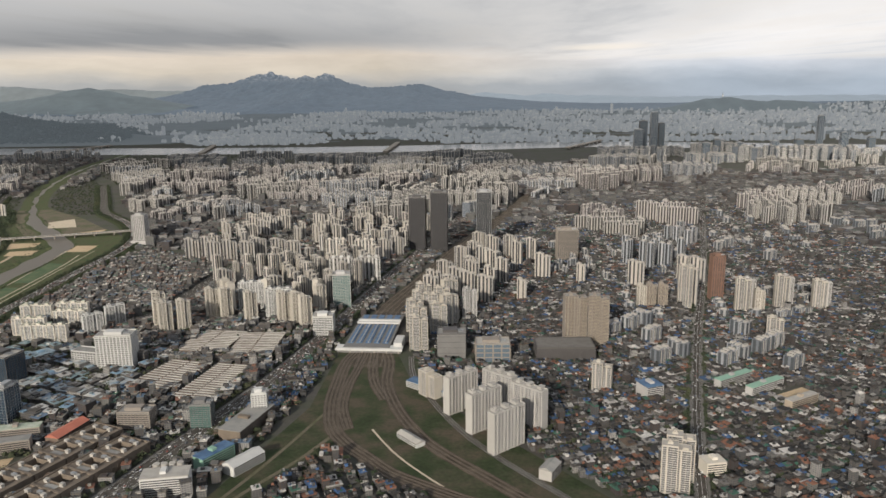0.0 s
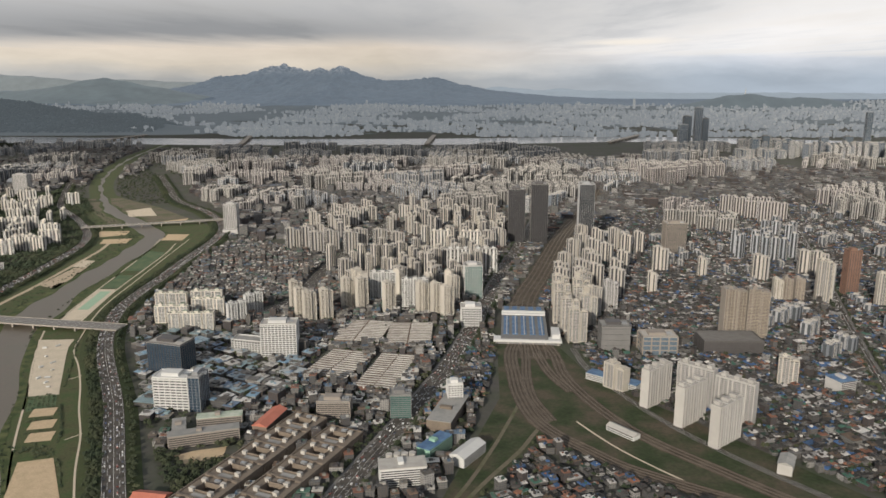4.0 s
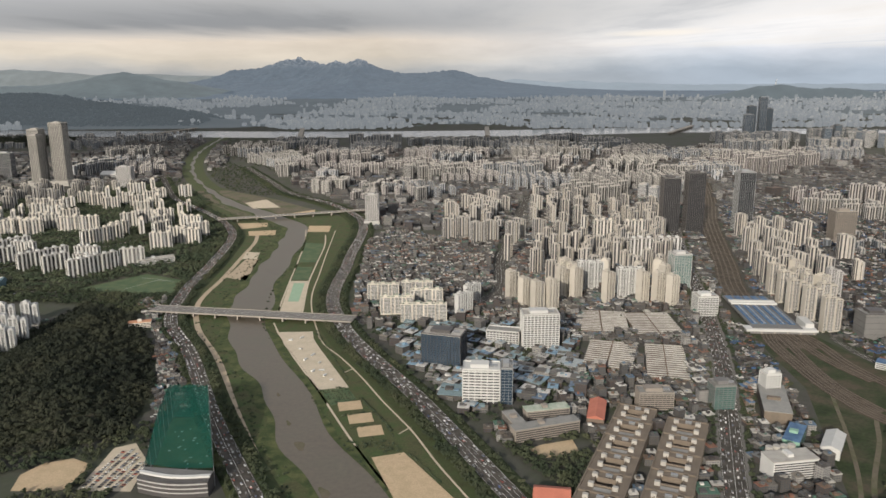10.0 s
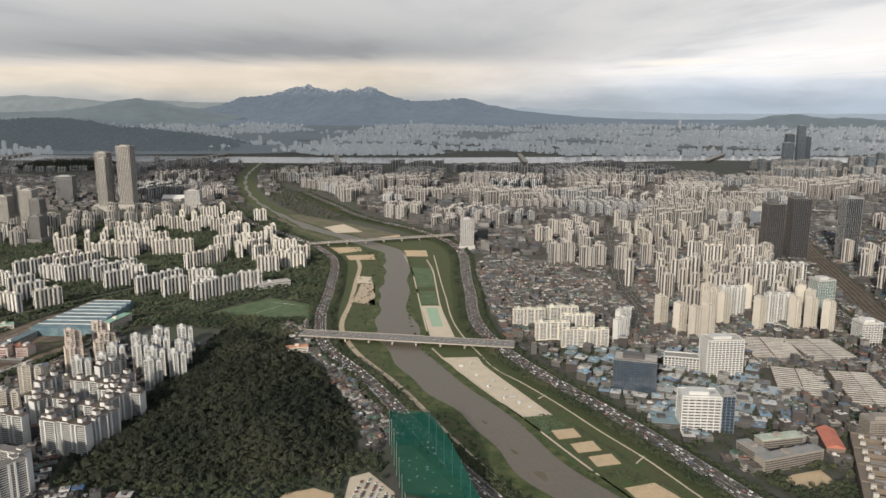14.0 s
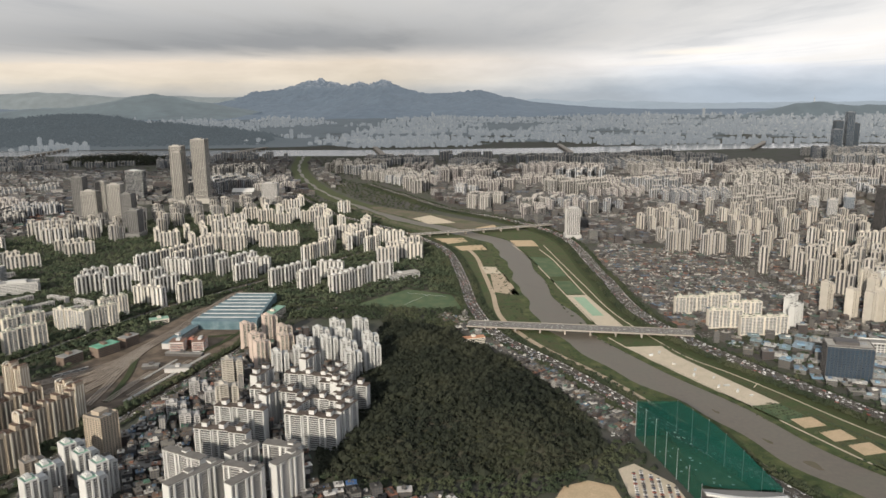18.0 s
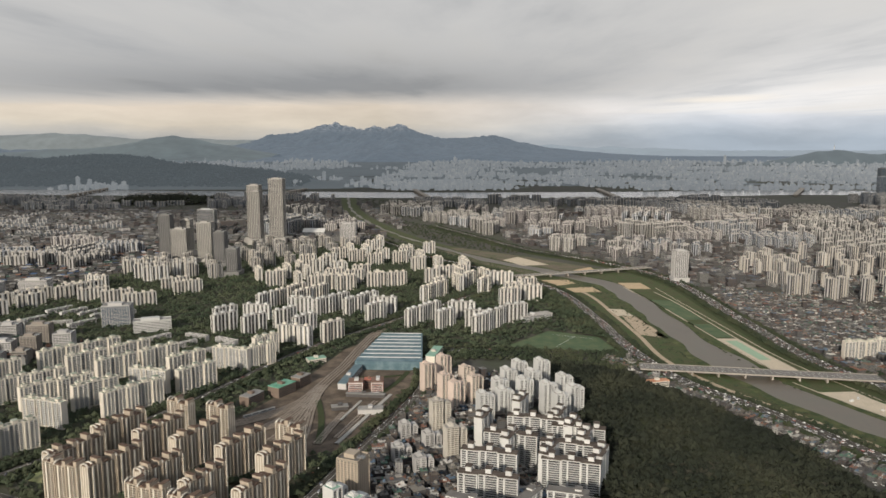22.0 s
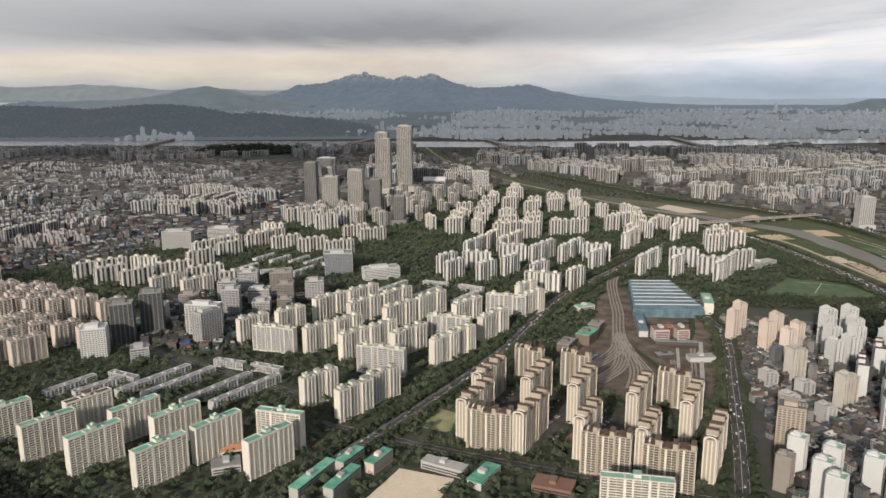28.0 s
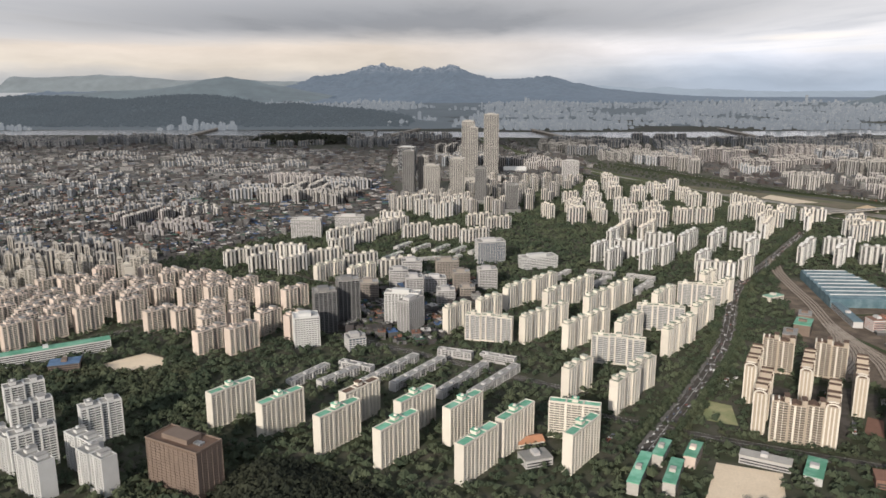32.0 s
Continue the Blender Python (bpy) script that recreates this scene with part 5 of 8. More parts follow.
blocks("white_slab", 14, 3, 9.3, 53, [(-233, 387), (-229, 372), (-213, 369), (-200, 383), (-187, 368), (-184, 410), (-177, 421), (-168, 411), (-161, 424), (-154, 396), (-132, 385), (-124, 397), (-116, 381), (-97, 371), (-89, 383)], "white slabs north of the depot")
blocks("white_slab", 15, 3, 9.3, -10, [(-222, 399), (-202, 417), (-156, 419), (-112, 407), (-103, 387), (-84, 500), (-70, 455)], "white slabs north of the depot")
blocks("white_slab", 14, 3, 9.5, 60, [(-219, 422), (-212, 435), (-206, 449), (-200, 432), (-192, 446), (-120, 471), (-126, 446), (-119, 459), (-100, 492), (-91, 472)], "white slabs north of the depot")
blocks("white_slab", 13, 3, 9.8, 20, [(-202, 477), (-190, 484), (-165, 489), (-152, 493), (-122, 515), (-110, 520), (-77, 455), (-81, 438), (-81, 396), (-68, 470)], "white slabs north of the depot")
estate("white_slab", [(-232, 470), (-60, 500), (-60, 545), (-110, 630), (-180, 700), (-215, 600), (-250, 520)], 25, (20, 17), 13, 3, 10, "white slabs north of the depot", 0.4, 2.0, 0.75)
blocks("cream_slab", 16, 3, 7.8, 53, [(-415, 373), (-400, 364), (-384, 358), (-365, 346), (-349, 342), (-407, 380), (-374, 427), (-364, 441), (-368, 402), (-359, 425), (-350, 450), (-343, 463)], "cream slabs of the north estate")
blocks("cream_slab", 18, 3, 7.8, 33, [(-337, 357), (-375, 375), (-356, 366), (-353, 462), (-334, 444), (-317, 438), (-300, 430), (-297, 479), (-285, 468)], "cream slabs of the north estate")
blocks("cream_slab", 17, 3, 10.5, 38, [(-346, 535), (-332, 521), (-320, 507), (-307, 527), (-335, 545), (-312, 541)], "cream slabs of the north estate")
blocks("cream_slab", 16, 3, 7.8, -12, [(-396, 393), (-354, 493)], "cream slabs of the north estate")
estate("white_tower", [(-350, 500), (-262, 520), (-190, 690), (-290, 680), (-362, 560)], 50, (17, 16), 8, 4, 11, "mixed towers near the landmark towers", 0.3, 2.0, 0.7)

for k, (group, rows) in enumerate(far_rows.items()):
    far_name = group.replace(" ", "_").replace("-", "_")
    stuff("far_" + far_name, boxes_mesh("far_blocks", rows, [SLABWALL, CREAM, PALEROOF] if "slab" in group else [TOWERWALL, TOWERBEIGE, PALEROOF]), "distant " + group + " in pale concrete", "apartment buildings")

# long low walk-up houses
def walk_up(L, roofm, label):
    row = thing("walk_up_row", label, "apartment building", "low walk-up rows")
    bits = wall, panes, bands, roof, piers, ends = Solid(), Solid(), Solid(), Solid(), Solid(), []
    block(bits, 0, 0, L, 2.6, 2.5, 1.3, 3)
    part("wall", wall, GREYWALL, row)
    part("pier", piers, GREYWALL, row, kind="stuff")
    for e in ends:
        part("end_wall", e, GREYWALL, row)
    part("glazing", panes, GLAZING, row)
    part("balcony_front", bands, GREYWALL, row, kind="stuff")
    deck = part("roof", roof, roofm, row)
    for k in range(int(L / 5)):
        part("stair_head", Solid().box(k * 5 + 1.6, 0.8, 2.5, k * 5 + 2.8, 1.9, 3.0), GREYWALL, deck)
    return row


for L, roofm, label, spots in ((27, GREYROOF, "long low grey concrete walk-up row among trees", [(-327, 228, 58), (-318, 226, 58), (-304, 221, 59), (-295, 220, 57)]),
                               (17, GREYROOF, "short low grey concrete walk-up row among trees", [(-349, 227, 59), (-340, 227, 53)]),
                               (12, GREYROOF, "short low grey walk-up row across the others", [(-307, 256, -20), (-293, 252, -24), (-338, 244, -26)]),
                               (20, PALEROOF, "low walk-up row with a whitish flat roof", [(-259, 348, 57), (-243, 337, 54), (-225, 329, 57)]),
                               (13, PALEROOF, "short low walk-up row with a whitish flat roof", [(-241, 364, -24), (-224, 357, -30)]),
                               (16, MOSSROOF, "low walk-up row with a faded green roof", [(-338, 388, 62), (-335, 412, 63), (-325, 408, 62), (-314, 406, 63), (-305, 402, 63), (-307, 381, 63), (-295, 402, 60), (-325, 384, 22)])):
    row = walk_up(L, roofm, label)
    for k, (x, y, a) in enumerate(spots):
        if k:
            copy_thing(row, pose(x, y, 0, 0, 0, a))
        claim(rect(x, y, L, 2.6, a, 0.4))
    row.matrix_world = pose(*spots[0][:2], 0, 0, 0, spots[0][2])


# ---------------------------------------------------------------- offices and landmark towers
def office(name, label, x, y, ang, L, D, H, frames, glass, roofm, bay=1.2, storey=0.9, band=0.3, pier=0.1, podium=None, category="office building", penthouse=True):
    """A block of glass behind storey bands and piers, with a roof, a plant room and, where it has one, a podium."""
    top = thing(name, label, category)
    claim(rect(x, y, L, D, ang, 0.8))
    core = Solid().box(0.12, 0.12, 0, L - 0.12, D - 0.12, H - 0.05)
    part("curtain_wall", core, glass, top)
    z0 = 0.0
    if podium:
        px, py, pz = podium
        part("podium", Solid().box(-px, -py, 0, L + px, D + py * 0.4, pz), frames, top)
        z0 = pz
    s = Solid()
    k = 1
    while z0 + k * storey < H - 0.1:
        z = z0 + k * storey
        s.box(0, 0, z - band / 2, L, 0.14, z + band / 2, base=True).box(0, D - 0.14, z - band / 2, L, D, z + band / 2, base=True)
        s.box(0, 0.14, z - band / 2, 0.14, D - 0.14, z + band / 2, base=True).box(L - 0.14, 0.14, z - band / 2, L, D - 0.14, z + band / 2, base=True)
        k += 1
    part("storey_band", s, frames, top, kind="stuff")
    if pier:
        s = Solid()
        for n, w, along in ((int(L / bay), L, 0), (int(D / bay), D, 1)):
            for k in range(n + 1):
                c = k * w / max(n, 1)
                for side in (0, 1):
                    if along == 0:
                        s.box(c - pier, -0.03 + side * (D - 0.12), z0, c + pier, 0.15 + side * (D - 0.12), H)
                    else:
                        s.box(-0.03 + side * (L - 0.12), c - pier, z0, 0.15 + side * (L - 0.12), c + pier, H)
        part("pier", s, frames, top, kind="stuff")
    deck = part("roof", Solid().box(-0.05, -0.05, H - 0.05, L + 0.05, D + 0.05, H + 0.12), roofm, top)
    s = Solid()
    for a in ((-0.05, -0.05, L + 0.05, 0.12), (-0.05, D - 0.12, L + 0.05, D + 0.05), (-0.05, 0.12, 0.12, D - 0.12), (L - 0.12, 0.12, L + 0.05, D - 0.12)):
        s.box(a[0], a[1], H + 0.12, a[2], a[3], H + 0.5)
    part("parapet", s, frames, top)
    if penthouse:
        part("plant_room", Solid().box(L * 0.2, D * 0.25, H + 0.12, L * 0.7, D * 0.8, H + 1.3), frames, deck)
        for k in range(3):
            part("cooling_unit", Solid().box(L * 0.74 + k * 0.8, D * 0.4, H + 0.12, L * 0.74 + k * 0.8 + 0.5, D * 0.6, H + 0.6), STEEL, deck)
    top.matrix_world = pose(x, y, 0, 0, 0, ang)
    return top


office("office_building", "white office block with grid of deep windows", 133, 268, 4, 14, 8, 14, WHITE, GLAZING, PALEROOF, 1.3, 0.9, 0.4, 0.16)
office("office_building", "low white office wing with window grid", 119, 275, -14, 13, 6, 5.5, WHITE, GLAZING, GREYROOF, 1.3, 0.9, 0.35, 0.16, penthouse=False)
office("office_building", "white and blue office block with striped windows", 109, 220, -4, 12, 7.5, 11.5, WHITE, GLAZING, WHITE, 2.0, 1.0, 0.52, 0.14)
office("glass_office", "blue glass annex of the striped office block", 121.2, 219, -4, 4, 8, 12.2, STEEL, BLUEGLASS, GREYROOF, 1.2, 1.0, 0.06, 0.04)
office("glass_office", "dark blue glass office building with sloped crown", 94, 252, -16, 15, 9, 12.5, DARKFRAME, BLUEGLASS, PALEROOF, 1.2, 0.9, 0.07, 0.04, category="office building")
office("office_building", "slim white office building by the avenue", 208, 222, 8, 5, 4.5, 9, WHITE, GLAZING, WHITE, 1.0, 0.8, 0.4, 0.16)
office("office_building", "brown office block with banded windows", 165, 214, 0, 11, 6, 6.0, TAUPE, GLAZING, GREYROOF, 1.2, 0.7, 0.3, 0.04)
office("office_building", "teal glass office block beside the avenue", 189, 215, 5, 7, 6, 8.0, DARKGREY, TEALGLASS, GREYROOF, 1.2, 0.7, 0.2, 0.04)
office("office_building", "grey windowless store building", 270, 279, 0, 12, 9, 10.5, DARKFRAME, DARKGREY, GREYROOF, 3, 2.4, 0.1, 0.0)
office("office_building", "grey-beige department store with framed front", 286, 275, 0, 14, 9, 7.5, TAUPE, HAZYGLASS, PALEROOF, 3, 2.0, 0.4, 0.3)
apartment("taupe_tower", 325, 295, 4, 10, 5, 22, "broad towers on the shopping podium")
apartment("taupe_tower", 335, 295.5, -10, 9, 5, 22, "broad towers on the shopping podium")
office("shop_podium", "dark grey shopping podium below the tower", 311, 276, 0, 24, 13, 5.5, DARKFRAME, DARKFRAME, COURTROOF, 3, 2.2, 0.9, 0.1, category="shop", penthouse=False)
office("office_building", "green glass office tower by the station", 215, 353, 8, 9, 8, 17, GREYWALL, TEALGLASS, GREYROOF, 1.2, 0.8, 0.2, 0.05)
office("station_building", "white station office with banded windows", 213, 308, 3, 9, 8, 9, WHITE, GLAZING, PALEROOF, 1.2, 0.8, 0.35, 0.08)
office("dark_tower", "dark bronze glass high-rise tower", 246, 490, -3, 11, 12, 36, DARKFRAME, DARKGLASS, GREYROOF, 1.2, 0.8, 0.12, 0.12, category="skyscraper")
office("dark_tower", "dark bronze glass high-rise tower, taller twin", 261, 486, -3, 11, 12, 40, DARKFRAME, DARKGLASS, GREYROOF, 1.2, 0.8, 0.12, 0.12, category="skyscraper")
office("dark_tower", "dark blue glass high-rise tower", 292, 480, -3, 10, 11, 41, STEEL, DARKGLASS, GREYROOF, 1.2, 0.8, 0.06, 0.05, category="skyscraper")
office("office_tower", "grey-beige office tower with banded windows", 343, 453, 0, 13, 10, 20, TAUPE, GLAZING, PALEROOF, 1.3, 0.8, 0.35, 0.1)
office("brown_tower", "slim red-brown residential tower", 410, 360, 0, 6, 6, 24, REDBRICK, GLAZING, BROWNROOF, 1.2, 0.65, 0.3, 0.2, category="apartment building")
for x, y, hh in ((389.4, 348.5, 22), (416, 342.5, 17), (437, 347, 17), (455, 345, 15)):
    apartment("cream_tower", x, y, -8, 7, 3.6, hh, "paired residential towers")
    apartment("grey_tower", x + 5.5, y + 5, -8, 6, 3.6, hh - 1.5, "paired residential towers")
blocks("white_tower", 5, 3.6, 11.5, -6, [(369.6, 351.5), (309.9, 364.2), (346.3, 397), (425, 341)], "single pale towers in the low-rise east")
blocks("taupe_tower", 5, 3.6, 12, -6, [(374.5, 351.5), (380.4, 351.6)], "single pale towers in the low-rise east")
blocks("cream_tower", 9, 4, 15, -6, [(373.5, 389.4), (343.4, 454.8), (323.9, 409.1), (403.9, 401.1), (410, 398), (441.8, 440.2), (465.8, 435.6), (452, 452)], "single pale towers in the low-rise east")
office("residential_tower", "round-cornered grey tower by the stream", 43, 515, 0, 9, 8, 21, GREYWALL, GLAZING, GREYROOF, 1.2, 0.65, 0.25, 0.2, (1, 2, 3), "apartment building")
for x, y, L, hh in ((-283, 710, 13, 60), (-303, 708, 11, 54), (-297, 698, 8, 49)):
    office("landmark_tower", "very tall pale residential skyscraper with ribbed faces", x, y, -3, L, 11, hh, LANDMARK, GLAZING, PALEROOF, 1.5, 0.8, 0.2, 0.24, (3, 4, 5), "skyscraper")
for x, y, L, hh, m in ((-349, 610, 9, 36, GREYWALL), (-331, 588, 12, 27, TAUPE), (-311, 590, 11, 32, TAUPE), (-292, 571, 8, 27, GREYWALL), (-271, 531, 8, 20, GREYWALL), (-338, 628, 8, 30, TAUPE)):
    office("residential_tower", "grouped grey-beige high-rise tower", x, y, -2, L, 9, hh, LANDMARK if m is TAUPE else DARKGREY, GLAZING, GREYROOF, 1.3, 0.75, 0.22, 0.22, (2, 3, 4), "skyscraper")
office("glass_office", "dark glass office slab among towers", -366, 752, -2, 17, 9, 27, STEEL, DARKGLASS, GREYROOF, 1.2, 0.9, 0.1, 0.06)
office("residential_tower", "broad pale residential tower near the stream", -213, 690, -2, 14, 8, 20, GREYWALL, GLAZING, GREYROOF, 1.3, 0.65, 0.25, 0.25, None, "apartment building")
office("residential_tower", "beige slab tower with a grid of small windows", -140.3, 197.1, -23, 6.4, 6.2, 12.5, BEIGE, GLAZING, COURTROOF, 1.0, 0.65, 0.3, 0.18, None, "apartment building")
office("office_building", "white office cube with square windows", -356, 262, 18, 8.5, 7, 10.5, WHITE, GLAZING, WHITE, 0.9, 0.75, 0.35, 0.16)
office("residential_tower", "dark grey twin residential tower with rooftop crown", -352, 277, 18, 8, 7, 15.5, DARKGREY, DARKGLASS, PALEROOF, 1.6, 0.65, 0.16, 0.14, None, "apartment building")
office("residential_tower", "dark grey twin residential tower with rooftop crown", -345, 287, 18, 8, 7, 17, DARKGREY, DARKGLASS, PALEROOF, 1.6, 0.65, 0.16, 0.14, None, "apartment building")
office("residential_tower", "white residential tower with banded windows", -328, 288, -6, 13, 5, 12.5, WHITE, GLAZING, PALEROOF, 1.2, 0.65, 0.28, 0.16, None, "apartment building")
office("office_building", "grey end tower beside the white tower", -318, 277, 61, 10, 5, 12, GREYWALL, GLAZING, GREYROOF, 1.2, 0.65, 0.3, 0.1)
office("town_hall_block", "dark low office block on the square", -337, 259, 24, 6, 6, 4.5, GREYWALL, BLUEGLASS, GREYROOF, 1.2, 0.75, 0.3, 0.1)
for x, y, L, hh, tone in ((-322, 313, 7, 11.5, 0), (-315, 327, 9, 7.5, 0), (-303, 330, 7, 9.5, 1), (-292, 337, 8, 9, 0), (-311, 349, 10, 10, 1), (-331, 335, 8, 9, 0), (-342, 318, 8, 8, 1), (-309, 312, 7, 6.5, 0), (-300, 318, 6, 6, 1), (-350, 305, 7, 7, 0), (-327, 352, 9, 9, 0)):
    office("office_building", ("grey office block with banded windows", "taupe office block with banded windows")[tone], x, y, 8, L, 6.5, hh, (GREYWALL, TAUPE)[tone], GLAZING, GREYROOF, 1.2, 0.75, 0.35, 0.1)
office("glass_office", "grey glass office block in the estate", -292, 385, 10, 14, 9, 11, GREYWALL, BLUEGLASS, GREYROOF, 1.2, 0.75, 0.2, 0.05)
office("broadcast_office", "long white office wing with ribbon windows", -270, 372, 20, 18, 7, 6, WHITE, GLAZING, GREYROOF, 1.6, 0.8, 0.4, 0.05)
office("office_building", "pale slab office building among trees", -400, 445, 4, 17, 8, 11, GREYWALL, GLAZING, PALEROOF, 1.4, 0.8, 0.4, 0.1)
office("office_building", "pale slab office building among trees", -376, 455, 4, 17, 8, 11, GREYWALL, GLAZING, PALEROOF, 1.4, 0.8, 0.4, 0.1)
office("brick_hall", "plain brown brick building with flat roof", -369.5, 173.6, -27, 16, 7.5, 11, BRICK, BRICK, BROWNROOF, 1.4, 0.7, 0.22, 0.05, category="building")
for x, y, L, D, hh, m in ((580, 1225, 12, 12, 50, 0), (597, 1222, 11, 11, 64, 1), (566, 1200, 13, 12, 38, 1), (613, 1232, 9, 10, 46, 0), (779, 1100, 11, 10, 27, 0), (829, 1140, 8, 8, 60, 1), (850, 1110, 10, 9, 36, 1),
                          (640, 1090, 10, 9, 24, 1), (660, 1100, 9, 9, 28, 0), (700, 1120, 9, 9, 22, 1), (742, 1095, 10, 9, 26, 1), (880, 1090, 9, 9, 30, 0)):
    office("skyscraper", "blue-grey glass skyscraper of the river business quarter", x, y, -4, L, D, hh, (DARKGREY, STEEL)[m], HAZYGLASS, STEEL, 2.4, 1.8, 0.25, 0.16, category="skyscraper")



# ---------------------------------------------------------------- market halls, trading complex, station, depot
def poly_rect(p):
    """Corner, length, depth and turn of a rectangle near four corners: near left, near right, far right, far left."""
    (ax, ay), (bx, by), (cx, cy), (dx, dy) = p
    return ax, ay, math.hypot(bx - ax, by - ay), math.hypot(dx - ax, dy - ay), math.degrees(math.atan2(by - ay, bx - ax))


for corners in ([(153, 250), (170, 245), (173, 273), (157, 278)], [(174, 239), (188, 236), (194, 267), (179, 273)], [(157, 288), (178, 285), (178, 311), (166, 314)], [(181, 283), (200, 283), (203, 308), (180, 311)]):
    x, y, L, D, a = poly_rect(corners)
    hall = thing("market_hall", "low tool market hall with rows of pale roof strips", "market hall", "market halls")
    part("wall", Solid().box(0, 0, 0, L, D, 1.3), BRICK, hall)
    n = int(D / 2.1)
    for k in range(n):
        y0 = k * D / n
        part("roof_strip", Solid().box(-0.1, y0 + 0.1, 1.3, L * 0.47, y0 + D / n * 0.36, 1.62), MARKETROOF, hall)
        part("roof_strip", Solid().box(L * 0.5, y0 + 0.3, 1.3, L + 0.1, y0 + D / n * 0.48, 1.66), MARKETROOF, hall)
        part("gutter", Solid().box(0, y0 + D / n * 0.66, 1.3, L, y0 + D / n * 0.95, 1.4), BROWNROOF, hall)
    hall.matrix_world = pose(x, y, 0, 0, 0, a)
    claim(corners)

MALLBROWN = material("weathered_brown_concrete", (0.205, 0.168, 0.133), 0.85, 0.5, 0.8, tint=(0.145, 0.12, 0.096))
mall = None
MA = -23.0
for col, (x0, y0) in enumerate(((154.5, 203.5), (167.2, 194.0))):
    for k in range(6):
        L, D, H = 11.6, 10.5, 3.0
        x, y = x0 - k * 4.25, y0 - k * 10.0
        if mall is None:
            mall = thing("trading_block", "brown concrete trading block round a courtyard", "commercial building", "trading blocks")
            s = Solid()
            for a in ((0, 0, L, 3.3), (0, D - 3.3, L, D), (0, 3.3, 3.0, D - 3.3), (L - 3.0, 3.3, L, D - 3.3)):
                s.box(a[0], a[1], 0, a[2], a[3], H)
            part("wall", s, MALLBROWN, mall)
            part("courtyard", Solid().box(3.0, 3.3, 0, L - 3.0, D - 3.3, 0.9), BROWNROOF, mall)
            s = Solid()
            for n in range(14):
                for yy in (-0.12, D):
                    s.box(n * L / 14 + 0.1, yy, 0.4, n * L / 14 + 0.42, yy + 0.12, H - 0.3)
                for xx in (-0.12, L):
                    s.box(xx, n * D / 14 + 0.1, 0.4, xx + 0.12, n * D / 14 + 0.42, H - 0.3)
            part("pilaster", s, MALLBROWN, mall, kind="stuff")
            for a in ((-0.15, -0.15, L + 0.15, 0.25), (-0.15, D - 0.25, L + 0.15, D + 0.15), (-0.15, 0.25, 0.25, D - 0.25), (L - 0.25, 0.25, L + 0.15, D - 0.25),
                      (2.8, 3.1, L - 2.8, 3.35), (2.8, D - 3.35, L - 2.8, D - 3.1), (2.8, 3.35, 3.05, D - 3.35), (L - 3.05, 3.35, L - 2.8, D - 3.35)):
                part("parapet", Solid().box(a[0], a[1], H, a[2], a[3], H + 0.4), MALLBROWN, mall)
            for cx, cy in ((2.0, 2.2), (L - 3.4, 2.2), (2.0, D - 3.4), (L - 3.4, D - 3.4)):
                part("stair_head", Solid().box(cx, cy, H, cx + 1.4, cy + 1.1, H + 1.1), PALEROOF, mall)
            part("roof_sheet", Solid().box(3.6, 0.6, H, L - 3.6, 2.4, H + 0.08), GREYROOF, mall)
            part("roof_plant", Solid().box(L * 0.45, D - 2.2, H, L * 0.6, D - 1.2, H + 0.6), STEEL, mall)
            mall.matrix_world = pose(x, y, 0, 0, 0, MA)
        else:
            copy_thing(mall, pose(x, y, 0, 0, 0, MA))
        claim(rect(x, y, L, D, MA, 0.3))

station = thing("railway_station", "railway station with blue roof panels over the tracks", "station")
part("platform_hall", Solid().box(0, 0, 1.6, 20, 46, 2.3, base=True), DARKGREY, station)
for k in range(5):
    part("roof_panel", Solid().box(1.0 + k * 3.8, 5, 2.3, 3.4 + k * 3.8, 30, 2.6), BLUEROOF, station)
    part("roof_panel", Solid().box(1.0 + k * 3.8, 37, 2.3, 3.4 + k * 3.8, 45, 2.6), BLUEROOF, station)
    part("vent_ridge", Solid().box(2.2 + k * 3.8, 5, 2.6, 2.7 + k * 3.8, 30, 2.85), STEEL, station)
part("concourse", Solid().box(-2.5, -1, 0.0, 25, 3.5, 1.6), DARKGREY, station)
part("concourse_roof", Solid().box(-3, -1.4, 1.6, 25.5, 4, 2.0), WHITE, station)
part("fascia", Solid().box(-3.1, -1.6, 1.2, 25.6, -1.4, 2.1), WHITE, station)
part("cross_roof", Solid().box(0, 31, 2.6, 20, 33, 3.3), WHITE, station)
part("cross_roof", Solid().box(0, 34.5, 2.6, 20, 36.5, 3.3), WHITE, station)
for k in range(6):
    part("concourse_column", Solid().tube(-2 + k * 5.2, -1.2, 0, 2.0, 0.25), CONCRETE, station)
part("stair_tower", Solid().box(21.5, 2, 0, 25, 12, 3.8), WHITE, station)
station.matrix_world = pose(229.5, 288, 0, 0, 0, -4)
claim(rect(226, 286, 28, 50, -4))

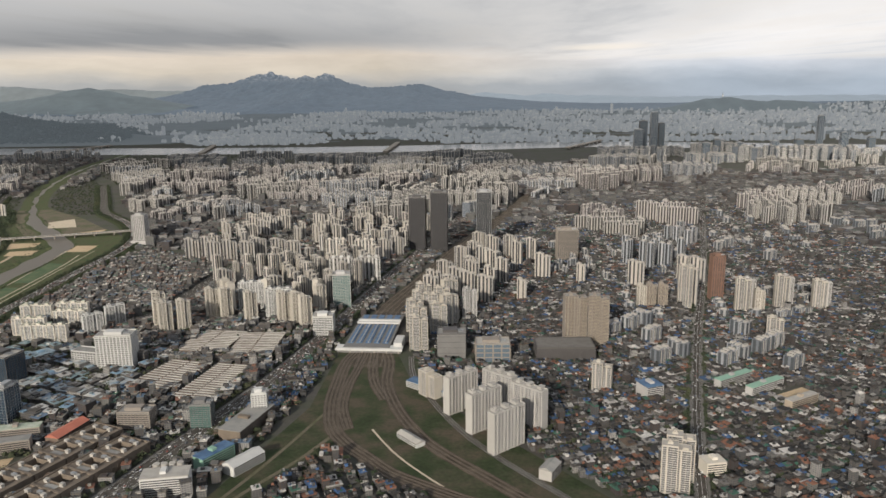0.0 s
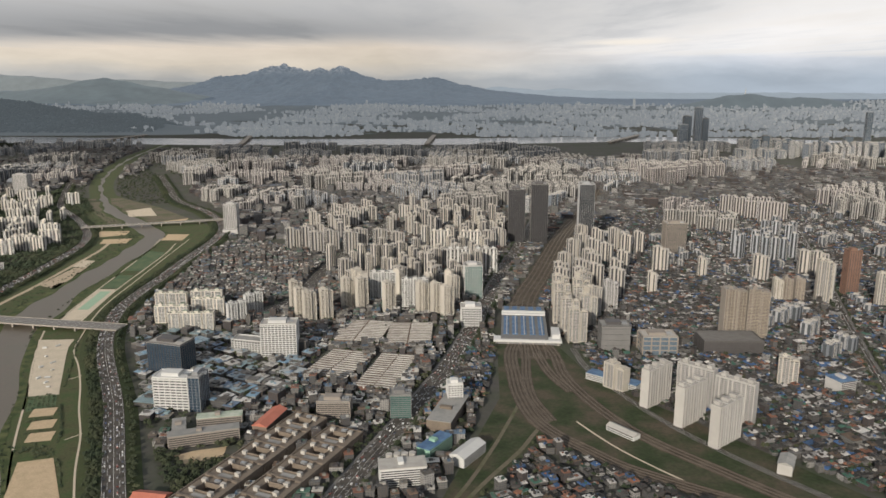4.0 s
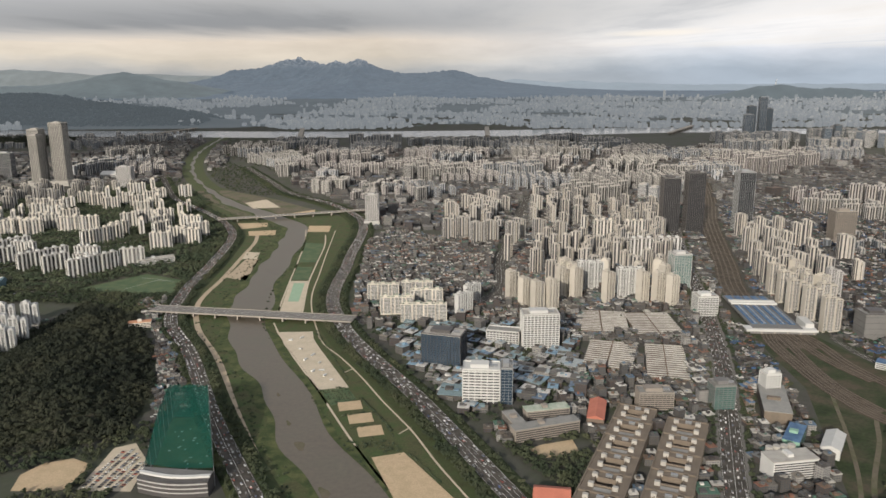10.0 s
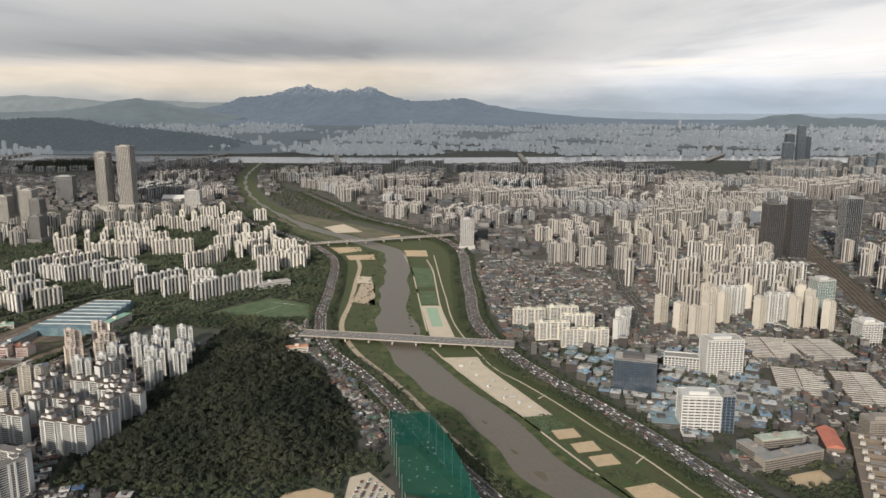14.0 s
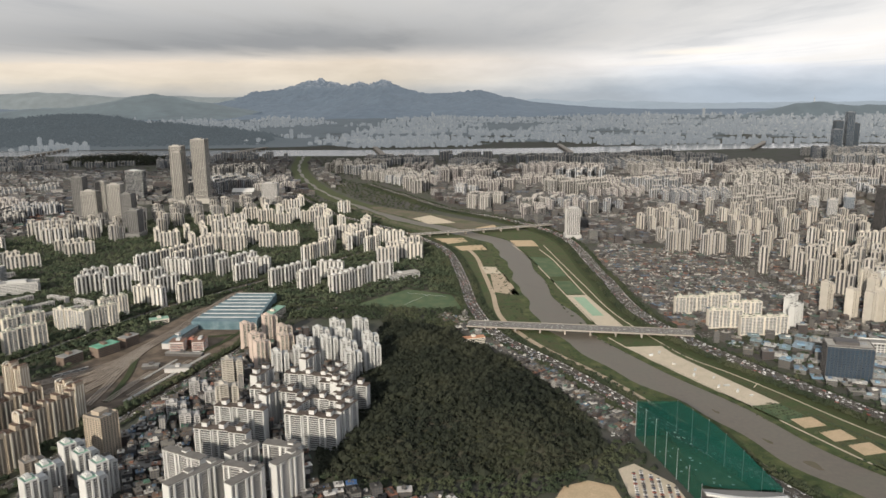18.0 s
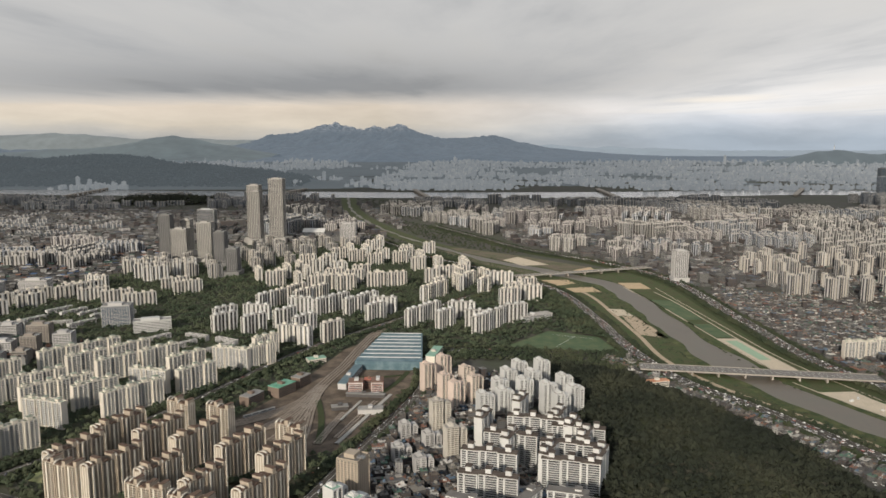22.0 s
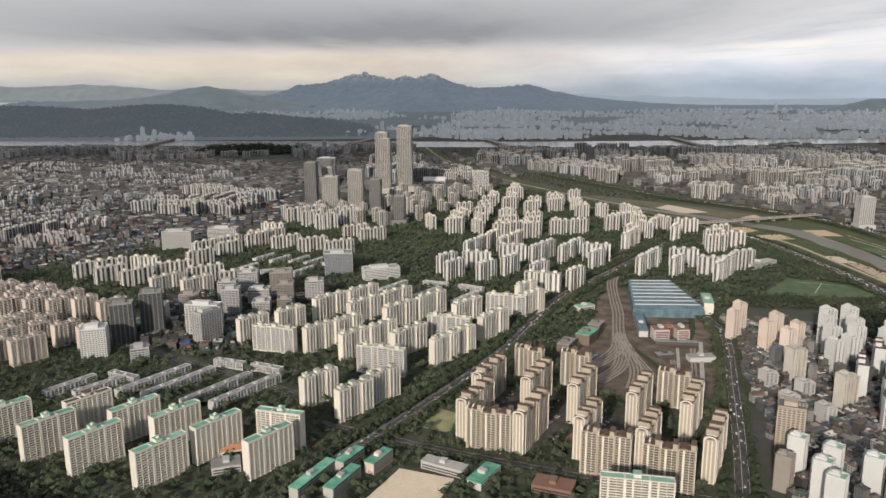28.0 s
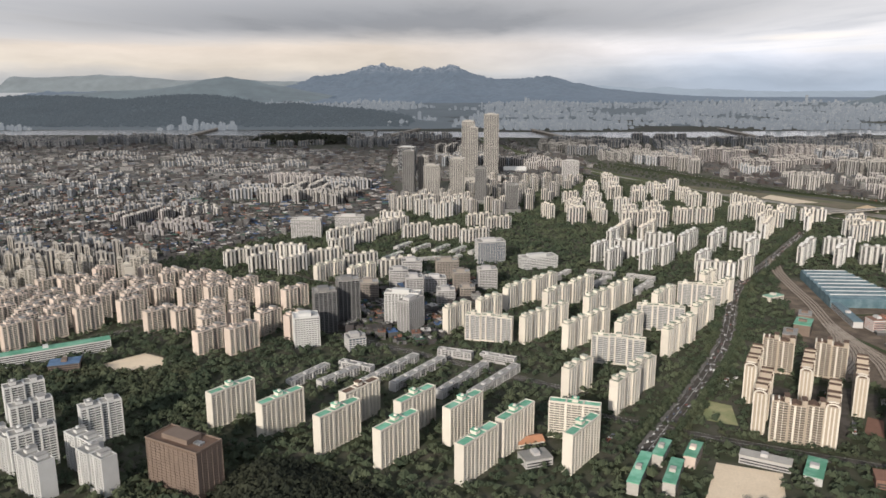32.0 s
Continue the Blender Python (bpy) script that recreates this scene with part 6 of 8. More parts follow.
shed = thing("train_shed", "large train depot with teal sawtooth roof", "train depot")
part("wall", Solid().prism([(0, 0), (29, 0), (25.5, 46), (6, 46)], 0, 3.6), TEALROOF, shed)
for k in range(8):
    y0, y1 = k * 46 / 8, (k + 1) * 46 / 8
    u0, u1 = y0 / 46, y1 / 46
    s = Solid()
    a, b = (6 * u0, 29 - 3.5 * u0), (6 * u1, 29 - 3.5 * u1)
    s.face([(a[0], y0, 3.6), (a[1], y0, 3.6), (b[1], y1 - 1.2, 4.5), (b[0], y1 - 1.2, 4.5)])
    s.face([(b[0], y1 - 1.2, 4.5), (b[1], y1 - 1.2, 4.5), (b[1], y1, 3.6), (b[0], y1, 3.6)])
    s.face([(a[1], y0, 3.6), (b[1], y1, 3.6), (b[1], y1 - 1.2, 4.5)]).face([(a[0], y0, 3.6), (b[0], y1 - 1.2, 4.5), (b[0], y1, 3.6)])
    part("roof_bay", s, TEALROOF, shed)
    part("skylight", Solid().box(b[0] + 0.6, y1 - 1.9, 4.3, b[1] - 0.6, y1 - 1.3, 4.6), WHITE, shed)
shed.matrix_world = pose(-151, 315, 0, 0, 0, -2)
claim([(-152, 313), (-121, 313), (-124, 363), (-147, 363)])


def plain_house(name, label, x, y, ang, L, D, H, wallm, roofm, category="building", gable=False, panes=True):
    top = thing(name, label, category)
    body = part("wall", Solid().box(0, 0, 0, L, D, H), wallm, top)
    if gable:
        part("roof", Solid().gable(-0.2, -0.2, L + 0.2, D + 0.2, H, H + D * 0.22), roofm, top)
    else:
        deck = part("roof", Solid().box(-0.1, -0.1, H, L + 0.1, D + 0.1, H + 0.2), roofm, top)
        part("roof_hut", Solid().box(L * 0.4, D * 0.3, H + 0.2, L * 0.4 + min(1.6, L * 0.3), D * 0.8, H + 1.0), wallm, deck)
    if panes:
        k = 0
        while 0.35 + k * 0.7 + 0.35 < H:
            for yy, n in ((-0.03, "a"), (D - 0.02, "b")):
                part("window_band", Solid().box(0.3, yy, 0.35 + k * 0.7, L - 0.3, yy + 0.05, 0.7 + k * 0.7), GLAZING, body)
            k += 1
    top.matrix_world = pose(x, y, 0, 0, 0, ang)
    claim(rect(x, y, L, D, ang, 0.5))
    return top


plain_house("depot_office", "long teal-roofed depot workshop", -151, 289, 82, 25, 3.4, 2.4, GREYWALL, TEALROOF)
for x, y, L, D, hh in ((-149.5, 285, 5.5, 5.5, 4.2), (-140.8, 285.8, 4.6, 7, 4.0)):
    wing = plain_house("depot_office", "white depot office wing with red floor bands", x, y, 4, L, D, hh, WHITE, REDBRICK)
    for k in range(5):
        part("floor_band", Solid().box(-0.08, -0.08, 0.74 + k * 0.7, L + 0.08, D + 0.08, 0.84 + k * 0.7, base=True), REDROOF, wing)
plain_house("depot_office", "red link building between the office wings", -144, 290, 4, 3.2, 3.5, 3.6, REDBRICK, REDROOF)
for k in range(4):
    plain_house("rail_coach", "white railway coach standing on the depot siding", -182.6 + k * 2.2, 258.6 + k * 2.3, 44, 2.9, 0.75, 0.75, WHITE, PALEROOF, "railway coach", gable=True)
plain_house("platform_canopy", "long low grey canopy before the depot offices", -150, 281, -5, 15, 2, 1.2, DARKFRAME, GREYROOF, "canopy", panes=False)
plain_house("platform_canopy", "low grey canopy beside the tracks", -153, 266, 12, 6, 3, 1.2, DARKFRAME, GREYROOF, "canopy", panes=False)
plain_house("depot_hall", "low office with pale green roof by the tracks", -172, 322, 28, 8, 4, 2, CREAM, MINTROOF)
plain_house("depot_hall", "grey carriage wash hall with flat roof", -143, 262, 5, 9, 4, 1.8, GREYWALL, GREYROOF, panes=False)
plain_house("depot_office", "cream office with mint roof behind the depot", -117, 318, 78, 16, 4, 5, CREAM, MINTROOF)
plain_house("school_building", "brown brick school with green roof", -175, 278.6, 60, 9.5, 5.5, 4, BRICK, GREENROOF)
plain_house("school_building", "brown brick school block by the tracks", -169.3, 290.5, 65, 7, 4.5, 4, BRICK, GREYROOF)
plain_house("school_building", "brown brick school block beside trees", -183.8, 269.1, 64, 8.5, 4.5, 3.6, BRICK, GREYROOF)
plain_house("school_building", "pale school wing with green flat roof", -259.2, 170.9, 66, 15.5, 2.6, 3, PALEROOF, GREENROOF, "school")
plain_house("school_building", "pale school wing with green flat roof", -251.1, 171.1, 66, 12, 2.8, 3, PALEROOF, GREENROOF, "school")
plain_house("school_building", "short pale school wing with green flat roof", -250.7, 183.7, 63, 9, 2.6, 3, PALEROOF, GREENROOF, "school")
plain_house("school_building", "pink school wing with green flat roof", -243.2, 183.2, 62, 8.5, 2.8, 3, PINKISH, GREENROOF, "school")
plain_house("school_hall", "long low hall with pale grey roof", -231.8, 186.9, -27, 11.5, 3.6, 2, GREYWALL, PALEROOF, "school")
plain_house("pavilion", "small building with bright green roof", -217, 176, 60, 10, 4, 2, GREYWALL, GREENROOF)
plain_house("pavilion", "low brick hall with dull red flat roof", -205.2, 175.9, -20, 9.4, 5.5, 2, REDBRICK, REDCOURT)
plain_house("kindergarten", "low house with orange tiled roof", -284, 192, 20, 7, 4, 1.2, CREAM, ORANGEROOF, gable=True)
plain_house("hall", "grey community hall with curved roof", -283, 182, 20, 7, 5, 2, GREYWALL, GREYROOF)
plain_house("school_building", "long school with green roof and white front", -447, 240, 33, 34, 4, 4, WHITE, GREENROOF, "school")
plain_house("sports_hall", "hall with blue roof next to the school", -428, 236, 20, 9, 6, 3, BRICK, BLUEROOF, "sports hall")
plain_house("school_building", "long beige school wing with pale flat roof", 124, 192.5, 19, 21, 4, 4, TAUPE, GREYROOF, "school")
plain_house("school_building", "beige school wing beside the courtyard", 127.6, 198, 109, 9, 4, 4, TAUPE, GREYROOF, "school")
plain_house("school_building", "beige school wing behind the courtyard", 128.5, 205, 13, 14, 4, 4, TAUPE, MOSSROOF, "school")
plain_house("gym", "brick hall with red pitched roof", 151.5, 202, 76, 14, 5, 3, BRICK, REDROOF, "sports hall", gable=True)
plain_house("gym", "small hall with faded red pitched roof", 126, 160, -8, 9, 6, 2.5, BRICK, REDROOF, "sports hall", gable=True)
plain_house("workshop_hall", "large hall with green and blue roof", 203, 186, 57, 12, 4.5, 4, MINTROOF, BLUEROOF, "hall")
plain_house("arched_hall", "white ribbed hall with curved roof", 213, 183, 57, 12, 5, 3, WHITE, WHITE, "hall", gable=True)
works = plain_house("factory", "white factory with rounded silos", 190, 172, 10, 13, 6, 5.5, WHITE, PALEROOF, "factory")
for k in range(4):
    part("silo", Solid().tube(3.2 + k * 2.2, 7.4, 0, 6.2, 1.0, 1.0, 14), PALEROOF, works, "pale round silo")
plain_house("brick_row", "brown commercial row beside the tracks", 209, 204, 74, 22, 8, 4, MALLBROWN, GREYROOF)
plain_house("rail_shed", "white maintenance shed between the tracks", 258.6, 208.5, -50, 10.5, 3.4, 1.5, WHITE, PALEROOF, "shed", gable=True)
plain_house("warehouse", "long white and blue warehouse by the tracks", 259, 250, -38, 20, 5, 2.4, WHITE, BLUEROOF, "warehouse")
plain_house("school_building", "long school with green roof among houses", 376, 247, 32, 18, 3, 3, GREYWALL, MINTROOF, "school")
plain_house("school_building", "long school with green roof among houses", 385, 240, 32, 18, 3, 3, GREYWALL, MINTROOF, "school")
plain_house("school_building", "pale school beside a sandy yard", 394, 228, 30, 14, 3, 3, BEIGE, PALEROOF, "school")
plain_house("sports_hall", "grey hall with deep blue roof", 346, 236, 20, 7, 7, 5, GREYWALL, BLUEROOF, "sports hall")
plain_house("church", "pale stone church with pitched roof", 305, 180, 60, 7, 4, 3.2, PALEGREY, GREYROOF, "church", gable=True)
plain_house("corner_house", "yellow cream corner house with flat roof", 350, 183, 10, 6, 5, 4, IVORY, CREAM, "house")
plain_house("river_school", "low white school near the stream", -72, 398, 30, 20, 6, 3, WHITE, PALEROOF, "school")
plain_house("river_school", "low grey school with courtyards", -86, 395, 30, 12, 14, 2.5, GREYWALL, PALEROOF, "school")
plain_house("sports_dome_hall", "white hall near the tall towers", -262, 760, 0, 22, 14, 4, WHITE, WHITE, "hall", gable=True)
plain_house("riverside_house", "orange-brown house by the bridge", -32, 292, 15, 9, 3, 2.5, CREAM, ORANGEROOF)

# golf practice range: poles, net, tee building
NET = bpy.data.materials.new("green_net")
NET.use_nodes = True
n = Nodes(NET.node_tree)
pos = n.add("ShaderNodeNewGeometry").outputs["Position"]
dark = n.noise(pos, 0.4, 4.0)
col = n.mix(dark, (0.008, 0.06, 0.046, 1), (0.022, 0.12, 0.092, 1))
mixn = n.add("ShaderNodeMixShader", None, Fac=0.56)
n.t.links.new(n.add("ShaderNodeBsdfTransparent").outputs[0], mixn.inputs[1])
n.t.links.new(n.add("ShaderNodeBsdfDiffuse", None, Color=col).outputs[0], mixn.inputs[2])
n.t.links.new(mixn.outputs[0], n.add("ShaderNodeOutputMaterial").inputs[0])
golf = thing("golf_range", "golf practice range under tall dark green nets", "golf range")
GH, GN = 11.0, 5.4


def gpos(u, v, z):
    """A place on the range: u across, v away from the tee building; the plot narrows towards its far end."""
    return (24.5 - 7 * v) * (1 - u) + (43.5 - 14 * v) * u, 171 + 38 * v - 2.0 * u * (1 - v), z


def gz(v):
    return GN + (GH - GN) * min(1.0, v / 0.6)


for edge in (lambda k: (0, k), lambda k: (k, 1), lambda k: (1, 1 - k)):
    s = Solid()
    for j in range(12):
        p, q = edge(j / 12), edge((j + 1) / 12)
        s.face([gpos(*p, 0.1), gpos(*q, 0.1), gpos(*q, gz(q[1])), gpos(*p, gz(p[1]))])
    part("side_net", s, NET, golf, "dark green net")
s = Solid()
for i in range(8):
    for j in range(14):
        s.face([gpos((i + a) / 8, (j + c) / 14, gz((j + c) / 14) - 0.8 * math.sin(math.pi * (i + a) / 8) - 0.25 * math.sin(math.pi * (j + c) / 3.5)) for a, c in ((0, 0), (1, 0), (1, 1), (0, 1))])
part("top_net", s, NET, golf, "dark green net")
for k in range(7):
    for u in (0, 1):
        x, y, z = gpos(u, k / 6, gz(k / 6) + 0.3)
        part("pole", Solid().tube(x, y, 0, z, 0.12, 0.09), STEEL, golf)
for k in range(26):
    x, y, z = gpos(rnd.uniform(0.1, 0.9), rnd.uniform(0.05, 0.8), 0.12)
    part("target_mat", Solid().box(x, y, z, x + rnd.uniform(0.3, 0.8), y + rnd.uniform(0.3, 0.8), 0.17), WHITE, golf)
part("turf", Solid().prism([gpos(u, v, 0)[:2] for u, v in ((0.02, 0.01), (0.98, 0.01), (0.98, 0.99), (0.02, 0.99))], 0, 0.12), TURF, golf)
front = [gpos(k / 8, 0, 0)[:2] for k in range(9)]
bow = [(x, y - 3.2 - 1.6 * math.sin(math.pi * k / 8)) for k, (x, y) in enumerate(front)]
part("tee_building", Solid().prism([(x, y - 0.2) for x, y in front][::-1] + [(x, y - 2) for x, y in bow], 0, 4.2), DARKFRAME, golf, "dark glazed tee building")
for z in (1.2, 2.4, 3.6):
    s = Solid()
    for k in range(8):
        (x0, y0), (x1, y1) = bow[k], bow[k + 1]
        s.face([(x0, y0 - 2.06, z), (x1, y1 - 2.06, z), (x1, y1 - 2.06, z + 0.35), (x0, y0 - 2.06, z + 0.35)])
    part("floor_band", s, GREYWALL, golf, "pale floor band")
part("roof", Solid().prism([(x, y - 0.1) for x, y in front][::-1] + bow, 4.2, 4.45), DARKGREY, golf)
s = Solid()
for k in range(8):
    (x0, y0), (x1, y1) = bow[k], bow[k + 1]
    a, c = (x0, y0 + 1.0), (x1, y1 + 1.0)
    s.face([(x0, y0 - 0.1, 4.9), (x1, y1 - 0.1, 4.9), (*c, 4.9), (*a, 4.9)])
    s.face([(x0, y0 - 0.1, 4.4), (x1, y1 - 0.1, 4.4), (x1, y1 - 0.1, 4.9), (x0, y0 - 0.1, 4.9)])
    s.face([(*c, 4.4), (*a, 4.4), (*a, 4.9), (*c, 4.9)])
part("canopy_rim", s, WHITE, golf, "white curved rim of the roof")
claim([(15, 212), (31, 212), (46, 164), (20, 164)])


# ---------------------------------------------------------------- wooded hill
HILL = [(-67, 326), (-38, 311), (-14, 271), (3, 230), (8, 200), (-8, 186), (-40, 183), (-72, 184), (-76, 201), (-72, 228), (-71, 263)]


def edge_distance(px, py, poly):
    best = np.full(np.shape(px), 1e9)
    for (x0, y0), (x1, y1) in zip(poly, poly[1:] + poly[:1]):
        dx, dy = x1 - x0, y1 - y0
        t = np.clip(((px - x0) * dx + (py - y0) * dy) / (dx * dx + dy * dy), 0, 1)
        best = np.minimum(best, np.hypot(px - x0 - t * dx, py - y0 - t * dy))
    return best


def hill_height(px, py):
    px, py = np.asarray(px, float), np.asarray(py, float)
    d = np.where(inside(px, py, HILL), edge_distance(px, py, HILL), 0.0)
    return 6.0 * (1 - np.exp(-(d / 17) ** 1.6)) * (1 + 0.12 * np.sin(px / 9) * np.cos(py / 13))


s = Solid()
xs, ys = np.arange(-80, 14, 4.0), np.arange(178, 332, 4.0)
hz = np.array([[float(hill_height(x, y)) for y in ys] for x in xs]) - 0.02
for i in range(len(xs) - 1):
    for j in range(len(ys) - 1):
        q = [(i, j), (i + 1, j), (i + 1, j + 1), (i, j + 1)]
        if max(hz[a, b] for a, b in q) > 0:
            s.face([(xs[a], ys[b], hz[a, b]) for a, b in q])
structure("hill", s, PARKSOIL, "low wooded hill with dark soil", "hill")
claim(HILL)
# dark wooded mound south of the green-roofed slabs
MOUND = [(-353, 176), (-345, 184.5), (-336, 182.5), (-325, 175), (-314, 170), (-305, 162), (-312, 146), (-338, 142), (-353, 156)]


def mound_height(px, py):
    px, py = np.asarray(px, float), np.asarray(py, float)
    d = np.where(inside(px, py, MOUND), edge_distance(px, py, MOUND), 0.0)
    return 3.2 * (1 - np.exp(-(d / 8) ** 1.6))


s = Solid()
xs, ys = np.arange(-356, -302, 3.0), np.arange(140, 188, 3.0)
hz = np.array([[float(mound_height(x, y)) for y in ys] for x in xs]) - 0.02
for i in range(len(xs) - 1):
    for j in range(len(ys) - 1):
        q = [(i, j), (i + 1, j), (i + 1, j + 1), (i, j + 1)]
        if max(hz[a, b] for a, b in q) > 0:
            s.face([(xs[a], ys[b], hz[a, b]) for a, b in q])
structure("mound", s, PARKSOIL, "low mound of dark soil under trees", "hill")
claim(MOUND)

# ---------------------------------------------------------------- trees
UP = np.array([(1, 0, 0), (-1, 0, 0), (0, 1, 0), (0, -1, 0), (0, 0, 1), (0, 0, -0.6)])
OCTA = [(0, 2, 4), (2, 1, 4), (1, 3, 4), (3, 0, 4), (2, 0, 5), (1, 2, 5), (3, 1, 5), (0, 3, 5)]


def crowns_mesh(name, spots, mat, leaves=14):
    """spots: x, y, z, radius, height. Each crown: uneven clumps round a core and many tilted leaf sprays, so that its outline is ragged."""
    a = np.asarray(spots, float)
    n = len(a)
    V, F = [], []
    base = 0
    # clumps
    for c in range(3):
        off = rng.normal(0, 0.33, (n, 3)) * (1, 1, 0.45)
        r = a[:, 3] * rng.uniform(0.5, 0.8, n)
        ctr = np.stack([a[:, 0] + off[:, 0] * a[:, 3], a[:, 1] + off[:, 1] * a[:, 3], a[:, 2] + a[:, 4] * (0.55 + 0.25 * off[:, 2])], 1)
        shape = UP[None] * rng.uniform(0.65, 1.3, (n, 6, 1)) + rng.normal(0, 0.18, (n, 6, 3))
        v = ctr[:, None] + shape * r[:, None, None] * np.array([1, 1, 0.8])
        V.append(v.reshape(-1, 3))
        F.append((np.arange(n)[:, None, None] * 6 + np.array(OCTA)[None] + base).reshape(-1, 3))
        base += n * 6
    # sprays
    d = rng.normal(0, 1, (n, leaves, 3))
    d[..., 2] = np.abs(d[..., 2]) * 0.9 - 0.25
    d /= np.linalg.norm(d, axis=-1, keepdims=True)
    ctr = a[:, None, :3] + d * (a[:, None, 3:4] * rng.uniform(0.75, 1.12, (n, leaves, 1))) * np.array([1, 1, 0.8]) + np.array([0, 0, 1]) * (a[:, None, 4:5] * 0.58)
    u = rng.normal(0, 1, (n, leaves, 3))
    u /= np.linalg.norm(u, axis=-1, keepdims=True)
    w = np.cross(d, u)
    size = a[:, None, 3:4] * rng.uniform(0.16, 0.36, (n, leaves, 1))
    tri = np.stack([ctr + u * size, ctr - u * size * 0.5 + w * size, ctr - u * size * 0.5 - w * size], 2)
    V.append(tri.reshape(-1, 3))
    F.append((np.arange(n * leaves * 3).reshape(-1, 3) + base))
    v, f = np.concatenate(V), np.concatenate(F)
    me = bpy.data.meshes.new(name)
    me.vertices.add(len(v))
    me.vertices.foreach_set("co", v.reshape(-1))
    me.loops.add(len(f) * 3)
    me.loops.foreach_set("vertex_index", f.reshape(-1).astype(np.int32))
    me.polygons.add(len(f))
    me.polygons.foreach_set("loop_start", np.arange(0, len(f) * 3, 3, dtype=np.int32))
    me.materials.append(mat)
    me.polygons.foreach_set("use_smooth", np.zeros(len(f), bool))
    me.update(calc_edges=True)
    return me


def scatter(poly, pitch, jitter=0.45):
    xs, ys = [p[0] for p in poly], [p[1] for p in poly]
    gx, gy = np.meshgrid(np.arange(min(xs), max(xs), pitch), np.arange(min(ys), max(ys), pitch))
    gx, gy = gx.ravel() + rng.uniform(-jitter, jitter, gx.size) * pitch, gy.ravel() + rng.uniform(-jitter, jitter, gy.size) * pitch
    k = inside(gx, gy, poly)
    return np.stack([gx[k], gy[k]], 1)


p = scatter(HILL, 1.75)
r = rng.uniform(0.7, 1.5, len(p)) * np.where(rng.random(len(p)) < 0.15, 1.5, 1)
stuff("forest_trees", crowns_mesh("forest_trees", np.c_[p, hill_height(p[:, 0], p[:, 1]), r, r * 1.5], FORESTLEAF, 14), "dense dark green woodland on the hill", "trees")
p = scatter(MOUND, 1.6)
r = rng.uniform(0.8, 1.5, len(p))
stuff("mound_trees", crowns_mesh("mound_trees", np.c_[p, mound_height(p[:, 0], p[:, 1]), r, r * 1.5], FORESTLEAF, 14), "dark trees covering the low mound", "trees")


def free_mask(p, pad=0):
    i, j = (p[:, 0] - GX).astype(int), (p[:, 1] - GY).astype(int)
    ok = (i >= 1) & (i < 2999) & (j >= 1) & (j < 1399)
    i, j = np.clip(i, 1, 2998), np.clip(j, 1, 1398)
    return ok & ~taken[i, j] & (~(taken[i + 1, j] | taken[i - 1, j] | taken[i, j + 1] | taken[i, j - 1]) if pad else True)


# single trees that stand out: trunk, limbs, crown
def tree_proto(k):
    top = thing("tree", "leafy green street tree", "tree", "street trees")
    s = Solid().tube(0, 0, 0, 0.9, 0.1, 0.06, 6)
    trunk = part("trunk", s, BARK, top)
    for j in range(3):
        a = TAU * j / 3 + k
        limb = Solid()
        limb.face([(0.04, 0, 0.6), (-0.04, 0, 0.6), (0.5 * math.cos(a), 0.5 * math.sin(a), 1.15)])
        limb.face([(0, 0.04, 0.6), (0, -0.04, 0.6), (0.5 * math.cos(a), 0.5 * math.sin(a), 1.15)])
        part("limb", limb, BARK, trunk)
    ob = new("crown", crowns_mesh("crown", [(0, 0, 0.5, 0.95 + 0.1 * k, 1.5), (0.3, 0.2, 0.8, 0.6, 1.4)], LEAF, 40))
    ob.parent = top
    return top


protos = []
spots = []
for name, d in (("avenue_depot", 3.7), ("avenue_depot", -3.7), ("street_depot_side", 3.4), ("street_school", 2.9), ("avenue_market", 5.2), ("avenue_market", -5.2)):
    line = offset(roads[name], d)
    for k in range(0, len(line) - 1):
        if line[k][1] < 330:
            for f in (0.0, 0.5):
                spots.append(line[k] * (1 - f) + line[k + 1] * f)
for k, q in enumerate(spots[:130]):
    m = pose(q[0] + rnd.uniform(-.4, .4), q[1] + rnd.uniform(-.4, .4), 0, 0, 0, rnd.uniform(0, 360))
    if len(protos) < 4:
        t = tree_proto(len(protos))
        t.matrix_world = m
        protos.append(t)
    else:
        copy_thing(protos[k % 4], m)

# trees between the estate blocks, along levees and roads
p = scatter(ESTATE, 2.9)
p = p[free_mask(p)]
keep = np.array([noise.noise((x * 0.05, y * 0.05, 0)) for x, y in p]) > -0.75
p = p[keep]
r = rng.uniform(0.7, 1.75, len(p))
stuff("estate_trees", crowns_mesh("estate_trees", np.c_[p, np.zeros(len(p)), r, r * 1.6], LEAF, 7), "green trees filling the ground between apartment blocks", "trees")
p = []
for name, ds in (("expressway_right_bank", (-4.4, -5.6, -6.6, 5.2)), ("expressway_left_bank", (4.2, 5.4, -4.2))):
    for d in ds:
        line = offset(roads[name], d)
        for k in range(len(line) - 1):
            for f in (0, 0.33, 0.66):
                if rnd.random() < 0.8:
                    q = line[k] * (1 - f) + line[k + 1] * f
                    p.append((q[0] + rnd.uniform(-.7, .7), q[1] + rnd.uniform(-.7, .7)))
p = np.array(p)
street = []
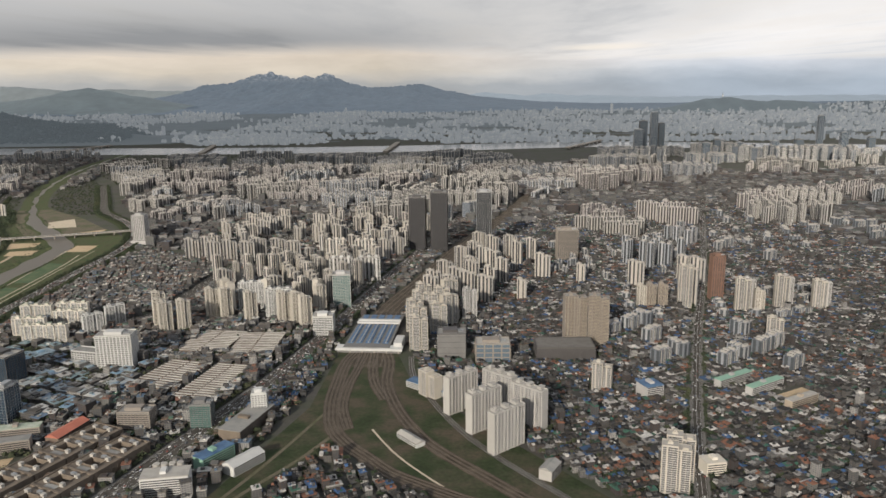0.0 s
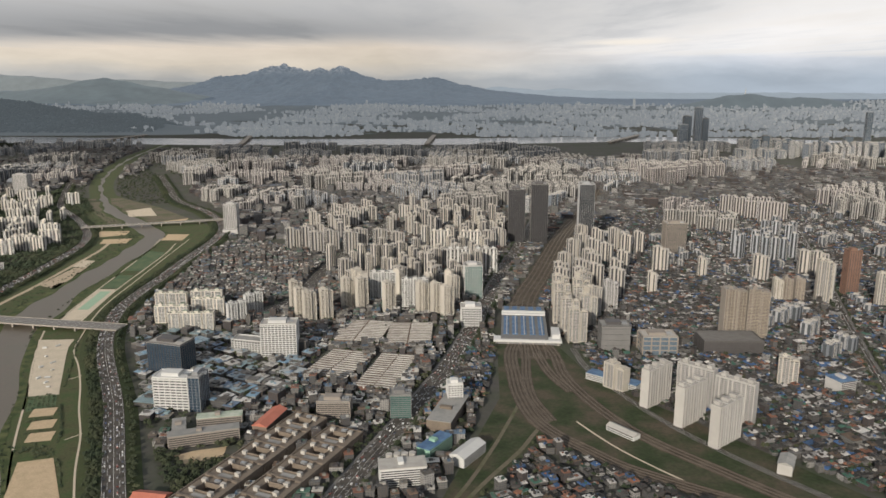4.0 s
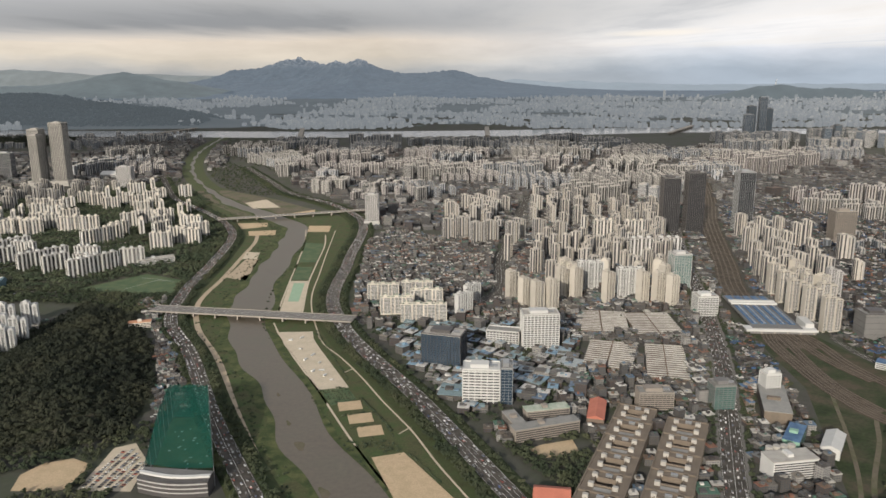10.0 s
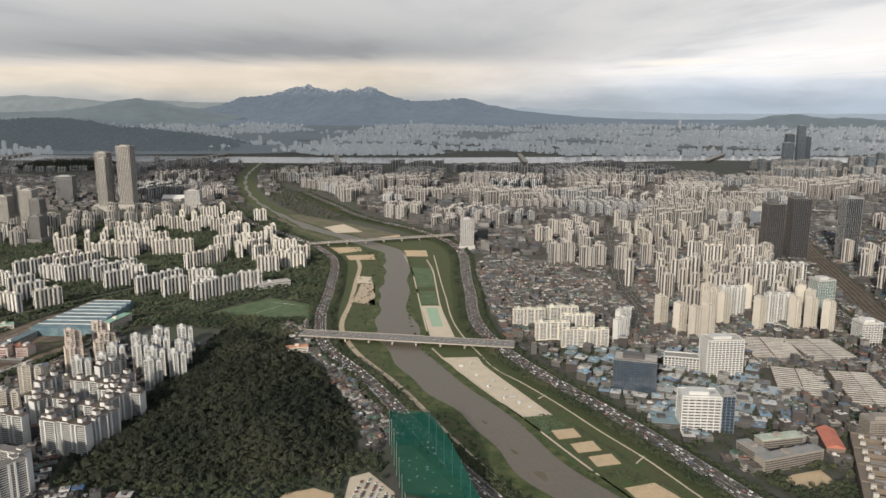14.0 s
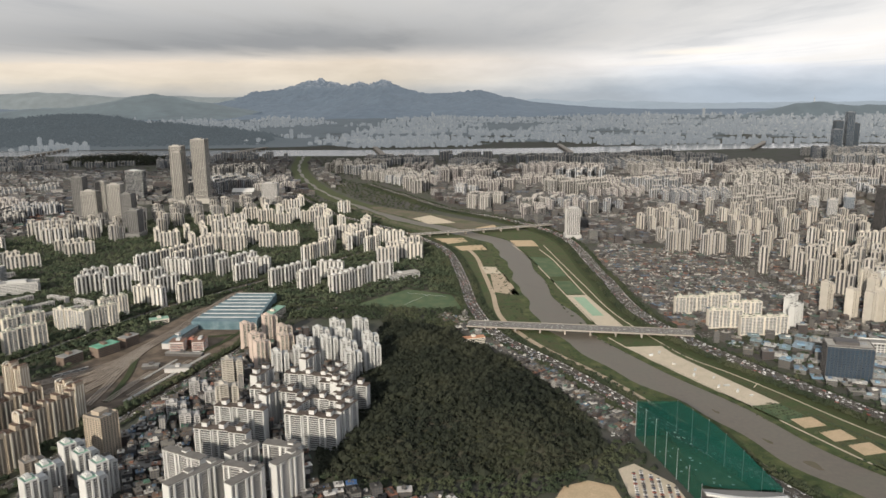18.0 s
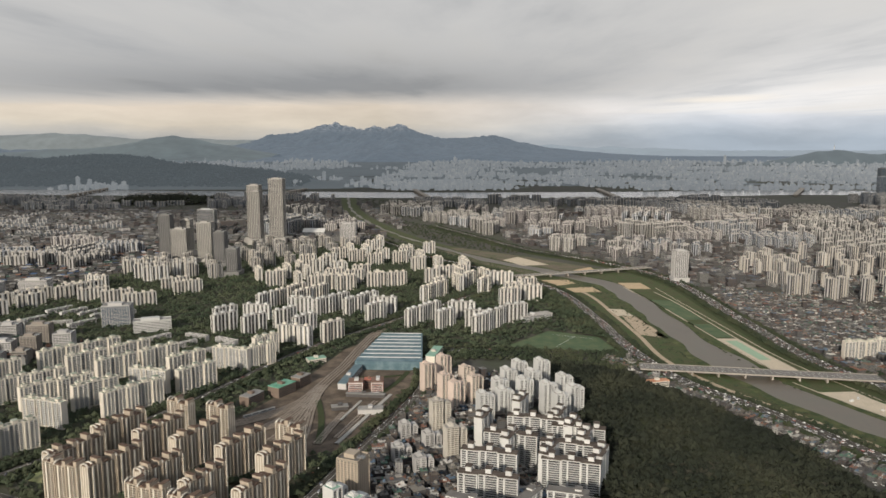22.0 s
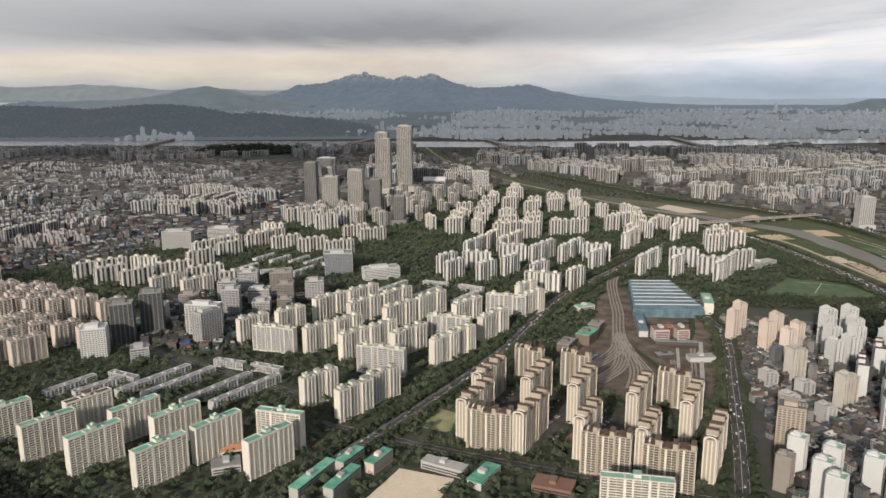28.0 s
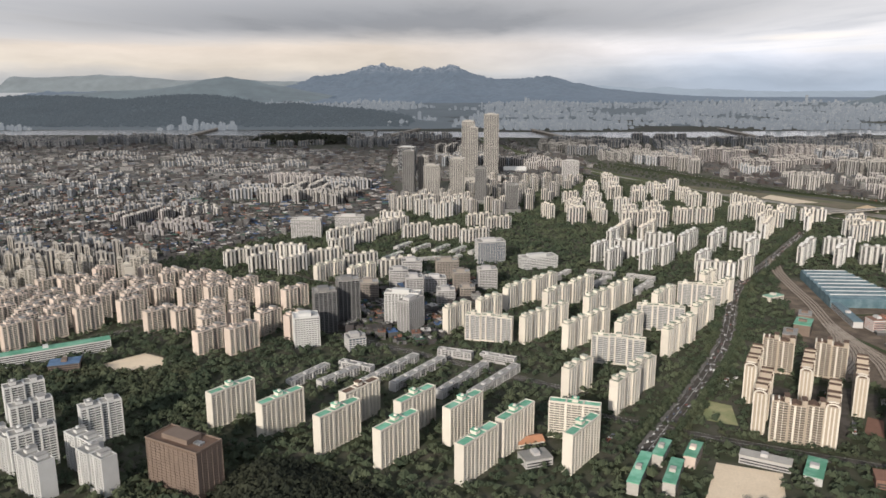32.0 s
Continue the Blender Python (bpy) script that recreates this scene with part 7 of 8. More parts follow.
for name, ds in (("avenue_depot", (-4.4, -3.2, 3.2, 4.4, 5.6)), ("street_depot_side", (-2.9, -4.0, 2.9)), ("avenue_market", (-4.9, 4.9)), ("street_school", (-2.8, 2.8)), ("avenue_north", (-3.2, 3.2, 4.4)), ("avenue_east", (-3.2, 3.2))):
    for d in ds:
        line = offset(roads[name], d)
        for k in range(len(line) - 1):
            for f in (0, 0.4, 0.8):
                if rnd.random() < 0.75 and line[k][1] < 480:
                    q = line[k] * (1 - f) + line[k + 1] * f
                    street.append((q[0] + rnd.uniform(-.5, .5), q[1] + rnd.uniform(-.5, .5)))
street = np.array(street)
r = rng.uniform(0.7, 1.3, len(street))
stuff("roadside_trees", crowns_mesh("roadside_trees", np.c_[street, np.zeros(len(street)), r, r * 1.5], LEAFDARK, 8), "dense rows of trees along the avenues", "trees")
r = rng.uniform(0.7, 1.4, len(p))
stuff("levee_trees", crowns_mesh("levee_trees", np.c_[p, np.full(len(p), 0.4), r, r * 1.4], LEAFDARK, 9), "rows of dark trees along the levees", "trees")
# clumps by the railway, the south school and the edges of estates
p = np.concatenate([scatter([(268, 205), (300, 172), (310, 180), (275, 215)], 2.2), scatter([(104, 204), (122, 196), (146, 186), (142, 150), (122, 140), (121, 168)], 1.7),
                    scatter([(245, 220), (262, 195), (300, 165), (268, 185), (250, 205)], 3.0), scatter([(-445, 232), (-400, 262), (-380, 240), (-360, 205), (-372, 190), (-420, 215)], 2.0),
                    scatter([(-365, 196), (-330, 180), (-300, 165), (-380, 150), (-376, 180)], 1.9), scatter([(215, 330), (232, 330), (236, 350), (222, 350)], 2.5), scatter([(-10, 186), (10, 205), (22, 198), (22, 168), (10, 150), (-6, 158)], 2.2), scatter([(-72, 184), (-40, 183), (-8, 187), (0, 184), (-26, 165), (-40, 150), (-60, 178)], 2.0),
                    scatter([(-45, 500), (-30, 345), (-40, 345), (-60, 480)], 2.2), scatter([(-112, 330), (-100, 350), (-60, 345), (-28, 342), (-22, 318), (-38, 312), (-67, 326)], 1.9),
                    scatter([(262, 262), (300, 215), (330, 165), (345, 160), (318, 215), (275, 262)], 2.6)])
p = p[free_mask(p)]
r = rng.uniform(0.7, 1.4, len(p))
stuff("garden_trees", crowns_mesh("garden_trees", np.c_[p, np.zeros(len(p)), r, r * 1.5], LEAFDARK, 11), "clumps of dark green trees", "trees")
# scrub on the flood plain
p = []
for d in (-12, -14, -17, -21, 8.3):
    line = offset(BANK, d)
    for k in range(len(line) - 1):
        for f in (0, 0.25, 0.5, 0.75):
            if rnd.random() < 0.4 and line[k][1] < 620:
                q = line[k] * (1 - f) + line[k + 1] * f
                w = 1.5 if d < 0 else 0.4
                p.append((q[0] + rnd.uniform(-w, w), q[1] + rnd.uniform(-w, w)))
for (x0, y0), (x1, y1), n, w in (((74.9, 223.6), (86.5, 202.5), 34, 0.35), ((86.5, 202.5), (88, 196), 10, 0.4), ((71, 210.2), (79, 213.2), 14, 0.25), ((75, 201.8), (83, 204.8), 14, 0.25), ((60, 228.5), (68, 232.5), 10, 0.3), ((78, 193.5), (90, 188), 60, 3.0), ((93.5, 186.5), (103, 170), 26, 0.4), ((48, 290), (69, 238), 44, 0.5)):
    p += [(x0 + (x1 - x0) * f + rnd.uniform(-w, w), y0 + (y1 - y0) * f + rnd.uniform(-w, w)) for f in (k / n for k in range(n))]
for i in range(6):
    for j in range(7):
        f, e = (i + 0.5) / 6, (j + 0.5) / 7
        p.append((60.8 + 8 * f + 5.2 * e, 229.3 + 3.3 * f - 11 * e))
p = np.array(p)
r = rng.uniform(0.25, 0.7, len(p))
stuff("river_scrub", crowns_mesh("river_scrub", np.c_[p, np.full(len(p), -0.1), r, r * 0.9], LEAF, 8), "low green scrub on the stream banks", "shrubs")


# ---------------------------------------------------------------- houses
def house_thing(w, d, h, roof_k):
    top = thing("house", ("small brick house with dark flat roof", "small brick house with worn green flat roof", "grey rendered house with flat roof", "small house with blue metal roof")[roof_k], "house", "low houses")
    body = part("wall", Solid().box(-w / 2, -d / 2, 0, w / 2, d / 2, h), (REDBRICK, BRICK, GREYWALL, TAUPE)[roof_k], top)
    deck = part("roof", Solid().box(-w / 2 - 0.08, -d / 2 - 0.08, h, w / 2 + 0.08, d / 2 + 0.08, h + 0.16), (DARKROOF, DARKGREENROOF, GREYROOF, BLUEROOF)[roof_k], top)
    part("roof_hut", Solid().box(0, -d / 4, h + 0.16, w * 0.35, d / 4, h + 0.7), (REDBRICK, BRICK, GREYWALL, TAUPE)[roof_k], deck)
    for z in (0.35, 1.0):
        if z + 0.4 < h:
            part("window_band", Solid().box(-w / 2 + 0.2, -d / 2 - 0.03, z, w / 2 - 0.2, -d / 2 + 0.02, z + 0.35), GLAZING, body)
    return top


house_protos = []
built_up = []


def lots(poly, pitch, ang):
    c, q = math.cos(radians(ang)), math.sin(radians(ang))
    xs, ys = [p[0] for p in poly], [p[1] for p in poly]
    cx, cy, R = (min(xs) + max(xs)) / 2, (min(ys) + max(ys)) / 2, 0.75 * max(max(xs) - min(xs), max(ys) - min(ys))
    u, v = np.meshgrid(np.arange(-R, R, pitch), np.arange(-R, R, pitch))
    u, v = u.ravel(), v.ravel()
    # lanes between every two rows of lots
    v = v - 0.16 * pitch * np.where(np.floor(v / pitch) % 2 == 0, -1, 1)
    u, v = u + rng.uniform(-.22, .22, u.size) * pitch, v + rng.uniform(-.16, .16, v.size) * pitch
    p = np.stack([cx + u * c - v * q, cy + u * q + v * c], 1)
    p = p[inside(p[:, 0], p[:, 1], poly)]
    # lanes wander with the lie of the land
    bend = np.array([(noise.noise((x * 0.013, y * 0.013, 1.0)), noise.noise((x * 0.013, y * 0.013, 7.0))) for x, y in p])
    p = p + 9.0 * bend
    return p[free_mask(p, 1)]


def houses(name, poly, pitch, ang, h0, h1, label, roof=None, singles=0, tall=0.06, huts=2):
    p = lots(poly, pitch, ang)
    for other in built_up:
        p = p[~inside(p[:, 0], p[:, 1], other)]
    built_up.append(poly)
    n = len(p)
    w, d = rng.uniform(0.62, 0.92, n) * pitch, rng.uniform(0.62, 0.92, n) * pitch
    big = np.where(rng.random(n) < 0.09, rng.uniform(1.4, 2.2, n), 1.0)
    w, d = w * big, d * np.where(rng.random(n) < 0.5, big, 1.0)
    h = rng.uniform(h0, h1, n) * np.where(rng.random(n) < tall, rng.uniform(1.5, 2.6, n), 1)
    a = ang + rng.normal(0, 8, n) + np.array([28 * noise.noise((x * 0.02, y * 0.02, 3.0)) for x, y in p])
    skip = np.zeros(n, bool)
    if singles:
        near = np.argsort(p[:, 1])[:singles]
        for k in near:
            kind = int(rnd.random() * 4)
            m = pose(p[k, 0], p[k, 1], 0, 0, 0, a[k])
            ready = [t for t, q in house_protos if q == kind]
            if len(ready) < 3:
                t = house_thing(round(w[k], 1), round(d[k], 1), (1.3, 1.9, 2.2)[len(ready)], kind)
                t.matrix_world = m
                house_protos.append((t, kind))
            else:
                copy_thing(ready[int(rnd.random() * 3)], m)
        skip[near] = True
    k = ~skip
    p, w, d, h, a, n = p[k], w[k], d[k], h[k], a[k], int(k.sum())
    z = np.zeros(n)
    o = np.ones(n)
    c, q = np.cos(np.radians(a)), np.sin(np.radians(a))
    hutw, hx, hy = w * rng.uniform(0.25, 0.45, n), w * rng.uniform(-.25, .25, n), d * rng.uniform(-.25, .25, n)
    rows = np.concatenate([np.stack([p[:, 0], p[:, 1], z, w, d, h, a, 0 * o], 1),
                           np.stack([p[:, 0], p[:, 1], h, w + 0.16, d + 0.16, 0.14 * o, a, o], 1),
                           np.stack([p[:, 0] + hx * c - hy * q, p[:, 1] + hx * q + hy * c, h + 0.14, hutw, hutw * 0.9, rng.uniform(0.3, 0.7, n), a, (rng.random(n) < 0.5) * 1.0], 1),
                           np.stack([p[:, 0] - hx * c + hy * q, p[:, 1] - hx * q - hy * c, h + 0.14, hutw * 0.6, hutw * 0.6, 0.25 * o, a, o], 1)][:2 + huts])
    stuff(name, boxes_mesh(name, rows, [HOUSEWALL, roof or HOUSEROOF]), label, "houses")
    return n


houses("houses_east", [(300, 135), (480, 135), (560, 330), (560, 640), (470, 700), (300, 560), (300, 300), (266, 240), (310, 190)], 2.7, 24, 1.0, 2.1, "packed low houses with flat roofs on narrow lanes", singles=80, huts=1)
houses("houses_rail_corner", [(212, 215), (226, 240), (228, 285), (206, 285), (196, 215)], 2.8, 10, 1.0, 2.0, "small houses and shops beside the railway", singles=25)
houses("houses_rail_south", [(222, 135), (300, 135), (250, 175), (232, 200), (222, 190)], 3.0, 20, 1.0, 2.0, "small houses inside the railway curve", singles=30)
houses("workshops_river", [(70, 285), (98, 225), (112, 200), (150, 225), (155, 285), (120, 300), (80, 300)], 5.2, -24, 1.0, 2.2, "workshops with blue and grey metal roofs", BLUESHED)
houses("houses_stream", [(50, 340), (56, 460), (60, 500), (95, 470), (125, 430), (118, 345)], 2.9, 12, 1.0, 1.9, "packed low houses beside the stream", SHEDROOF)
houses("houses_hill_foot", [(-46, 336), (-28, 330), (-20, 298), (0, 262), (28, 205), (14, 193), (8, 215), (3, 235), (-12, 272), (-36, 312)], 2.7, 40, 0.8, 1.6, "workshops at the foot of the wooded hill", SHEDROOF)
houses("houses_hill_south", [(-100, 140), (-40, 140), (-34, 176), (-72, 180), (-100, 166)], 3.1, 24, 1.0, 2.2, "low houses south of the wooded hill", singles=20)
houses("houses_depot_side", [(-152, 150), (-114, 150), (-108, 200), (-100, 215), (-104, 255), (-114, 310), (-124, 300), (-133, 245), (-143, 200)], 2.7, 20, 1.2, 2.8, "small town houses beside the depot street", SHEDROOF, singles=25)
houses("houses_estate_shops", [(-352, 350), (-285, 350), (-285, 320), (-305, 290), (-312, 268), (-330, 262), (-360, 300)], 4.2, 25, 1.2, 2.6, "small shops and offices round the square")
built_up.append([(106, 200), (122, 192), (128, 204), (144, 200), (148, 178), (138, 158), (106, 165)])
houses("houses_market", [(60, 170), (225, 150), (235, 420), (118, 345), (60, 345)], 3.3, 6, 1.0, 2.3, "shops, small offices and houses round the market", SHEDROOF, tall=0.2, huts=2)
houses("houses_station", [(228, 135), (345, 135), (310, 300), (312, 420), (262, 400), (228, 330)], 3.0, 12, 1.0, 2.2, "small houses and shops beyond the station", tall=0.12)
houses("houses_under_towers", [(118, 300), (250, 300), (300, 300), (330, 520), (260, 640), (90, 600), (118, 345)], 3.6, 14, 0.8, 2.2, "low shops and houses at the foot of the towers", SHEDROOF, tall=0.15, huts=1)
houses("houses_hill_side", [(-150, 150), (-76, 150), (-73, 250), (-72, 300), (-118, 318), (-118, 240)], 3.0, 18, 1.0, 2.6, "small houses packed between towers below the hill", SHEDROOF, tall=0.15)
WEST = [(-1200, 480), (-560, 330), (-470, 385), (-430, 420), (-400, 470), (-470, 560), (-480, 720), (-380, 720), (-400, 1000), (-1200, 1200)]
houses("houses_west_near", [(-760, 378), (-560, 330), (-470, 385), (-430, 420), (-400, 470), (-470, 560), (-480, 640), (-760, 640)], 3.9, 31, 1.0, 2.2, "dense dark low houses with flat roofs", tall=0.14, huts=1)
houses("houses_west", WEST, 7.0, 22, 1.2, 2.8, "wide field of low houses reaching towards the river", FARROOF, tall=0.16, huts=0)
houses("houses_slab_edge", [(-520, 520), (-400, 465), (-350, 560), (-360, 660), (-380, 740), (-500, 740)], 4.6, 20, 1.0, 2.2, "low houses round the white slab estate", tall=0.1, huts=0)
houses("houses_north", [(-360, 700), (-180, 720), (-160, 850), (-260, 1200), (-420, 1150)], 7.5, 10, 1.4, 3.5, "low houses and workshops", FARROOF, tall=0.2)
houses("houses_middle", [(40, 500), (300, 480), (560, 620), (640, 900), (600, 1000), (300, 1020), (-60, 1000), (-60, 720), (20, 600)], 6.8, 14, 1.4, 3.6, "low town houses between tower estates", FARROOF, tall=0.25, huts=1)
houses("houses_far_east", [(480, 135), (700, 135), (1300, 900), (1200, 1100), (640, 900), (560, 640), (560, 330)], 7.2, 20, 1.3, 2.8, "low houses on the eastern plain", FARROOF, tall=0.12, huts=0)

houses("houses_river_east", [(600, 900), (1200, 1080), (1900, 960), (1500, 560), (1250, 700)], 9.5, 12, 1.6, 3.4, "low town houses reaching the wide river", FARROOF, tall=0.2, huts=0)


# ---------------------------------------------------------------- far tower estates, as one mesh each
def towers(name, poly, pitch, ang, L, D, h0, h1, label, mat=None, keep=0.9, clump=0.0):
    """Estates of like blocks in rows, each estate with its own turn, height and paint; open low-rise ground between them."""
    seeds = scatter(poly, 3.6 * pitch, 0.4)
    if len(seeds) < 2:
        seeds = np.mean(np.array(poly), 0)[None]
    rows = []
    for sx0, sy0 in seeds:
        if rng.random() < 0.5 * clump + 0.1:
            continue
        turn = ang + rng.choice((-24, 0, 0, 18, 58))
        c, q = math.cos(radians(turn)), math.sin(radians(turn))
        tall = h0 + (h1 - h0) * rng.random() ** 1.3
        slim = rng.random() < 0.45
        l0, paint = (L * 0.62 if slim else L * 1.35), int(rng.random() * 3)
        gu, gv = (l0 + 3.2, pitch * 0.85) if not slim else (l0 + 2.6, pitch * 0.7)
        nu, nv = int(2.1 * pitch / gu) + 1, int(2.1 * pitch / gv) + 1
        for iu in range(-nu, nu + 1):
            for iv in range(-nv, nv + 1):
                u, v = (iu + 0.5 * (iv % 2)) * gu + rng.normal(0, 0.6), iv * gv + rng.normal(0, 0.8)
                if (u / (2.0 * pitch)) ** 2 + (v / (2.0 * pitch)) ** 2 > 0.85 or rng.random() > keep:
                    continue
                x, y = sx0 + u * c - v * q, sy0 + u * q + v * c
                i0, j0 = int(x - GX), int(y - GY)
                if not (4 < i0 < 2995 and 4 < j0 < 1395) or taken[i0 - 3:i0 + 4, j0 - 3:j0 + 4].any() or not inside([x], [y], poly)[0]:
                    continue
                taken[i0 - 3:i0 + 4, j0 - 3:j0 + 4] = True
                h = tall * rng.uniform(0.9, 1.06)
                a = turn + (90 if rng.random() < 0.15 else 0)
                ca, qa = math.cos(radians(a)), math.sin(radians(a))
                n = 2 if slim else 3
                w = l0 / n
                for k in range(n):
                    e, d = (k + 0.5) * w - l0 / 2, 0.7 * (k % 2)
                    bx, by, hk = x + e * ca - d * qa, y + e * qa + d * ca, h - (0.9 * (k % 2) if slim else 0)
                    rows.append((bx, by, 0, w, D, hk, a, paint))
                    rows.append((bx, by, hk, w * 0.42, D * 0.55, 0.9, a, 3))
                    rows.append((bx - (D / 2 + 0.02) * -qa, by - (D / 2 + 0.02) * ca, 0, w * 0.16, 0.25, hk + 0.2, a, 3))
    if not rows:
        return
    walls = [mat] * 3 if mat else [TOWERCREAM, TOWERWHITE, TOWERROSE]
    stuff(name, boxes_mesh(name, rows, walls + [PALEROOF]), label, "apartment buildings")


towers("towers_east_a", [(355, 480), (450, 480), (480, 585), (400, 660), (370, 560)], 15, -14, 10, 4, 11, 17, "pale tower estates beyond the low houses", keep=0.8, clump=0.2)
towers("towers_east_b", [(385, 425), (420, 425), (425, 465), (380, 465)], 11, -14, 7, 4, 16, 20, "pale tower estate")
towers("towers_east_c", [(500, 560), (600, 540), (720, 700), (760, 760), (640, 760), (520, 640)], 17, -10, 8, 4, 12, 18, "pale tower estates on the eastern plain", clump=0.1)
towers("towers_by_the_stream", [(-20, 690), (-60, 752), (-112, 846), (-190, 960), (-235, 1080), (-62, 1060), (-62, 760)], 15, 24, 9, 4, 8, 12, "cream slab estates above the bend of the stream", keep=0.8, clump=0.1)
towers("towers_middle", [(60, 620), (280, 600), (360, 700), (600, 900), (560, 1020), (250, 1030), (-60, 1000), (-60, 760)], 17, 14, 8, 4, 9, 18, "pale tower estates spread over the middle distance", keep=0.95, clump=0.12)
towers("towers_stream_north", [(-110, 850), (-66, 735), (-26, 660), (24, 600), (60, 580), (90, 610), (10, 700), (-40, 800), (-90, 960), (-150, 1080)], 11, -40, 8, 4, 9, 14, "row of pale towers along the stream")
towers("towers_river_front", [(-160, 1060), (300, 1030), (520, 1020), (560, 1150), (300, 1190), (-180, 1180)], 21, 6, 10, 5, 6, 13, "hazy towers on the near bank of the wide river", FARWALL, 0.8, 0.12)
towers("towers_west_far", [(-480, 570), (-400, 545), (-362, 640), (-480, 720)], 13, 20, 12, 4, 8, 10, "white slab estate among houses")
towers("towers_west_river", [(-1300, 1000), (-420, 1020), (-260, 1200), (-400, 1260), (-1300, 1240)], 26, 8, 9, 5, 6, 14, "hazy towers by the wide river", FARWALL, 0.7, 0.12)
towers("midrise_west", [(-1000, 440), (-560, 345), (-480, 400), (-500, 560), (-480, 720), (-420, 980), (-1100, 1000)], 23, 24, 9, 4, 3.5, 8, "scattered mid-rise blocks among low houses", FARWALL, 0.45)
towers("towers_west_edge", [(-560, 470), (-440, 430), (-410, 480), (-470, 545)], 13, 24, 9, 4, 6, 9, "mid-rise slab estate at the edge of the low houses", keep=0.7)
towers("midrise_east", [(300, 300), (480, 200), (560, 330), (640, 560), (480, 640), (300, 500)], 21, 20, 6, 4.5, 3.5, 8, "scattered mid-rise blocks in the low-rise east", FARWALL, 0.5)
towers("towers_northwest", [(-330, 720), (-200, 740), (-240, 1000), (-380, 980)], 20, 20, 10, 4, 8, 14, "pale towers north of the landmark towers", clump=0.15)
towers("business_quarter", [(480, 1000), (900, 1030), (980, 1150), (700, 1190), (500, 1180)], 20, -6, 9, 8, 8, 24, "office blocks of the river business quarter", OFFICEWALL, 0.7)
towers("towers_river_east", [(640, 880), (1000, 860), (1400, 900), (1250, 1080), (900, 1020), (660, 1000)], 22, 4, 9, 5, 6, 15, "pale towers between low houses near the river", None, 0.8, 0.6)
towers("offices_middle", [(230, 560), (330, 580), (340, 640), (260, 680)], 16, 5, 8, 7, 9, 20, "dark office blocks behind the twin towers", OFFICEWALL, 0.7)
towers("towers_sw", [(560, 330), (620, 320), (720, 520), (640, 560)], 19, -10, 9, 4, 10, 15, "pale tower estate on the plain", clump=0.15)


def far_bank():
    """The city beyond the wide river, rising towards the hills."""
    n = 21000
    x, t = rng.uniform(-2600, 2600, n), rng.random(n)
    y = 1440 + 1220 * t**1.2
    dens = np.array([noise.noise((a * 0.004, b * 0.006, 2.0)) for a, b in zip(x, y)])
    k = dens + 0.25 * (x / 2600) > -0.12
    # wooded rises to the west stay free
    k &= land(x, y) < 22 + 22 * np.clip((y - 1700) / 1200, 0, 1) ** 1.5
    k &= ~((x < -350 + (y - 1440) * 0.15) & (y < 2250) & ((dens < 0.22) | (land(x, y) > 5)))
    x, y, dens = x[k], y[k], dens[k]
    n = len(x)
    h = rng.uniform(2, 5, n) + 9 * np.clip(dens, 0, 1) + rng.exponential(2.5, n)
    L, D, a = rng.uniform(3.5, 9, n), rng.uniform(3.5, 6, n), rng.normal(0, 14, n)
    z = land(x, y)
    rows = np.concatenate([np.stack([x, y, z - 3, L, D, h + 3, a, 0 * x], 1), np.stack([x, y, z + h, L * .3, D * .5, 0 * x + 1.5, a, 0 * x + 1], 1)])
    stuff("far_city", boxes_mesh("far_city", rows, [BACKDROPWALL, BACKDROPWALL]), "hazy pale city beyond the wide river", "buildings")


def land(x, y):
    """Height of the far land."""
    x, y = np.asarray(x, float), np.asarray(y, float)

    def bump(cx, cy, sx, sy, h):
        return h * np.exp(-((x - cx) / sx) ** 2 - ((y - cy) / sy) ** 2)

    z = 22 * np.clip((y - 1700) / 1200, 0, 1) ** 1.5
    # wooded rises by the river
    z = z + bump(-960, 1900, 210, 120, 48) + bump(-1300, 1850, 240, 120, 28) + bump(-690, 1700, 150, 90, 30) + bump(-900, 1620, 400, 80, 22) + bump(-1500, 2100, 400, 160, 44) + bump(-520, 1610, 120, 60, 16)
    # tower hill to the east
    z = z + bump(1900, 2700, 400, 160, 30)
    return z


def ridge(x, knots):
    xs, hs = zip(*knots)
    return np.interp(x, xs, hs)


far_bank()
# wooded rises and the two ranges behind, as heightfields
def range_mesh(name, x0, x1, y0, y1, nx, ny, height, mat, label):
    gx, gy = np.meshgrid(np.linspace(x0, x1, nx), np.linspace(y0, y1, ny), indexing="ij")
    gz = height(gx, gy)
    v = np.stack([gx, gy, gz], -1).reshape(-1, 3)
    i, j = np.meshgrid(np.arange(nx - 1), np.arange(ny - 1), indexing="ij")
    a = (i * ny + j).ravel()
    f = np.stack([a, a + ny, a + ny + 1, a + 1], 1)
    me = bpy.data.meshes.new(name)
    me.from_pydata(v.tolist(), [], f.tolist())
    me.polygons.foreach_set("use_smooth", [True] * len(f))
    me.materials.append(mat)
    tagged(new(name, me), label, "mountains", kind="structure")


def rough(gx, gy, f, octaves=5, seed=0.0):
    return np.array([noise.fractal((x * f, y * f, seed), 1.0, 2.0, octaves) for x, y in zip(gx.ravel(), gy.ravel())]).reshape(gx.shape)


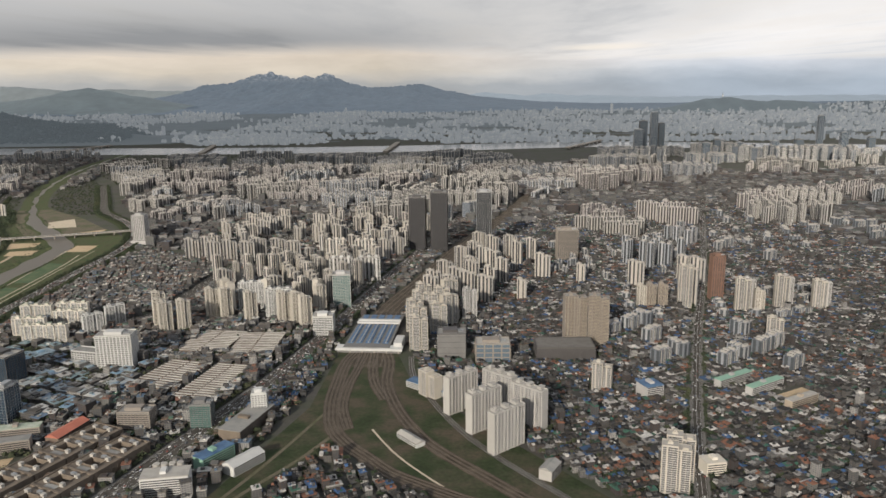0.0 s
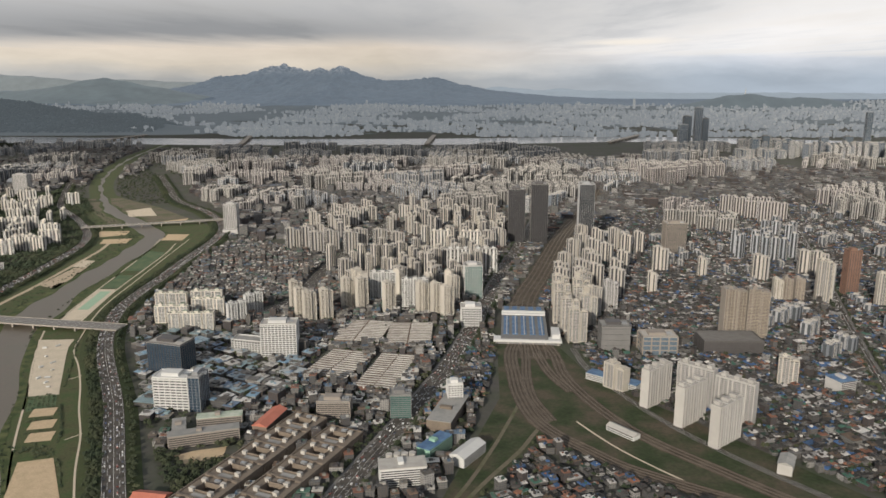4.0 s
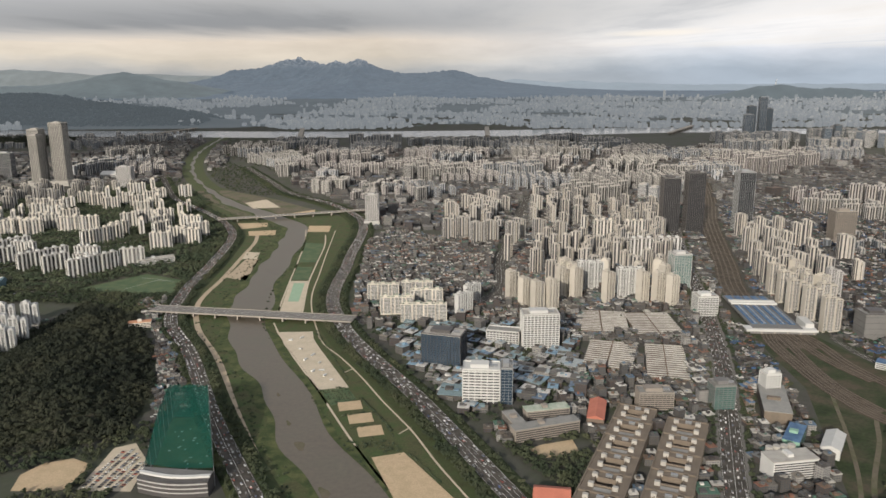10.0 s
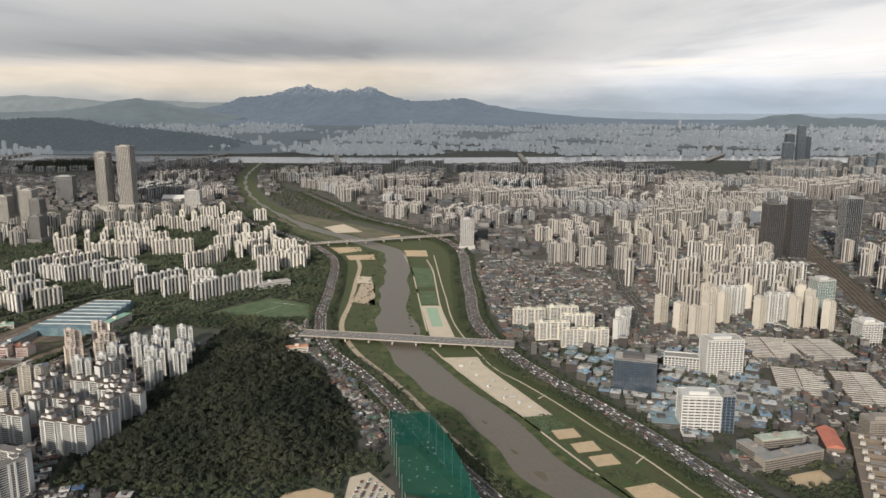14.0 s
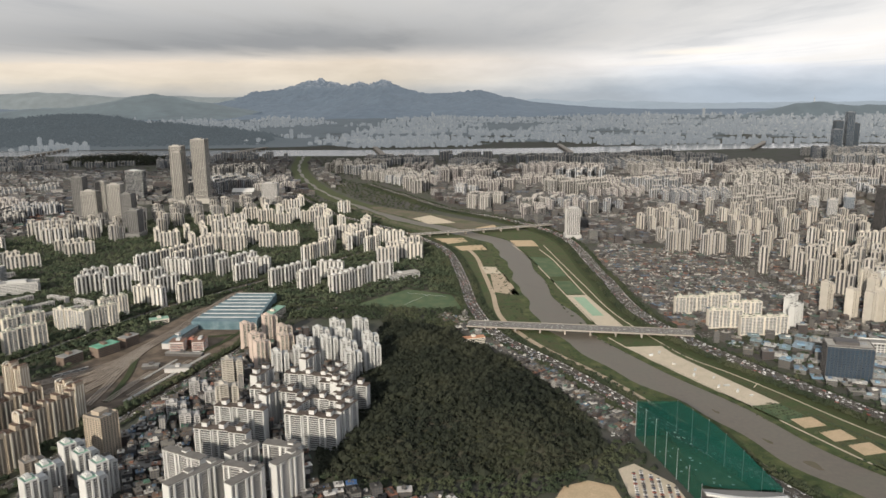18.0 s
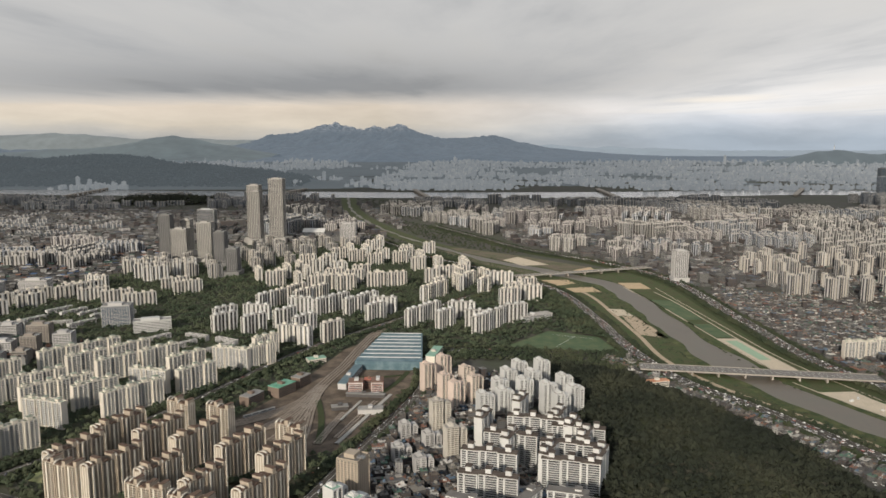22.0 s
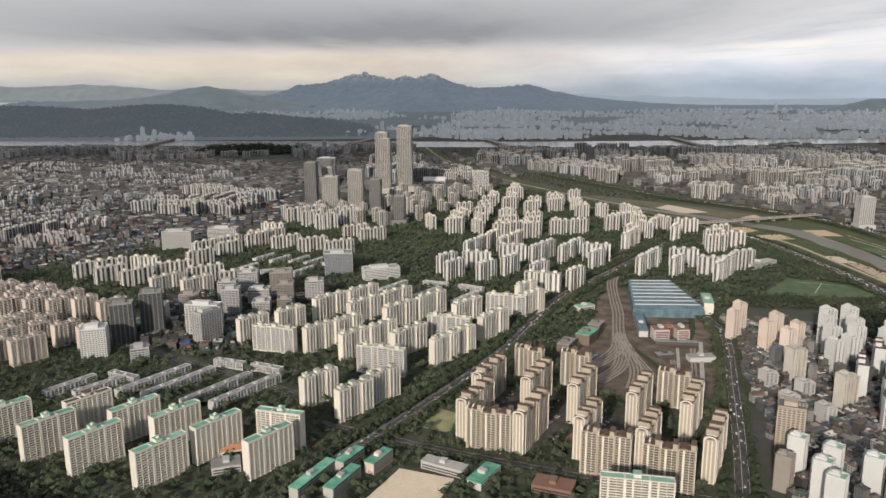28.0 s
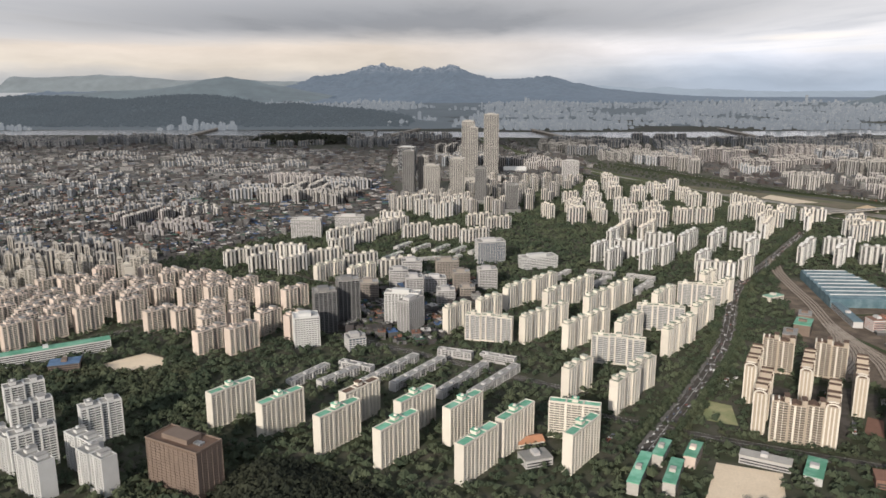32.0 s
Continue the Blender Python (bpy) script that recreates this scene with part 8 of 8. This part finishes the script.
# the second colour of each range is its painted haze, given off as emission
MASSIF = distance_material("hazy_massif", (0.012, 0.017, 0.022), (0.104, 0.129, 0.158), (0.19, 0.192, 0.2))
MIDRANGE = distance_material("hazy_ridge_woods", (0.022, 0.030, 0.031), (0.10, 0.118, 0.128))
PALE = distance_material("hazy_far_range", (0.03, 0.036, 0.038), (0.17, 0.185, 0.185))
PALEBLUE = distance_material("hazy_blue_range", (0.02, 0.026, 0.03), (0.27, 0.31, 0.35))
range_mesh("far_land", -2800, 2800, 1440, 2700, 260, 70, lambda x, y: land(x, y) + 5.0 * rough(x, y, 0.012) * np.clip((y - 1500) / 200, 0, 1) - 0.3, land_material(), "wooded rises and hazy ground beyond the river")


def massif(x, y):
    """The rocky range: two summits, long shoulders, gullies."""
    crest = ridge(x, [(-2700, 70), (-2200, 66), (-1900, 60), (-1670, 62), (-1382, 66), (-1279, 90), (-1194, 122), (-1043, 130), (-924, 160), (-870, 172), (-800, 190), (-740, 172), (-690, 158), (-606, 146), (-540, 156), (-470, 148), (-400, 168), (-345, 154), (-300, 132), (-232, 116),
                      (-146, 98), (-45, 100), (99, 116), (215, 88), (388, 52), (520, 40), (676, 26), (820, 20), (964, 14), (1200, 8), (2700, 4)])
    line = np.interp(x, [-900, -700, -370, -200], [4480, 4420, 3960, 3900]) + 60 * rough(x, y * 0, 0.006, 3, 2.0)
    t = (y - line) / np.where(y < line, 640.0, 260.0)
    across = np.exp(-np.abs(t) ** 1.35)
    r = rough(x, y, 0.0042, 6, 3.0)
    spurs = 0.75 - 2.4 * np.abs(rough(x, y * 0.45, 0.0075, 6, 6.0))
    teeth = 0.6 - 2.4 * np.abs(rough(x, y, 0.022, 4, 9.0))
    high = np.clip(crest / 130, 0.15, 1.2)
    return crest * across * (1 + 0.26 * r * (1.06 - across)) + (4 * r + 17 * spurs * high * (1.25 - across) + 13.0 * teeth * high**2) * across**0.7


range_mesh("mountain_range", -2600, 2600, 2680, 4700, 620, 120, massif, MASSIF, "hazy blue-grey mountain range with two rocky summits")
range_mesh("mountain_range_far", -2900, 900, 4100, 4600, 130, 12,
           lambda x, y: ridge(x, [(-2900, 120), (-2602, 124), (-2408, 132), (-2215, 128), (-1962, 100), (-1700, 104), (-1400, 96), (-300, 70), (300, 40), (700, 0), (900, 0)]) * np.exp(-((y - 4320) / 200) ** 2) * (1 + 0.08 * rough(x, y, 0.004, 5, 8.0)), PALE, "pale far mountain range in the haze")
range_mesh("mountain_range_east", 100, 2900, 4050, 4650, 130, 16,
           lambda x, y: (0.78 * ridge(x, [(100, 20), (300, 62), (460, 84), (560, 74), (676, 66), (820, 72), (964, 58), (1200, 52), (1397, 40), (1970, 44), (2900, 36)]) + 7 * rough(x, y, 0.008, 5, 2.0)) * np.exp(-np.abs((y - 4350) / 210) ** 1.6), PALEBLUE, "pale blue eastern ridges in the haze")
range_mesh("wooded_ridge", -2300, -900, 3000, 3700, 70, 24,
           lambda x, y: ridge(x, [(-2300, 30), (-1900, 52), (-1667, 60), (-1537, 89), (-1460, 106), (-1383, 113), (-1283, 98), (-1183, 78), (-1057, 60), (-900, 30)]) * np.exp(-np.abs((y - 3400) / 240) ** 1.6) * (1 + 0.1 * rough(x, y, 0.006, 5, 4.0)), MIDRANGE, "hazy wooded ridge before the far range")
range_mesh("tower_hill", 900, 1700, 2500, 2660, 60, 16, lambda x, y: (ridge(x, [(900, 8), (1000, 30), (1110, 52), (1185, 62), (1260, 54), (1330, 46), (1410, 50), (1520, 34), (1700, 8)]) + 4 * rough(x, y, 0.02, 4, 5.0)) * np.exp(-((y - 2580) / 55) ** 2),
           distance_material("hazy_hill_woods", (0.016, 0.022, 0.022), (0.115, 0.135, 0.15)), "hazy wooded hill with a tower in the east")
# woods on the rises beyond the river
p = scatter([(-2000, 1430), (-420, 1450), (-420, 1800), (-700, 2150), (-2000, 2250)], 9.5)
z = land(p[:, 0], p[:, 1])
p, z = p[z > 3], z[z > 3]
# these woods carry painted haze in their emission too
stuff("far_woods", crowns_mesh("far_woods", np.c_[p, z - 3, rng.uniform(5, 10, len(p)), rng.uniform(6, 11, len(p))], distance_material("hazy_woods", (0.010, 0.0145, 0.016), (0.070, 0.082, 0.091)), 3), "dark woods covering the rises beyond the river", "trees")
mast = thing("hill_tower", "slender white tower on the eastern hill", "tower")
part("shaft", Solid().tube(0, 0, 0, 12, 1.6, 1.2, 10), WHITE, mast)
part("pod", Solid().tube(0, 0, 12, 14, 2.8, 2.8, 12), WHITE, mast)
part("mast", Solid().tube(0, 0, 14, 24, 0.8, 0.3, 8), STEEL, mast)
mast.matrix_world = pose(1183, 2580, 58)

# bridges of the wide river
for x, y, L, a in ((-430, 1250, 190, 78), (-150, 1235, 180, 100), (470, 1280, 220, 62), (160, 1240, 200, 88), (-760, 1260, 200, 95)):
    b = thing("river_bridge", "long pale bridge over the wide river", "bridge", "bridges over the wide river")
    part("deck", Solid().box(0, -4, 3.2, L, 4, 4.4, base=True), CONCRETE, b)
    for k in range(9):
        part("pier", Solid().box(L * (k + 0.5) / 9 - 1, -3, 0, L * (k + 0.5) / 9 + 1, 3, 3.2), CONCRETE, b)
    b.matrix_world = pose(x, y, 0, 0, 0, a)

# dark wooded knoll on the near bank
KNOLL = [(-620, 1120), (-540, 1105), (-470, 1120), (-450, 1160), (-540, 1180), (-620, 1165)]
p = scatter(KNOLL, 5.0)
d = edge_distance(p[:, 0], p[:, 1], KNOLL)
stuff("knoll_trees", crowns_mesh("knoll_trees", np.c_[p, 10 * (1 - np.exp(-d / 18)), rng.uniform(3, 5, len(p)), rng.uniform(4, 6, len(p))], FORESTLEAF, 8), "dark wooded knoll near the river", "trees")

# trees scattered in the low-rise town and far estates
pts = []
for poly, pitch in (([(300, 135), (560, 135), (600, 400), (300, 400)], 5.2), ([(300, 400), (600, 400), (620, 640), (300, 640)], 7), ([(-760, 378), (-560, 330), (-400, 440), (-470, 640), (-760, 640)], 6.5), ([(-480, 640), (-200, 720), (-500, 1100), (-1200, 1100), (-1200, 640)], 13), ([(40, 500), (560, 620), (640, 1000), (-60, 1000)], 14), ([(60, 190), (230, 190), (230, 320), (60, 320)], 3.6), ([(205, 135), (300, 135), (330, 250), (250, 300), (215, 240)], 4.2), ([(-84, 612), (-40, 652), (-78, 730), (-130, 840), (-240, 1000), (-300, 1000), (-205, 780), (-130, 618), (-100, 600)], 4.5), ([(-15, 680), (-60, 750), (-115, 846), (-260, 1060), (-270, 1250), (-80, 1260), (-60, 760)], 7.5)):
    q = scatter(poly, pitch)
    pts.append(q[free_mask(q)])
pts.append(scatter([(-154.5, 200), (-151.2, 200), (-138.9, 238), (-125, 286), (-128.2, 286), (-142, 238)], 1.5))     # belt beside the depot street
p = np.concatenate(pts)
r = rng.uniform(0.7, 1.5, len(p))
stuff("town_trees", crowns_mesh("town_trees", np.c_[p, np.zeros(len(p)), r, r * 1.5], LEAFDARK, 5), "scattered green trees between houses", "trees")

# ---------------------------------------------------------------- traffic and parked cars
car_protos = []
for k, m in enumerate(CARPAINTS):
    c = thing("car", "%s passenger car on the road" % ("white", "black", "silver", "blue")[k], "car", "cars")
    s = Solid().box(-0.55, -0.22, 0.08, 0.55, 0.22, 0.22, base=True)
    part("body", s, m, c)
    cab = Solid()
    lo, hi = [(-0.38, -0.2), (0.28, -0.2), (0.28, 0.2), (-0.38, 0.2)], [(-0.26, -0.17), (0.12, -0.17), (0.12, 0.17), (-0.26, 0.17)]
    cab.v += [(x, y, 0.22) for x, y in lo] + [(x, y, 0.36) for x, y in hi]
    cab.f += [(0, 1, 5, 4), (1, 2, 6, 5), (2, 3, 7, 6), (3, 0, 4, 7), (4, 5, 6, 7)]
    cab.m += [0, 0, 0, 0, 1]
    part("cabin", cab, [GLAZING, m], c)
    for x in (-0.34, 0.34):
        for y in (-0.2, 0.2):
            part("wheel", Solid().box(x - 0.09, y - 0.04, 0.0, x + 0.09, y + 0.04, 0.16), ASPHALT, c)
    car_protos.append(c)
used = set()


def place_car(k, x, y, z, ang):
    m = pose(x, y, z, 0, 0, ang)
    if k in used:
        copy_thing(car_protos[k], m)
    else:
        used.add(k)
        car_protos[k].matrix_world = m


left_over = []
single = 0
for name, half, z, gap in (("expressway_right_bank", 3.2, 1.2, 3.0), ("expressway_left_bank", 2.9, 1.0, 2.6), ("avenue_market", 3.2, 0.06, 3.6), ("avenue_depot", 2.0, 0.06, 6.0), ("avenue_east", 1.5, 0.06, 9.0), ("street_depot_side", 1.9, 0.06, 7.0)):
    line = smooth_line([r[1] for r in ROADS if r[0] == name][0], 1.0)
    t = np.gradient(line, axis=0)
    for lane in (-0.75, -0.3, 0.3, 0.75):
        q = offset(line, lane * half)
        k = rnd.uniform(0, gap)
        while k < len(q) - 1:
            i = int(k)
            if q[i][1] < 620:
                ang = math.degrees(math.atan2(t[i][1], t[i][0])) + (180 if lane < 0 else 0)
                if q[i][1] < 215 and single < 45:
                    place_car(rnd.choice((0, 0, 1, 2, 2, 3)), q[i][0], q[i][1], z + 0.012, ang)
                    single += 1
                else:
                    left_over.append((q[i][0], q[i][1], z + 0.02, 1.05, 0.44, 0.2, ang, 0))
                    left_over.append((q[i][0], q[i][1], z + 0.22, 0.6, 0.38, 0.13, ang, 1 if rnd.random() < 0.5 else 0))
            k += gap * rnd.uniform(0.5, 2.2)
# rows in the car park and in the estate courts
for x0, y0, a, n in ((9, 168, 82, 18), (11, 168, 82, 19), (13.4, 168, 82, 17), (15.2, 168, 82, 15), (17.4, 168, 82, 12), (19.2, 168, 82, 11), (-202, 206, 55, 14), (-186, 206, 55, 12), (-170.4, 188, 72, 14), (-168, 188, 72, 14), (-165.6, 188, 72, 11), (-214, 204, 64, 11), (-211.5, 205, 64, 10), (-198, 200, 64, 11), (-183, 190, 64, 10), (-210, 226, 64, 9), (-196, 222, 64, 9), (-182, 216, 64, 10), (-168, 214, 64, 8), (-222, 232, 55, 9), (-219, 233, 55, 9), (-285, 200, 56, 6), (-262, 196, 56, 6), (-150, 215, 70, 8)):
    for k in range(n):
        x, y = x0 + k * 1.1 * math.cos(radians(a)), y0 + k * 1.1 * math.sin(radians(a))
        left_over.append((x, y, 0.12, 1.05, 0.44, 0.2, a + 90, 0))
        left_over.append((x, y, 0.32, 0.6, 0.38, 0.13, a + 90, 1))
lot = scatter([(-30, 322), (-14, 290), (8, 250), (20, 222), (26, 190), (16, 192), (9, 214), (3, 238), (-12, 274), (-34, 314)], 1.9)
for (x, y), a in zip(lot, rng.uniform(0, 360, len(lot))):
    if is_free(x, y, 0.6) and rnd.random() < 0.7:
        left_over.append((x, y, 0.12, 1.05, 0.44, 0.2, a, 0))
        left_over.append((x, y, 0.32, 0.6, 0.38, 0.13, a, 1))
stuff("traffic", boxes_mesh("traffic", left_over, [TARP, GLAZING]), "many small cars on the roads and in car parks", "cars")

# stores and vehicles left on the gravel yard by the stream
for k, (x, y, a) in enumerate(((40, 278, 20), (46, 268, -30), (52, 262, 64), (50, 257, 64), (56, 254, 64), (58, 247, 10), (60, 242, 64), (63, 238, 20), (44, 281, 64), (55, 246, 64))):
    w, d, h = ((1.6, 0.7, 0.6), (1.2, 0.6, 0.5), (2.0, 0.8, 0.4))[k % 3]
    box = thing("site_container", "pale steel container standing on the gravel yard", "container", "containers on the gravel yard")
    part("body", Solid().box(-w / 2, -d / 2, 0, w / 2, d / 2, h), (WHITE, PALEROOF, STEEL)[k % 3], box)
    part("roof", Solid().gable(-w / 2 - 0.05, -d / 2 - 0.05, w / 2 + 0.05, d / 2 + 0.05, h, h + 0.15), WHITE, box)
    box.matrix_world = pose(x, y, 0.12, 0, 0, a)
